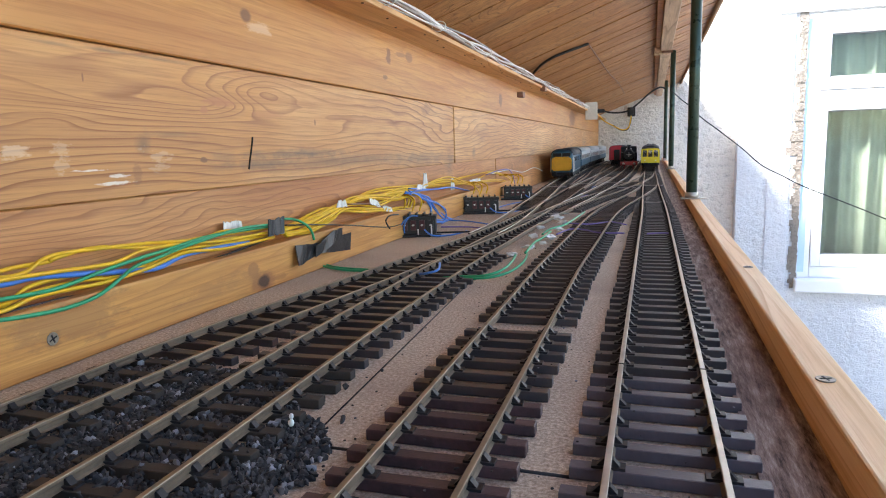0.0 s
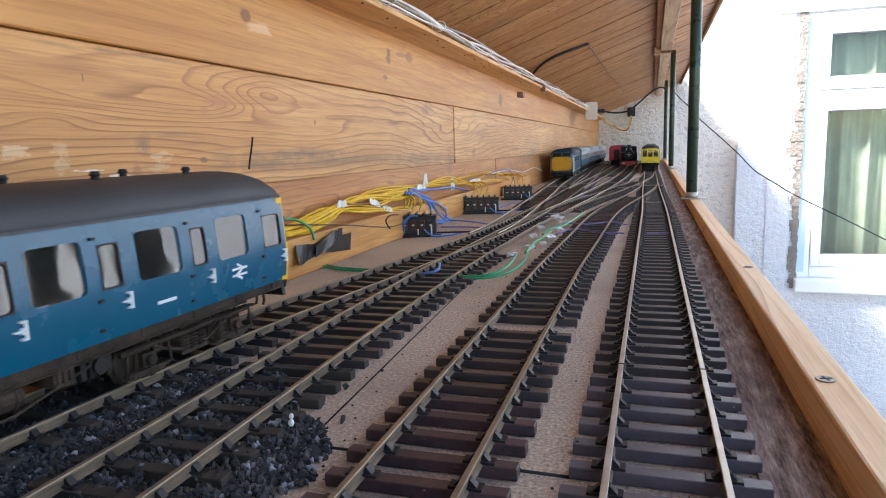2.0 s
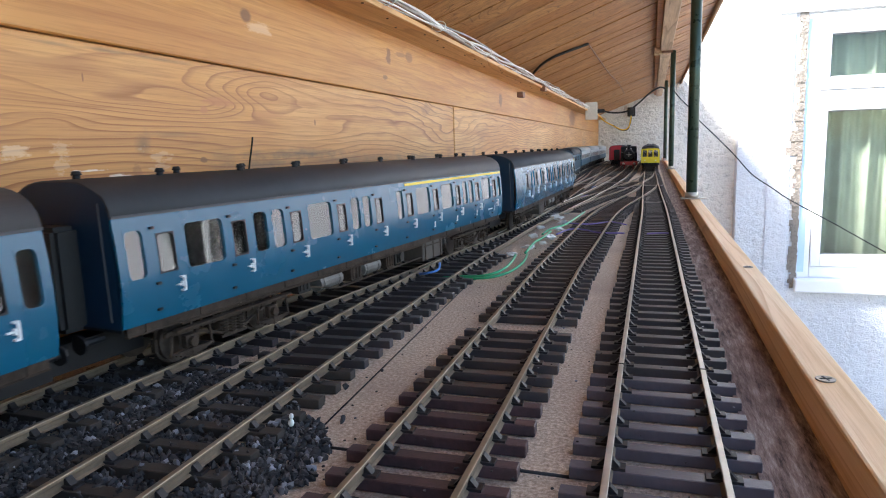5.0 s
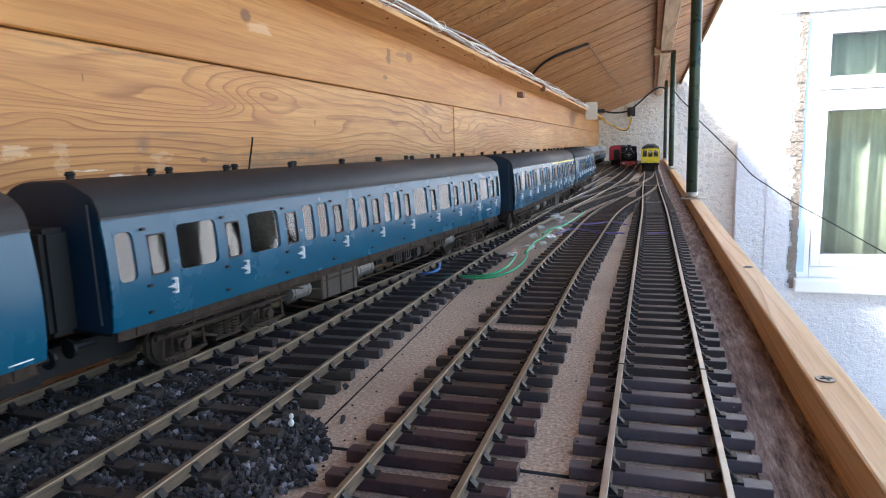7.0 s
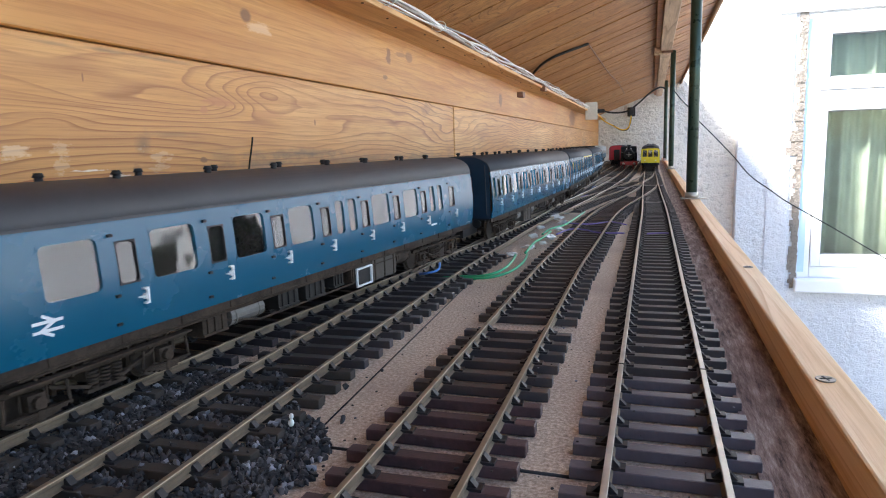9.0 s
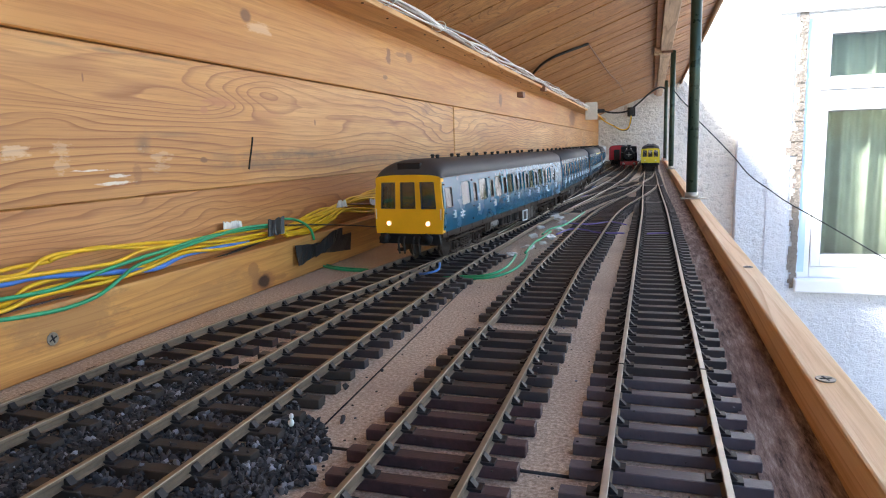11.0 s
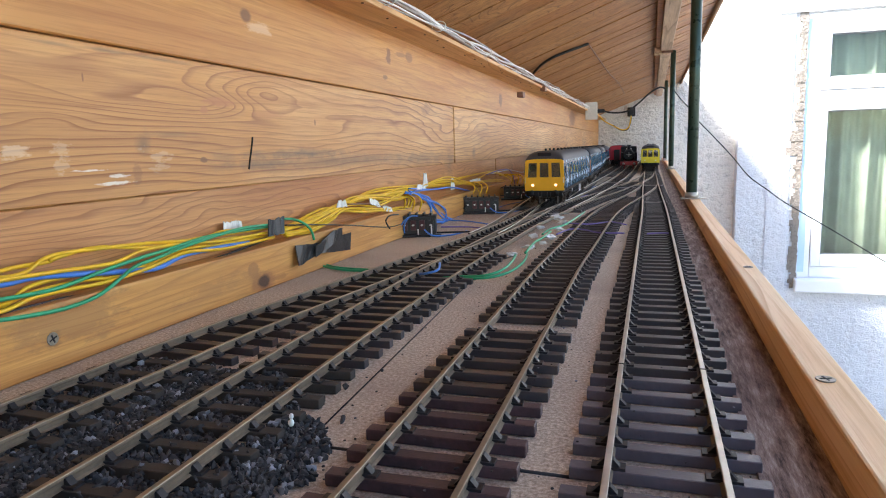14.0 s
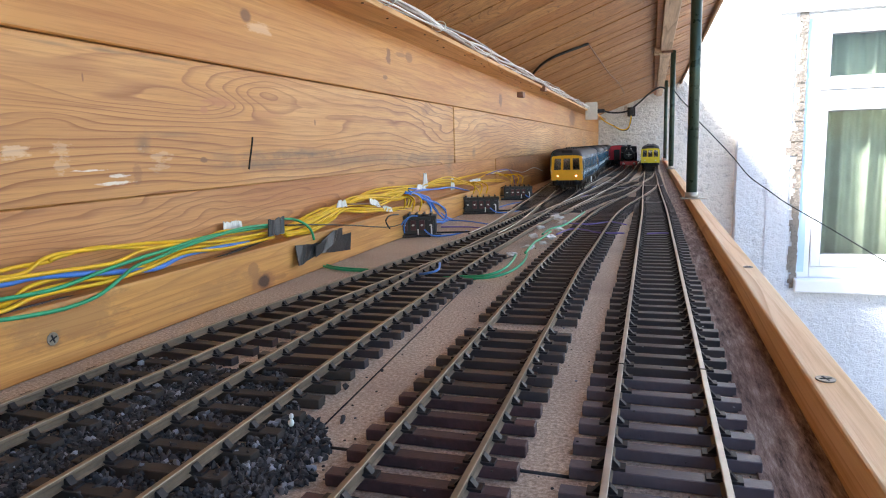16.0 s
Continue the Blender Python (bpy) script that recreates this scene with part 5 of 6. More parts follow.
    ([(-0.1516, 0.4951, 0.0035), (-0.1252, 0.4839, 0.0065), (-0.1112, 0.4914, 0.0095), (-0.1083, 0.5213, 0.0115), (-0.1141, 0.5670, 0.0095)], 0.0011, GWIRE, "green wire arching up beside the track"),
    ([(-0.1503, 0.4908, 0.0030), (-0.1211, 0.4853, 0.0050), (-0.1064, 0.5005, 0.0070), (-0.1013, 0.5338, 0.0090), (-0.1076, 0.5894, 0.0070)], 0.0011, GWIRE, "green wire arching up beside the track"),
    ([(-0.1830, 0.4949, 0.0040), (-0.1683, 0.4812, 0.0080), (-0.1605, 0.4863, 0.0100), (-0.1687, 0.5162, 0.0100)], 0.00095, BWIRE, "short blue wire sticking up between the rails"),
    ([(-0.3031, 0.5846, 0.0010), (-0.3106, 0.6396, 0.0010), (-0.3095, 0.6822, 0.0010), (-0.3269, 0.7597, 0.0010), (-0.3268, 0.7937, 0.0010)], 0.0008, VWIRE, "violet wire lying on the board"),
    ([(-0.1041, 0.8401, 0.0065), (-0.0713, 0.8295, 0.0065), (-0.0488, 0.8551, 0.0065), (-0.0283, 0.8258, 0.0065)], 0.0009, VWIRE, "violet wire laid across the tracks"),
    ([(-0.1000, 0.7312, 0.0065), (-0.0897, 0.7775, 0.0065), (-0.0729, 0.7733, 0.0065), (-0.0550, 0.7492, 0.0065), (-0.0273, 0.7465, 0.0065)], 0.0009, VWIRE, "violet wire laid across the tracks"),
    ([(-0.0033, 0.7436, 0.0065), (0.0085, 0.7493, 0.0065), (0.0191, 0.7501, 0.0065)], 0.0009, VWIRE, "violet wire between the rails"),
    ([(-0.2820, 0.9148, 0.0010), (-0.2483, 0.9015, 0.0010), (-0.2058, 0.8627, 0.0010), (-0.1774, 0.8391, 0.0010)], 0.0009, BWIRE, "blue wire lying on the board"),
    ([(-0.2692, 0.8337, 0.0010), (-0.2304, 0.8360, 0.0010), (-0.2032, 0.8195, 0.0010)], 0.0009, VWIRE, "violet wire lying on the board"),
    ([(-0.2544, 1.0681, 0.0010), (-0.2476, 1.1740, 0.0010), (-0.2273, 1.2335, 0.0010), (-0.1928, 1.2193, 0.0010)], 0.0009, BWIRE, "blue wire lying on the board"),
    ([(-0.2824, 1.5338, 0.0010), (-0.2342, 1.4052, 0.0010), (-0.1849, 1.3540, 0.0010), (-0.1732, 1.3990, 0.0010)], 0.0012, BWIRE, "blue wire lying among the points"),
    ([(-0.2530, 1.4071, 0.0010), (-0.1981, 1.3258, 0.0010), (-0.1493, 1.2941, 0.0010), (-0.1168, 1.4251, 0.0010)], 0.0012, VWIRE, "violet wire lying among the points"),
    ([(-0.1661, 1.4405, 0.0015), (-0.1487, 1.5085, 0.0015), (-0.1382, 1.6040, 0.0015), (-0.1263, 1.7115, 0.0015)], 0.0012, BWIRE, "blue wire lying among the points"),
    ([(-0.2850, 0.5609, 0.0015), (-0.2968, 0.5723, 0.0015), (-0.3252, 0.6151, 0.0015), (-0.3630, 0.6967, 0.0015)], 0.0008, KWIRE, "black wire rising to the tape"),
    ([(-0.1447, 0.5253, 0.0012), (-0.1391, 0.5585, 0.0012), (-0.1343, 0.5827, 0.0012), (-0.1240, 0.6162, 0.0012)], 0.0006, KWIRE, "thin dark wire beside the track"),
]
for pts, r, mat_, label in WIRES:
    wire(pts, r, mat_, label)
# more of the same bundle, loosely beside the first wires
rr = random.Random(4)
for k in (9, 10, 11, 12, 13, 14, 15, 16, 11, 13, 0, 2, 18, 19, 20, 21, 18, 19):
    pts, r, mat_, label = WIRES[k]
    wire([(p[0] - 0.0015 + rr.uniform(-0.0015, 0.002), p[1] + rr.uniform(-0.008, 0.008), p[2] + rr.uniform(-0.003, 0.004)) for p in pts], r, mat_, label)


def tape_wrap(name, pts, h, mat_, label, category="tape", twist=0.0):
    """A crumpled band of tape: a creased sheet with thickness, along points; twist: how far it narrows half-way."""
    bm = bmesh.new()
    rr = random.Random(len(label))
    lo, hi, lo2, hi2 = [], [], [], []
    P = [Vector(p) for p in pts]
    n = 9
    for i in range(n + 1):
        f = i / n * (len(P) - 1)
        k = min(int(f), len(P) - 2)
        p = P[k].lerp(P[k + 1], f - k)
        w = rr.uniform(-0.0013, 0.0013) * (1.0 + twist)
        g = h * (1 - twist * math.exp(-((i / n - 0.5) / 0.2) ** 2)) / 2
        lean = twist * 0.25 * h * (i / n - 0.5)
        lo.append(bm.verts.new(p + Vector((w, rr.uniform(-0.0007, 0.0007), -g + lean + rr.uniform(-0.0008, 0.0008)))))
        hi.append(bm.verts.new(p + Vector((-w * 0.6, rr.uniform(-0.0012, 0.0012), g + lean + rr.uniform(-0.001, 0.001)))))
        lo2.append(bm.verts.new(lo[-1].co + Vector((-0.0007, 0, 0))))
        hi2.append(bm.verts.new(hi[-1].co + Vector((-0.0007, 0, 0))))
    for i in range(n):
        bm.faces.new((lo[i], lo[i + 1], hi[i + 1], hi[i]))
        bm.faces.new((lo2[i], hi2[i], hi2[i + 1], lo2[i + 1]))
        bm.faces.new((hi[i], hi[i + 1], hi2[i + 1], hi2[i]))
        bm.faces.new((lo[i], lo2[i], lo2[i + 1], lo[i + 1]))
    bm.faces.new((lo[0], hi[0], hi2[0], lo2[0]))
    bm.faces.new((lo[-1], lo2[-1], hi2[-1], hi[-1]))
    return thing(name, bm, mat_, label, category)


tape_wrap("tape_strip", [(-0.2805, 0.4766, 0.0209), (-0.2805, 0.5160, 0.0206), (-0.2805, 0.5809, 0.0173)], 0.0165, TAPE, "twisted strip of black tape over wires on the batten", twist=0.45)
tape_wrap("tape_strip", [(-0.2785, 0.5059, 0.0192), (-0.2785, 0.5393, 0.0276), (-0.2785, 0.5582, 0.0293)], 0.010, TAPE, "loose end of black tape standing off the batten")
tape_wrap("tape_wrap", [(-0.2815, 0.4389, 0.0485), (-0.2815, 0.4502, 0.0480), (-0.2815, 0.4612, 0.0484)], 0.0125, TAPE, "dark tape wrapped round the wire bundle")
for pts, h, lab in (([(-0.2965, 0.4035, 0.0540), (-0.2965, 0.4144, 0.0531), (-0.2965, 0.4257, 0.0526)], 0.006, "white pad stuck above the wire bundle"),
                    ([(-0.2850, 0.5650, 0.0556), (-0.2850, 0.5746, 0.0553), (-0.2850, 0.5833, 0.0551)], 0.006, "white tie round the yellow wires"),
                    ([(-0.2850, 0.6405, 0.0519), (-0.2850, 0.6538, 0.0495), (-0.2850, 0.6660, 0.0466)], 0.006, "white sticker on the yellow wires"),
                    ([(-0.2850, 0.6751, 0.0420), (-0.2850, 0.6881, 0.0394), (-0.2850, 0.7016, 0.0368)], 0.005, "white label on a wire"),
                    ([(-0.2860, 0.8190, 0.0650), (-0.2860, 0.8258, 0.0646), (-0.2860, 0.8328, 0.0650)], 0.017, "white cable tie standing upright"),
                    ([(-0.2850, 0.7889, 0.0573), (-0.2850, 0.8063, 0.0569), (-0.2850, 0.8198, 0.0568)], 0.006, "white tie round the yellow wires"),
                    ([(-0.2860, 0.9445, 0.0523), (-0.2860, 0.9535, 0.0526), (-0.2860, 0.9595, 0.0531)], 0.018, "white cable tie hanging down"),
                    ([(-0.2850, 1.0478, 0.0498), (-0.2850, 1.0846, 0.0487), (-0.2850, 1.1158, 0.0489)], 0.007, "white pad on the wires")):
    tape_wrap("cable_tie", pts, h, FOAM, lab, "cable tie")


# ---------------------------------------------------------------- switches that work the points
SWITCH_BODY = plain("black_moulded_plastic", (0.016, 0.015, 0.017), 0.35, 0, 0.3, 140, 0.1)
SWITCH_RED = plain("dark_red_terminal", (0.07, 0.014, 0.018), 0.4, 0, 0.2, 140, 0)


def point_switch(x, y, w, turn, label):
    h = holder("relay_switch", label, "point switch", "switches beside the track")
    k = w / 0.036
    part("base_plate", rbox(-0.022 * k, 0.022 * k, -0.011 * k, 0.011 * k, 0.0, 0.003 * k, 0.0006), SWITCH_BODY, h)
    part("housing", rbox(-0.018 * k, 0.018 * k, -0.008 * k, 0.008 * k, 0.003 * k, 0.022 * k, 0.0012), SWITCH_BODY, h, "black moulded housing")
    part("top_cover", rbox(-0.0185 * k, 0.0185 * k, -0.009 * k, 0.009 * k, 0.0205 * k, 0.0245 * k, 0.0008), SWITCH_BODY, h)
    for i in range(5):
        xx = (-0.014 + i * 0.007) * k
        part("terminal", rbox(xx - 0.0022 * k, xx + 0.0022 * k, -0.0098 * k, -0.0078 * k, 0.008 * k, 0.0195 * k, 0.0004), SWITCH_RED if i in (1, 2, 3) else SWITCH_BODY, h)
        bm = bmesh.new()
        cyl(bm, (xx, -0.0096 * k, 0.014 * k), (xx, -0.0112 * k, 0.014 * k), 0.0011 * k, 8)
        part("terminal_screw", bm, STEEL, h)
    for i in range(6):
        part("fin", rbox((-0.0165 + i * 0.006) * k, (-0.0150 + i * 0.006) * k, -0.0085 * k, 0.0085 * k, 0.0246 * k, 0.0275 * k, 0.0003), SWITCH_BODY, h)
    bm = bmesh.new()
    cyl(bm, (0.018 * k, 0, 0.0035 * k), (0.045 * k, 0.002, 0.0035 * k), 0.001 * k, 6)
    part("throw_rod", bm, BLACK, h)
    part("tag_strip", rbox(0.0142 * k, 0.0154 * k, -0.0125 * k, -0.0118 * k, 0.001 * k, 0.014 * k, 0.0003), FOAM, h, "white plastic tag")
    part("tag_strip", rbox(0.0035 * k, 0.0045 * k, -0.0125 * k, -0.0118 * k, 0.003 * k, 0.010 * k, 0.0003), FOAM, h, "white plastic tag")
    h.matrix_basis = pose(x, y, 0.0002, 0, 0, turn) @ Matrix.Diagonal((1.2, 1.0, 0.84, 1.0))
    return h


SW = [(-0.2755, 0.7400, 0.0000), (-0.2600, 1.0133, 0.0000), (-0.2540, 1.2862, 0.0000)]
for (x, y, _), w in zip(SW, (0.045, 0.046, 0.046)):
    point_switch(x, y + 0.008, w, 14, "black relay switch with red terminals beside the wall")
for pts, r in (([(-0.2620, 0.6365, 0.0234), (-0.2620, 0.6266, 0.0324), (-0.2620, 0.6380, 0.0371), (-0.2620, 0.6624, 0.0357)], 0.0008), ):
    wire(pts, r, KWIRE, "black wire looping round the switch")
for (x, y, _) in SW:
    for a in (-0.012, 0.0, 0.009):
        wire([(x + a, y + 0.004, 0.032), (x + a + 0.002, y + 0.006, 0.044), (x + a - 0.012, y + 0.02, 0.050), (x + a - 0.03, y + 0.03, 0.047)], 0.0011, YWIRE, "yellow wire arching onto the switch")
    wire([(x + 0.018, y - 0.006, 0.010), (x + 0.03, y - 0.012, 0.004), (x + 0.045, y + 0.012, 0.0015), (x + 0.055, y + 0.05, 0.0015)], 0.001, BWIRE, "blue wire trailing from the switch")
    wire([(x - 0.018, y - 0.009, 0.012), (x - 0.030, y - 0.014, 0.010), (x - 0.033, y - 0.010, 0.022), (x - 0.02, y - 0.006, 0.029)], 0.0008, KWIRE, "black wire looped beside the switch")
for a in (0, 1):
    (x, y, _) = SW[0]
    wire([(x - 0.008 - a * 0.004, y - 0.006, 0.006), (x - 0.006 - a * 0.004, y - 0.010, 0.016), (x + 0.001, y - 0.010, 0.026), (x + 0.006 + a * 0.004, y - 0.006, 0.0265)], 0.0009, BWIRE, "blue wire looped over the switch")

# ---------------------------------------------------------------- screws, pegs and crumbs
DULLSTEEL = plain("dull_screw_steel", (0.30, 0.26, 0.21), 0.45, 0.7, 0.3, 200, 0.1)


def screw(at, normal, r=0.0042):
    h = holder("screw", "countersunk cross-head steel screw", "screw", "screws in the timber")
    bm = bmesh.new()
    cyl(bm, (0, 0, -0.002), (0, 0, 0.0004), r * 0.6, 16, r)
    bmesh.ops.bevel(bm, geom=[e for e in bm.edges if e.verts[0].co.z > 0 and e.verts[1].co.z > 0], offset=0.0003, segments=1, affect="EDGES")
    part("head", bm, DULLSTEEL, h, smooth=False)
    for a in (20, 110):
        b2 = bmesh.new()
        box(b2, -r * 0.62, r * 0.62, -r * 0.1, r * 0.1, 0.00042, 0.0006, Matrix.Rotation(radians(a), 4, "Z"))
        part("slot", b2, BLACK, h)
    h.matrix_basis = Matrix.Translation(at) @ Vector(normal).to_track_quat("Z", "Y").to_matrix().to_4x4()


screw([(-0.2848, 0.2431, 0.0168)][0], (1, 0, 0), 0.0036)
screw([(0.0627, 0.2626, 0.0167)][0], (0, 0, 1), 0.0036)
screw([(0.0659, 0.4944, 0.0167)][0], (0, 0, 1), 0.0034)

peg = holder("marker_peg", "tiny white plastic peg standing by a rail", "peg")
(px_, py_, _) = [(-0.1272, 0.2040, 0.0000)][0]
bm = bmesh.new()
cyl(bm, (0, 0, 0.0), (0, 0, 0.004), 0.0012, 10)
cyl(bm, (0, 0, 0.004), (0, 0, 0.0065), 0.0009, 10)
part("stem", bm, RUBBER, peg)
bm = bmesh.new()
bmesh.ops.create_icosphere(bm, subdivisions=2, radius=0.0017, matrix=Matrix.Translation((0, 0, 0.0075)) @ Matrix.Diagonal((1, 1, 1.3, 1)))
part("cap", bm, FOAM, peg, smooth=True)
bm = bmesh.new()
bmesh.ops.create_icosphere(bm, subdivisions=2, radius=0.0013, matrix=Matrix.Translation((0.0003, 0, 0.0112)) @ Matrix.Diagonal((1, 1, 1.3, 1)))
part("cap", bm, FOAM, peg, smooth=True)
peg.matrix_basis = pose(px_, py_, 0.0) @ Matrix.Scale(0.7, 4)


def crumple(at, size, mat_, label, seed):
    bm = bmesh.new()
    bmesh.ops.create_icosphere(bm, subdivisions=2, radius=size)
    rr = random.Random(seed)
    for v in bm.verts:
        n_ = noise.noise(v.co * (2.2 / size) + Vector((seed, 0, 0)))
        v.co *= 1 + 1.1 * n_
        v.co.z *= 0.45
    o = thing("tissue_scrap", bm, mat_, label, "scrap")
    o.location = (at[0], at[1], size * 0.3 + 0.004)


for i, (p, s) in enumerate(zip([(-0.1302, 0.8002, 0.0040), (-0.1241, 0.9078, 0.0040), (-0.1044, 0.8428, 0.0040), (-0.1243, 0.7241, 0.0040), (-0.1061, 0.7165, 0.0040), (-0.1040, 0.7855, 0.0040), (-0.1244, 0.5991, 0.0040), (-0.1068, 0.6738, 0.0040), (-0.1160, 0.6419, 0.0040)], (0.005, 0.008, 0.007, 0.005, 0.006, 0.005, 0.004, 0.004, 0.005))):
    crumple(p, s, FOAM, "crumpled white paper scrap on the track", i + 3)
wire([(-0.1139, 0.7189, 0.0080), (-0.1118, 0.7695, 0.0080), (-0.1003, 0.8095, 0.0080), (-0.0955, 0.8935, 0.0080), (-0.0915, 0.9700, 0.0080)], 0.0012, GWIRE, "green wire among paper scraps")
wire([(-0.1092, 0.5895, 0.0080), (-0.1123, 0.6540, 0.0080), (-0.1091, 0.6963, 0.0080), (-0.1081, 0.7437, 0.0080)], 0.0012, GWIRE, "green wire among paper scraps")

# ballast round the first tracks: loose stones, too many to count
STONES, nt_, b_ = base("grey_ballast_stone", 0.85)
g_ = nt_.nodes.new("ShaderNodeNewGeometry")
c_ = ramp(nt_, g_.outputs["Random Per Island"], [(0.0, (0.010, 0.009, 0.010)), (0.5, (0.026, 0.024, 0.026)), (0.90, (0.085, 0.079, 0.084)), (0.992, (0.45, 0.46, 0.5))])
c_ = mixed(nt_, 0.35, c_, ramp(nt_, noise_tex(nt_, 700, 3), [(0.3, (0.014, 0.014, 0.015)), (0.7, (0.085, 0.08, 0.08))]))
nt_.links.new(c_, b_.inputs["Base Color"])


def ballast():
    rr = random.Random(8)
    tpl = bmesh.new()
    bmesh.ops.create_icosphere(tpl, subdivisions=1, radius=1.0)
    tv = np.array([v.co[:] for v in tpl.verts]); tf = np.array([[v.index for v in f.verts] for f in tpl.faces])
    tpl.free()
    verts, faces = [], []
    k = 0
    n = 0
    while n < 25000:
        y = rr.uniform(0.06, 0.285)
        x = rr.uniform(-0.29, -0.088)
        edge = 0.262 + 0.012 * noise.noise(Vector((x * 40, y * 10, 0))) - max(0, (x + 0.165)) * 1.1
        if y > edge and rr.random() > 0.006:
            n += 1
            continue
        if x > -0.107 - 0.012 * noise.noise(Vector((y * 60, 3, 0))) - 0.08 * max(0, y - 0.17):
            n += 1
            continue
        d1, d2 = x - T1(y), x - T2(y)
        if d1 < -0.026 and rr.random() > max(0.0, (0.19 - y) * 9):
            n += 1
            continue
        # keep the rails' flangeways and sleeper tops mostly clear
        for d in (d1, d2):
            if abs(abs(d) - GAUGE / 2) < 0.0022:
                break
        else:
            s = rr.uniform(0.0008, 0.0021)
            inside = min(abs(d1), abs(d2)) < 0.029
            ph = ((y + 0.5) / 0.0168) % 1.0
            onsl = inside and (ph < 0.22 or ph > 0.78) and abs(d1) < 0.029 or inside and abs(d2) < 0.029 and 0.26 < ((y + 0.5 + 0.0) / 0.0168) % 1.0 < 0.7
            if onsl and rr.random() > 0.22:
                n += 1
                continue
            z = rr.uniform(0.0005, 0.0029 if inside else 0.0019) + (0.0012 if onsl else 0)
            R = np.array(Euler((rr.uniform(0, 6), rr.uniform(0, 6), rr.uniform(0, 6))).to_matrix())
            jit = np.array([rr.uniform(0.55, 1.35) for _ in range(len(tv))])[:, None]
            v = (tv * jit * np.array([1, rr.uniform(0.7, 1.2), rr.uniform(0.45, 0.8)]) * s) @ R.T + np.array([x, y, z])
            verts.append(v); faces.append(tf + k); k += len(tv)
        n += 1
    me = bpy.data.meshes.new("ballast")
    me.from_pydata(np.concatenate(verts).tolist(), [], np.concatenate(faces).tolist())
    me.materials.append(STONES)
    tagged(new("ballast", me), "loose dark grey stone ballast between the tracks", "ballast", kind="stuff")


ballast()


def crumbs():
    """Grit and dust specks lying on the board and sleepers."""
    rr = random.Random(15)
    bm = bmesh.new()
    for k in range(420):
        x, y = rr.uniform(-0.13, 0.055), 0.14 + 0.75 * rr.random() ** 1.6
        s = rr.uniform(0.00025, 0.0007)
        on = any(abs(x - f(y)) < 0.0295 for f in (T2, T3, T4))
        z = (SLEEPER_TOP if on and rr.random() < 0.5 else 0.0) + s * 0.4
        bmesh.ops.create_icosphere(bm, subdivisions=0 or 1, radius=s, matrix=Matrix.Translation((x, y, z)) @ Matrix.Diagonal((1, rr.uniform(0.6, 1.4), 0.6, 1)))
    tagged(thing("grit", bm, STONES, "scattered grit on the board and sleepers", "grit"), kind="stuff")


crumbs()
# joint where two boards meet, and a cross joint
(a0, b0) = [(-0.1192, 0.2030, 0.0), (-0.1350, 0.4832, 0.0)]
o = tube_curve("board_joint", [(a0[0], a0[1], -0.0003), (b0[0], b0[1], -0.0003)], 0.0006, BLACK, False)
tagged(o, "thin dark joint between two boards", "joint", kind="structure")
(a0, b0) = [(-0.0422, 0.1984, 0.0000), (-0.0229, 0.1979, 0.0000)]
o = tube_curve("board_joint", [(a0[0] - 0.1, a0[1], -0.0002), (a0[0], a0[1], -0.0002), (b0[0], b0[1], -0.0002)], 0.0009, BLACK, False)
tagged(o, "dark cross joint in the board", "joint", kind="structure")

# ---------------------------------------------------------------- posts on the rim
GREEN = plain("dark_green_tube", (0.035, 0.06, 0.04), 0.28, 0.35, 0.25, 60, 0.05)
ZINC = plain("galvanised_bracket", (0.5, 0.45, 0.38), 0.45, 0.7, 0.25, 90, 0.1)


def post(x, y):
    h = holder("roof_post", "dark green metal tube holding up the roof edge", "post", "posts on the shelf rim")
    bm = bmesh.new()
    cyl(bm, (0, 0, 0.0172), (0, 0, 0.392), 0.0082, 20)
    part("tube", bm, GREEN, h, smooth=True)
    part("foot_plate", rbox(-0.016, 0.022, -0.010, 0.010, 0.0166, 0.0182, 0.0004), ZINC, h, "bright metal foot plate")
    for s in (-1, 1):
        bm = bmesh.new()
        cyl(bm, (s * 0.0125, 0, 0.018), (s * 0.0125, 0, 0.0194), 0.002, 10)
        part("bolt", bm, STEEL, h)
    bm = bmesh.new()
    cyl(bm, (0, 0, 0.018), (0, 0, 0.027), 0.0094, 20)
    part("collar", bm, ZINC, h, smooth=True)
    h.matrix_basis = pose(x, y, 0)


for x, y in ((0.0600, 1.085), (0.0605, 2.28), (0.0605, 3.35)):
    post(x, y)

# a packing block and bolt plate on the roof beam
h = holder("beam_block", "pale timber packing block on the roof beam", "block")
part("block", rbox(0.002, 0.046, 2.02, 2.052, 0.352, 0.3715, 0.001), BEAMWOOD, h)
part("plate", rbox(0.022, 0.052, 2.012, 2.0195, 0.3535, 0.3590, 0.0004), RWIRE, h, "rusty brown plate")
thing("trim_beam_cheek", rbox(0.006, 0.0187, Y0, 3.95, 0.368, 0.384, 0.001), ROOFWOOD, "brown timber strip beside the roof beam", "roof timber", kind="structure")

# ---------------------------------------------------------------- wiring under the roof
rr = random.Random(21)
for i in range(7):
    pts = []
    y = -0.3
    while y < 2.95:
        pts.append((-0.2475 + 0.006 * math.sin(i * 1.7 + y * 9) + rr.uniform(-0.004, 0.004), y, 0.2475 + (i % 4) * 0.0024 + rr.uniform(-0.001, 0.003)))
        y += 0.085
    o = tube_curve("wire", pts, 0.0011 if i < 5 else 0.0017, WWIRE if i != 3 else plain("grey_pvc_wire", (0.42, 0.44, 0.45), 0.45))
    tagged(o, "white insulated wire lying along the wall plate", "wire", "white wires under the roof")
for y in (0.62, 0.78, 1.02, 1.3, 1.62, 1.95, 2.3, 2.7):
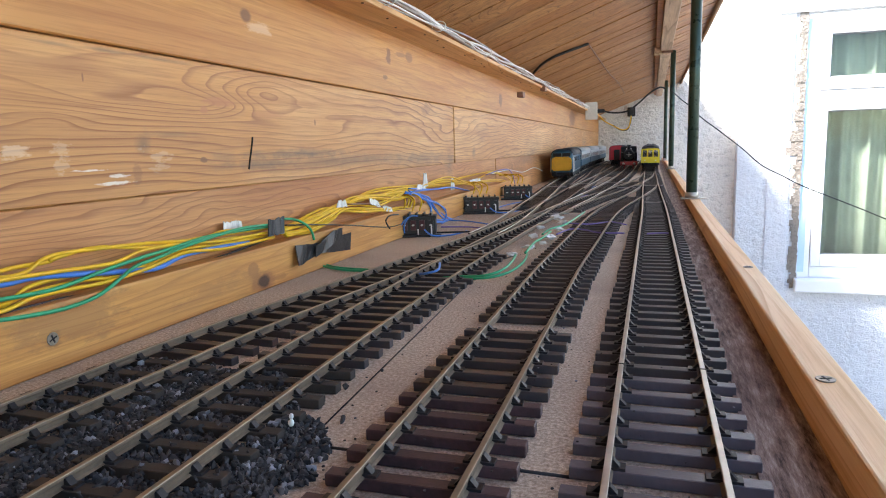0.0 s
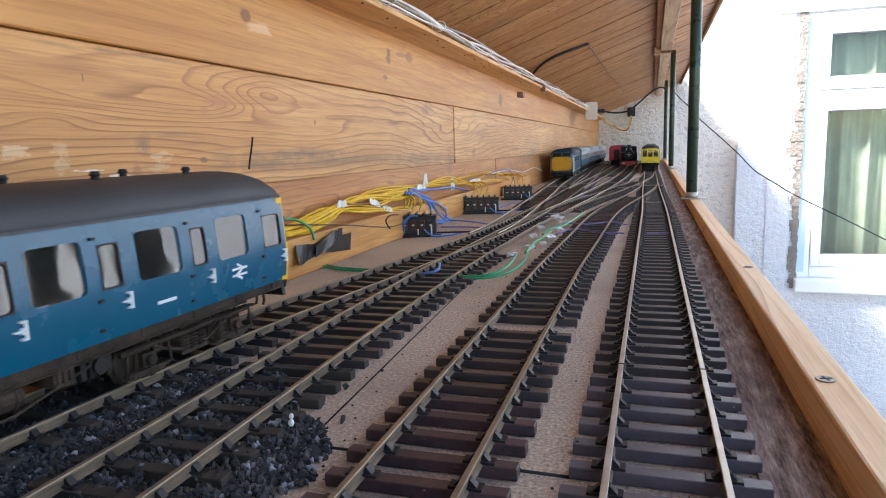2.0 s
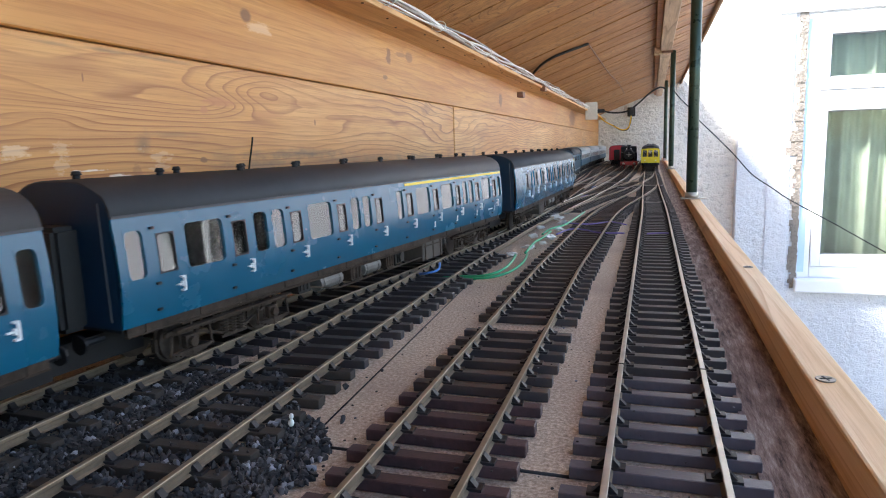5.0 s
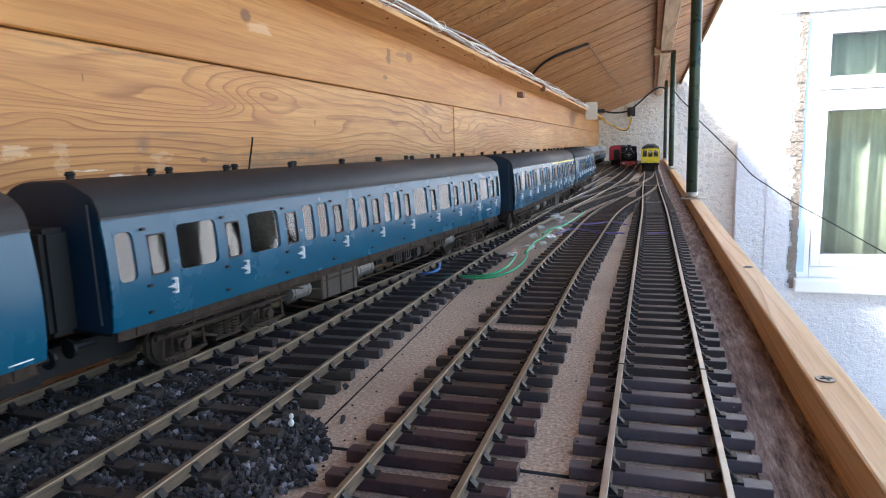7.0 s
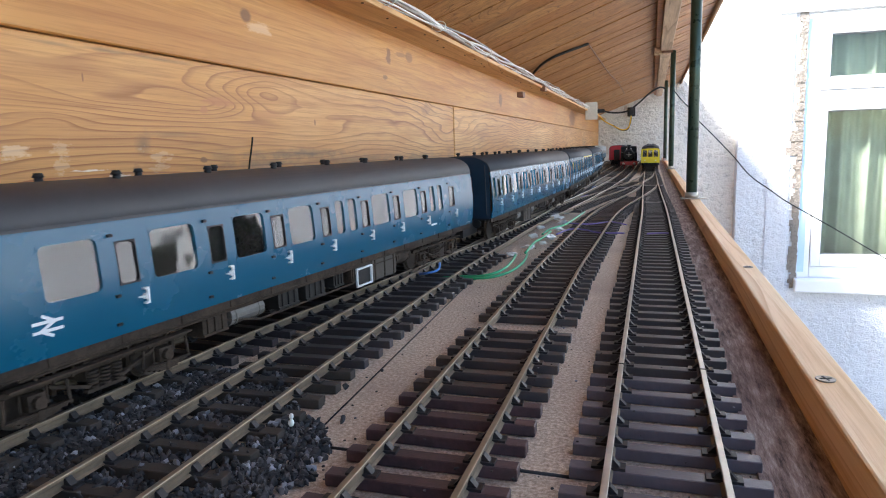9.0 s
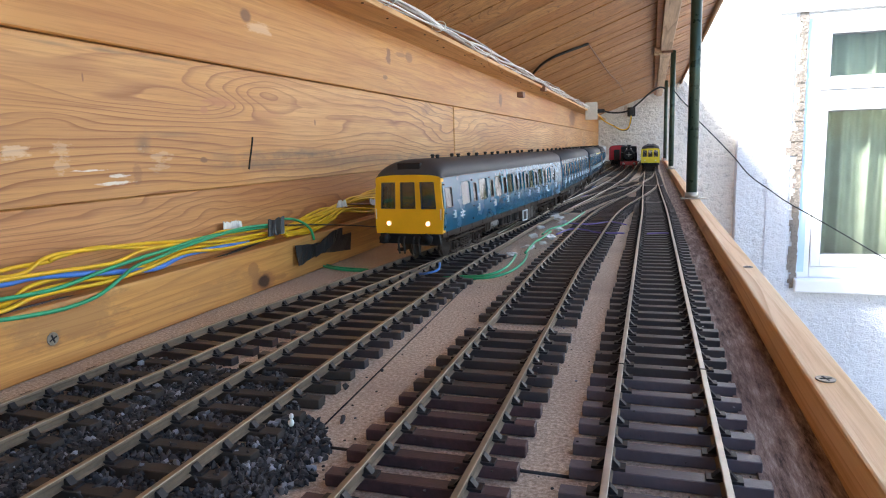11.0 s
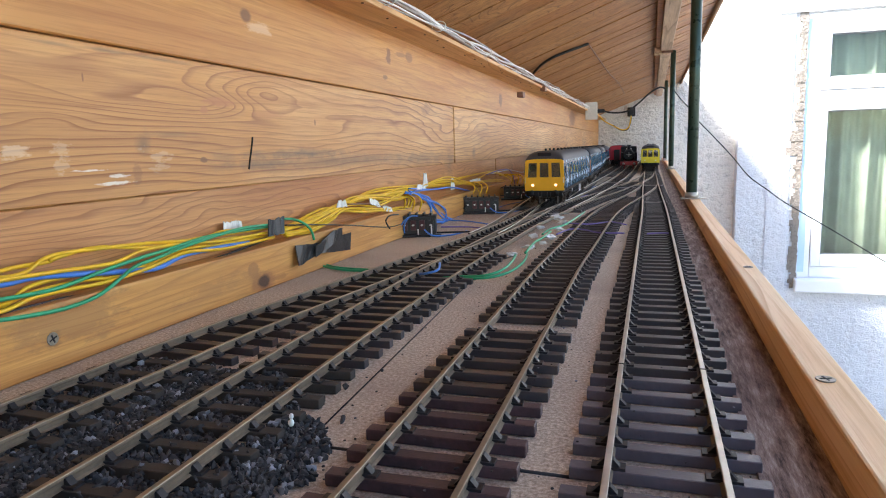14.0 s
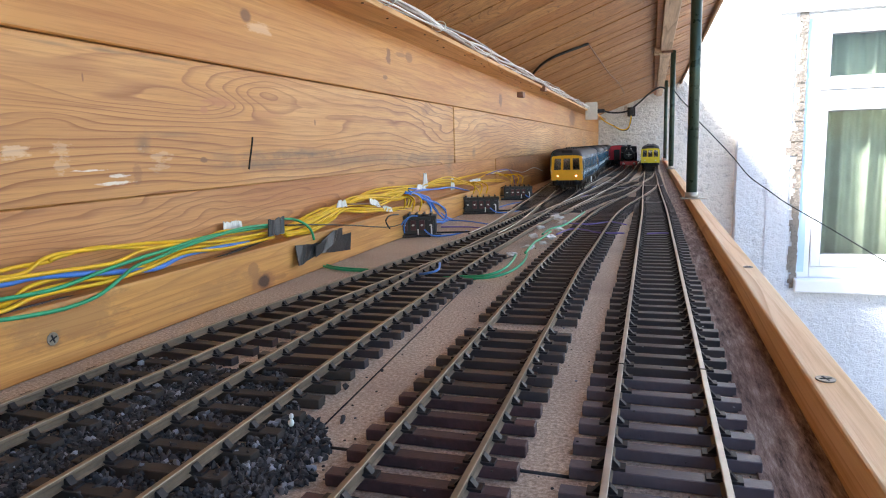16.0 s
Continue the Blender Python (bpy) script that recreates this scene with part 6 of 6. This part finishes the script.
    o = tube_curve("cable_tie", [(-0.2465 + 0.0085 * math.cos(a), y + 0.002 * math.sin(a), 0.2505 + 0.0062 * math.sin(a)) for a in [k * math.pi / 6 for k in range(13)]], 0.0007, FOAM)
    tagged(o, "white plastic tie round the roof wires", "cable tie", "cable ties")
for p in [(-0.2485, 1.3123, 0.2082), (-0.2485, 1.6009, 0.2411)]:
    bm = rbox(p[0] - 0.006, p[0] + 0.006, p[1] - 0.012, p[1] + 0.012, p[2] - 0.008, p[2] + 0.003, 0.001)
    thing("cable_clip", bm, RWIRE, "rust brown clip on the wall plate", "clip")
box_h = holder("junction_box", "translucent white plastic junction box on the wall", "junction box")
(bx, by, bz) = [(-0.2350, 2.7919, 0.2386)][0]
part("case", rbox(bx - 0.022, bx + 0.02, by - 0.03, by + 0.03, bz - 0.032, bz + 0.03, 0.006, 3), plain("clear_white_plastic", (0.72, 0.73, 0.72), 0.2, 0, 0.1, 60, 0.02), box_h, smooth=True)
part("lid", rbox(bx - 0.025, bx + 0.023, by - 0.034, by - 0.0302, bz - 0.036, bz + 0.034, 0.0015, 2), FOAM, box_h, "white lid")
part("plug", rbox(bx + 0.0202, bx + 0.05, by - 0.01, by + 0.01, bz - 0.008, bz + 0.006, 0.003), RUBBER, box_h, "black plug")
for pts, r, m_, lab in (
        ([(-0.2160, 2.9000, 0.2472), (-0.1578, 2.9000, 0.2329), (-0.1005, 2.9000, 0.2373), (-0.0556, 2.9000, 0.2675), (-0.0114, 2.9000, 0.3065), (0.0281, 2.9000, 0.3271), (0.0503, 2.9000, 0.3191)], 0.0035, KWIRE, "black cable sagging under the roof"),
        ([(-0.2586, 3.4000, 0.2499), (-0.2255, 3.4000, 0.2154), (-0.1844, 3.4000, 0.1917), (-0.1436, 3.4000, 0.1709), (-0.1115, 3.4000, 0.1806), (-0.0988, 3.4000, 0.2375)], 0.003, YWIRE, "yellow taped cable hanging at the end wall"),
        ([(-0.2165, 3.9900, 0.2099), (-0.1749, 3.9900, 0.1825), (-0.1307, 3.9900, 0.1873), (-0.1129, 3.9900, 0.2603)], 0.004, KWIRE, "black cable hanging at the end wall")):
    tagged(tube_curve("cable", pts, r, m_), lab, "cable")


tagged(tube_curve("cable", [(-0.2792, 1.5915, 0.2657), (-0.2468, 1.5342, 0.2837), (-0.2161, 1.4998, 0.2950), (-0.1854, 1.5018, 0.3064), (-0.1564, 1.5172, 0.3171), (-0.1376, 1.5254, 0.3241)], 0.003, KWIRE), "black cable rising to the roof boards", "cable")
tagged(tube_curve("cable", [(-0.1386, 1.5367, 0.3257), (-0.1369, 1.8269, 0.3264), (-0.1340, 2.2155, 0.3274), (-0.1243, 2.6498, 0.3310), (-0.1245, 3.2026, 0.3309)], 0.0016, RWIRE), "thin brown cable tacked under the roof", "cable")
q = [(-0.1154, 3.9600, 0.2814)][0]
s_h = holder("wall_socket", "small black socket on the end wall", "socket")
part("plate", rbox(q[0] - 0.022, q[0] + 0.022, 3.985, 4.0015, q[2] - 0.026, q[2] + 0.026, 0.003), RUBBER, s_h)
part("face", rbox(q[0] - 0.014, q[0] + 0.014, 3.978, 3.9848, q[2] - 0.016, q[2] + 0.016, 0.002), SWITCH_BODY, s_h)

# ---------------------------------------------------------------- house window
UPVC = plain("white_window_frame", (0.84, 0.86, 0.88), 0.3, 0, 0.04, 8, 0.0)
FILM = plain("pale_blue_protective_film", (0.50, 0.68, 0.90), 0.35, 0, 0.08, 10, 0.02)
CURTAIN_M = plain("pale_green_net_curtain", (0.44, 0.48, 0.36), 0.9, 0, 0.15, 14, 0.1)
fy0, fy1 = WY + 0.012, WY + 0.075


def house_window(name, label, X0, X1, mullions=()):
    win = holder(name, label, "window", kind="structure")

    def bar(part_name, x0, x1, z0, z1, ya=fy0, yb=fy1, mat_=UPVC, text="", r=0.004):
        return part(part_name, rbox(x0, x1, ya, yb, z0, z1, r), mat_, win, text)

    bar("frame", X0, X0 + 0.06, WZ0, WZ1)
    bar("frame", X1 - 0.06, X1, WZ0, WZ1)
    bar("frame", X0 + 0.061, X1 - 0.061, WZ0, WZ0 + 0.06)
    bar("frame", X0 + 0.061, X1 - 0.061, WZ1 - 0.06, WZ1)
    edges = [X0 + 0.062, *[e for m in mullions for e in (m - 0.031, m + 0.031)], X1 - 0.062]
    for m in mullions:
        bar("mullion", m - 0.03, m + 0.03, WZ0 + 0.061, WZ1 - 0.061)
    for x0, x1 in zip(edges[::2], edges[1::2]):
        bar("transom", x0, x1, 0.289, 0.345)
        for z0, z1 in ((WZ0 + 0.062, 0.287), (0.347, WZ1 - 0.062)):
            w_ = 0.047
            for a in ((x0, x0 + w_, z0, z1), (x1 - w_, x1, z0, z1), (x0 + w_ + 0.0005, x1 - w_ - 0.0005, z0, z0 + w_ + 0.016), (x0 + w_ + 0.0005, x1 - w_ - 0.0005, z1 - w_, z1)):
                bar("sash", *a, WY + 0.004, WY + 0.06)
            # dark glazing gasket round the pane
            g0, g1, h0, h1 = x0 + w_, x1 - w_, z0 + w_ + 0.016, z1 - w_
            for a in ((g0, g0 + 0.006, h0, h1), (g1 - 0.006, g1, h0, h1), (g0 + 0.0061, g1 - 0.0061, h0, h0 + 0.006), (g0 + 0.0061, g1 - 0.0061, h1 - 0.006, h1)):
                bar("gasket", *a, WY + 0.022, WY + 0.029, GASKET, "thin grey gasket", 0)
            p_ = part("pane", rbox(x0 + w_, x1 - w_, WY + 0.03, WY + 0.034, z0 + w_, z1 - w_, 0), PANE, win)
            p_.visible_shadow = False
    bar("sill", X0 - 0.016, X1 + 0.02, WZ0 - 0.072, WZ0 - 0.002, WY - 0.06, WY + 0.08, r=0.008)
    bar("protective_film", X0 + 0.002, X0 + 0.034, WZ0 + 0.03, WZ1 - 0.03, WY + 0.0085, WY + 0.0118, FILM, "pale blue protective film", 0.0005)


GASKET = plain("grey_gasket", (0.22, 0.23, 0.24), 0.6, 0, 0.1, 60, 0)
house_window("window_1", "white plastic house window with pale curtains behind the glass", WX0, WX1)
house_window("window_2", "unseen white house window added for dark reflections in the coach panes", W2X0, W2X1, (4.32,))
# window head drip and a render bead over it
bm = rbox(0.62, 2.9, WY - 0.02, WY - 0.0005, WZ1 + 0.004, WZ1 + 0.022, 0.004)
thing("trim_window_head", bm, UPVC, "thin white moulding above the window", "moulding", kind="structure")


def curtain(x0, x1, z0, z1, y, seed):
    bm = bmesh.new()
    n_ = 120
    rr = random.Random(seed)
    ph = [rr.uniform(0, 6) for _ in range(3)]
    rows = []
    for j, z in enumerate((z0, (z0 + z1) / 2, z1)):
        row = []
        for i in range(n_ + 1):
            x = x0 + (x1 - x0) * i / n_
            d = 0.018 * math.sin(x * 50 + ph[0] + j * 0.2) + 0.011 * math.sin(x * 96 + ph[1]) + 0.012 * math.sin(x * 22 + ph[2])
            row.append(bm.verts.new((x, y + d, z)))
        rows.append(row)
    for a, b in zip(rows, rows[1:]):
        for i in range(n_):
            bm.faces.new((a[i], a[i + 1], b[i + 1], b[i]))
    r_ = bmesh.ops.extrude_face_region(bm, geom=list(bm.faces))
    bmesh.ops.translate(bm, vec=(0, 0.003, 0), verts=[v for v in r_["geom"] if isinstance(v, bmesh.types.BMVert)])
    return thing("curtain", bm, CURTAIN_M, "pale green pleated net curtain behind the window", "curtain", "curtains of the house window", smooth=True)


curtain(WX0 - 0.03, WX1 - 0.04, WZ0 - 0.05, WZ1 + 0.1, WY + 0.17, 2)
# room behind the curtain
ROOMWALL = plain("cream_room_plaster", (0.42, 0.38, 0.30), 0.8, 0, 0.1, 6, 0.02)
bm = bmesh.new()
box(bm, WX0 - 0.2, W2X1 + 0.2, WY + 1.6, WY + 1.7, -1.2, 1.4)
box(bm, WX0 - 0.2, W2X1 + 0.2, WY + 0.285, WY + 1.6, -1.2, -1.1)
box(bm, WX0 - 0.2, W2X1 + 0.2, WY + 0.285, WY + 1.6, 1.3, 1.4)
box(bm, WX1 + 0.2, WX1 + 0.3, WY + 0.285, WY + 1.6, -1.1, 1.3)
box(bm, W2X1 + 0.2, W2X1 + 0.3, WY + 0.285, WY + 1.7, -1.2, 1.4)
box(bm, WX0 - 0.3, WX0 - 0.2, WY + 0.62, WY + 1.7, -1.2, 1.4)
thing("wall_room", bm, ROOMWALL, "plain cream room behind the window", "room wall", kind="structure")

# broken render edge beside the window and shallow steps in the wall face
ROUGH_EDGE = pebble("broken_render_edge", (0.33, 0.29, 0.25), 90, 0.02, 0.8)
bm = bmesh.new()
rr = random.Random(77)
z = WZ0 - 0.06
while z < WZ1 + 0.01:
    hgt = rr.uniform(0.012, 0.034)
    w_ = rr.uniform(0.020, 0.046) + (0.04 if 0.0 < z < 0.12 else 0)
    vs, _ = box(bm, WX0 - 0.005 - w_, WX0 - 0.003 + rr.uniform(-0.004, 0.001), WY - rr.uniform(0.003, 0.010), WY - 0.0005, z, z + hgt)
    for v in vs:
        v.co += Vector((rr.uniform(-1, 1), rr.uniform(-0.3, 0), rr.uniform(-1, 1))) * 0.003
    z += hgt * 0.93
thing("trim_render_edge", bm, ROUGH_EDGE, "broken crumbly render edge beside the window", "render edge", kind="structure")
bm = rbox(0.592, 0.70, WY - 0.007, WY - 0.0005, GROUND, 4.9, 0.002)
thing("trim_render_band", bm, WHITEWASH, "slightly raised band of white roughcast", "render band", kind="structure")

# ---------------------------------------------------------------- trains waiting at the far end
CREAM = plain("pale_grey_paint", (0.40, 0.43, 0.43), 0.45, 0, 0.1, 60, 0.03)
CRIMSON = plain("crimson_paint", (0.56, 0.025, 0.045), 0.4, 0, 0.12, 60, 0.03)
LOCO_BLUE = plain("faded_loco_blue", (0.035, 0.105, 0.165), 0.4, 0, 0.15, 50, 0.04)


def on_track(ob, f, y, half):
    a, b = Vector((f(y - half), y - half, RT)), Vector((f(y + half), y + half, RT))
    m = (a + b) / 2
    ob.matrix_basis = pose(m.x, m.y, RT, 0, 0, math.degrees(math.atan2(-(b.x - a.x), b.y - a.y)))


def coach(f, y, lower, upper, label):
    c = holder("passenger_coach", label, "model coach", "waiting coaches")
    wins = []
    at = -LB / 2 + 0.02
    while at < LB / 2 - 0.04:
        wins.append((at, at + 0.027, 0.049, 0.063))
        at += 0.0375
    for s in (-1, 1):
        w = part("side_wall", sidewall([], -LB / 2, LB / 2, s, HALF, ZB, 0.0466), lower, c)
        u = part("window_band", sidewall(wins, -LB / 2, LB / 2, s, HALF, 0.0468, ZG), upper, c, "pale painted window band")
        for a, b, z0, z1 in wins:
            quick_box("window_pane", u, GLAZE, s * (HALF - 0.0009), s * (HALF - 0.0005), a, b, z0, z1)
    part("roof", roof_shell(-LB / 2, LB / 2), CREAM if upper is CREAM else ROOF, c, smooth=True)
    inner_end(c, LB / 2, 1, lower)
    inner_end(c, -LB / 2, -1, lower)
    quick_box("floor", c, INSIDE, -0.031, 0.031, -LB / 2 + 0.002, LB / 2 - 0.002, 0.0272, 0.0285)
    underframe(c, 31)
    for yy in (-0.163, 0.163):
        bogie(c, yy, BLACK)
    on_track(c, f, y, 0.163)
    return c


for k in range(3):
    coach(T5, 2.22 + LB / 2 + k * (LB + 0.012), LOCO_BLUE, CREAM, "blue and pale grey coach waiting behind the diesel")
coach(T7, 2.93 + LB / 2, CRIMSON, CRIMSON, "crimson coach waiting at the end of the siding")


def diesel(f, yfront, length=0.345):
    d = holder("diesel_locomotive", "blue diesel locomotive with a yellow nose", "model locomotive")
    half = 0.031
    bm = bmesh.new()
    sec = [(half, 0.020), (half, 0.066), *[(x, z) for x, z in roof_section(14, 0.066, 0.086, half)][1:-1], (-half, 0.066), (-half, 0.020)]
    rows = []
    for yy, k, dz in ((0.0, 0.90, -0.016), (0.004, 0.97, -0.012), (0.012, 1.0, -0.006), (0.03, 1.0, 0.0), (length - 0.03, 1.0, 0.0), (length - 0.004, 0.97, -0.010), (length, 0.9, -0.014)):
        rows.append([bm.verts.new((x * k, yy, z + (dz if z > 0.067 else 0) * ((z - 0.066) / 0.02 if z > 0.067 else 0))) for x, z in sec])
    k = len(sec)
    for a, b in zip(rows, rows[1:]):
        for j in range(k):
            bm.faces.new((a[j], a[(j + 1) % k], b[(j + 1) % k], b[j]))
    bm.faces.new(rows[0]); bm.faces.new(rows[-1])
    part("body", bm, LOCO_BLUE, d, "faded blue body", True)
    hood = roof_shell(0.010, length - 0.012)
    for v in hood.verts:
        k_ = 1.0 - 0.55 * max(0.0, 1 - (v.co.y - 0.010) / 0.02) ** 2 * (1 if v.co.y < 0.05 else 0)
        v.co.x *= half / HALF
        v.co.z = 0.0672 + (v.co.z - ZG + 0.0006) * 1.31 * (0.92 if v.co.y < 0.05 else 1.0)
    part("roof", hood, ROOF, d, "dark grey roof", True)
    bm = bmesh.new()
    pts = [(x * 0.9, z) for x, z in sec if z < 0.067]
    pts = [(0.0275, 0.0255), (0.0278, 0.058), (0.024, 0.064), (-0.024, 0.064), (-0.0278, 0.058), (-0.0275, 0.0255)]
    f0 = bm.faces.new([bm.verts.new((x, -0.003, z)) for x, z in pts])
    r_ = bmesh.ops.extrude_face_region(bm, geom=[f0])
    bmesh.ops.translate(bm, vec=(0, 0.003, 0), verts=[v for v in r_["geom"] if isinstance(v, bmesh.types.BMVert)])
    bmesh.ops.bevel(bm, geom=list(bm.edges), offset=0.004, segments=3, affect="EDGES")
    nose = part("nose", bm, plain("dull_yellow_paint", (0.62, 0.33, 0.012), 0.45, 0, 0.15, 60, 0.05), d, "dull yellow nose panel")
    for x in (-0.013, 0.013):
        quick_box("cab_window", nose, BLACK, x - 0.0112, x + 0.0112, -0.0035, -0.0012, 0.0648, 0.0742)
    for s in (-1, 1):
        for yy in (0.06, 0.09, 0.135, 0.18, 0.225, 0.30):
            quick_box("side_grille", d, BLACK, s * (half - 0.0004), s * (half + 0.0006), yy, yy + 0.018, 0.05, 0.062)
        quick_box("skirt", d, BLACK, s * 0.022, s * 0.029, 0.02, length - 0.02, 0.010, 0.0195)
        quick_box("door_pillar", d, FOAM, s * (half + 0.0002), s * (half + 0.0012), 0.006, 0.010, 0.022, 0.062, "white cab door pillar")
        quick_box("handrail", d, FOAM, s * (half + 0.0002), s * (half + 0.0014), 0.046, 0.0485, 0.024, 0.058)
        quick_box("cab_side_window", d, BLACK, s * (half - 0.0004), s * (half + 0.0008), 0.016, 0.034, 0.050, 0.0635)
        quick_box("waist_line", d, FOAM, s * (half + 0.0001), s * (half + 0.0006), 0.015, length - 0.02, 0.0235, 0.0245)
        bm = bmesh.new()
        cyl(bm, (s * 0.019, 0.0, 0.018), (s * 0.019, -0.011, 0.018), 0.0045, 12)
        part("buffer", bm, BLACK, d, smooth=True)
    quick_box("buffer_beam", d, BLACK, -0.028, 0.028, -0.002, 0.003, 0.011, 0.0208)
    for yy in (0.075, length - 0.075):
        bogie(d, yy, BLACK, 0.062)
    a, b = Vector((f(yfront + 0.05), yfront + 0.05, RT)), Vector((f(yfront + length - 0.05), yfront + length - 0.05, RT))
    ang = math.atan2(-(b.x - a.x), b.y - a.y)
    d.matrix_basis = pose(a.x - 0.05 * (b.x - a.x) / (b.y - a.y), yfront, RT, 0, 0, math.degrees(ang))


diesel(T5, 1.86)


def steam_engine(f, yfront):
    d = holder("steam_locomotive", "black tank engine with a red buffer beam", "model locomotive")
    bm = bmesh.new(); cyl(bm, (0, 0.012, 0.054), (0, 0.19, 0.054), 0.0195, 24)
    part("boiler", bm, BLACK, d, "black boiler", True)
    bm = bmesh.new(); cyl(bm, (0, 0.006, 0.054), (0, 0.0119, 0.054), 0.0165, 24, 0.019)
    door = part("smokebox_door", bm, BLACK, d)
    bm = bmesh.new(); cyl(bm, (-0.009, 0.005, 0.054), (0.009, 0.005, 0.054), 0.0009, 6); cyl(bm, (0, 0.005, 0.046), (0, 0.005, 0.062), 0.0009, 6)
    part("door_handle", bm, STEEL, door)
    bm = bmesh.new(); cyl(bm, (0, 0.035, 0.072), (0, 0.035, 0.088), 0.007, 16, 0.0065); cyl(bm, (0, 0.035, 0.087), (0, 0.035, 0.090), 0.0085, 16)
    part("chimney", bm, BLACK, d, smooth=True)
    bm = bmesh.new(); bmesh.ops.create_uvsphere(bm, u_segments=16, v_segments=10, radius=0.0095, matrix=Matrix.Translation((0, 0.10, 0.074)))
    part("dome", bm, STEEL, d, "polished dome", True)
    for s in (-1, 1):
        quick_box("side_tank", d, BLACK, s * 0.0205, s * 0.030, 0.05, 0.2, 0.03, 0.062, "", 0.001)
        bm = bmesh.new(); cyl(bm, (s * 0.019, 0, 0.0225), (s * 0.019, -0.012, 0.0225), 0.005, 12)
        part("buffer", bm, STEEL, d, smooth=True)
        for yy in (0.05, 0.105, 0.16):
            bm = bmesh.new(); cyl(bm, (s * 0.0145, yy, 0.0165), (s * 0.0175, yy, 0.0165), 0.0165, 20)
            part("wheel", bm, REDPAINT, d, smooth=False)
    quick_box("running_plate", d, BLACK, -0.030, 0.030, 0.001, 0.26, 0.0275, 0.0298)
    quick_box("buffer_beam", d, REDPAINT, -0.030, 0.030, -0.002, 0.0009, 0.016, 0.030, "red buffer beam", 0.0004)
    quick_box("cab", d, BLACK, -0.030, 0.030, 0.2005, 0.245, 0.030, 0.084, "", 0.002)
    a = Vector((f(yfront), yfront, RT))
    d.matrix_basis = pose(a.x, a.y, RT, 0, 0, 2)


steam_engine(T6, 2.50)
PALE_DMU = plain("worn_green_blue", (0.10, 0.16, 0.2), 0.5, 0, 0.1, 50, 0.03)
far_car = dmu_car("cab", 19, "railcar with a bright yellow cab end at the far platform", PALE_DMU, -1, False, plain("lemon_yellow_paint", (0.80, 0.62, 0.02), 0.4, 0, 0.08, 60, 0.04))
far_car["group"] = "waiting railcars"
on_track(far_car, T4, 2.42 + LB / 2, 0.163)
far_coach = coach(T4, 2.42 + LB + 0.03 + LB / 2, CRIMSON, CRIMSON, "crimson coach coupled behind the waiting railcar")

# ---------------------------------------------------------------- slack wire in front of the house
PIVOT = Vector([(0.0608, 1.6000, 0.1990)][0])
HANG = [(0.0422, 1.6000, 0.2224), (0.0608, 1.6000, 0.1990), (0.0816, 1.6000, 0.1769), (0.0989, 1.6000, 0.1524), (0.1341, 1.6000, 0.1162), (0.1764, 1.6000, 0.0713), (0.2124, 1.6000, 0.0293), (0.2535, 1.6000, -0.0012), (0.2941, 1.6000, -0.0302), (0.3845, 1.6000, -0.0834), (0.4814, 1.6000, -0.1423), (0.5585, 1.6000, -0.1868)]
slack = tube_curve("slack_wire", [Vector(p) - PIVOT for p in HANG], 0.0013, KWIRE)
tagged(slack, "thin dark wire hanging slack before the house", "wire")
slack.location = PIVOT

# ---------------------------------------------------------------- movement
REAR = [(0.0, -2.202), (0.75, -1.994), (1.5, -1.784), (2.0, -1.645), (2.5, -1.505), (3.5, -1.2145), (4.0, -1.069), (5.0, -0.792), (6.0, -0.53), (6.5, -0.409), (7.0, -0.292), (7.5, -0.186), (8.0, -0.083),
        (9.0, 0.130), (9.2, 0.1745), (10.0, 0.335), (11.3, 0.572), (12.0, 0.705), (13.0, 0.88), (14.0, 1.045), (15.0, 1.20), (16.0, 1.345)]


def motions():
    """The blue train draws away along its track and slows down."""
    ts, ys = zip(*REAR)
    curve = np.polyfit(ts, ys, 8)
    for i, car in enumerate(cars):
        rows = []
        for k in range(33):
            t = k * 0.5
            yc = float(np.polyval(curve, t)) + LB / 2 + i * (LB + GAP)
            a, b = Vector((T1(yc - 0.163), yc - 0.163, RT)), Vector((T1(yc + 0.163), yc + 0.163, RT))
            m = (a + b) / 2
            rows.append((t, pose(m.x, m.y, RT, 0, 0, math.degrees(math.atan2(-(b.x - a.x), b.y - a.y)))))
        walk(car, rows)
    # the slack wire dips and sways on its pivot
    sway = [(0.0, -6.8), (0.3, -4.6), (0.6, -1.9), (1.2, -0.9), (2.0, -2.4), (3.0, -0.2), (4.2, 0.0), (6.3, 0.2), (8.0, 0.3), (9.2, 1.3), (11.3, 1.3), (13.0, 1.9), (16.0, 1.8)]
    walk(slack, [(t, pose(*PIVOT, 0, a, 0)) for t, a in sway])


motions()
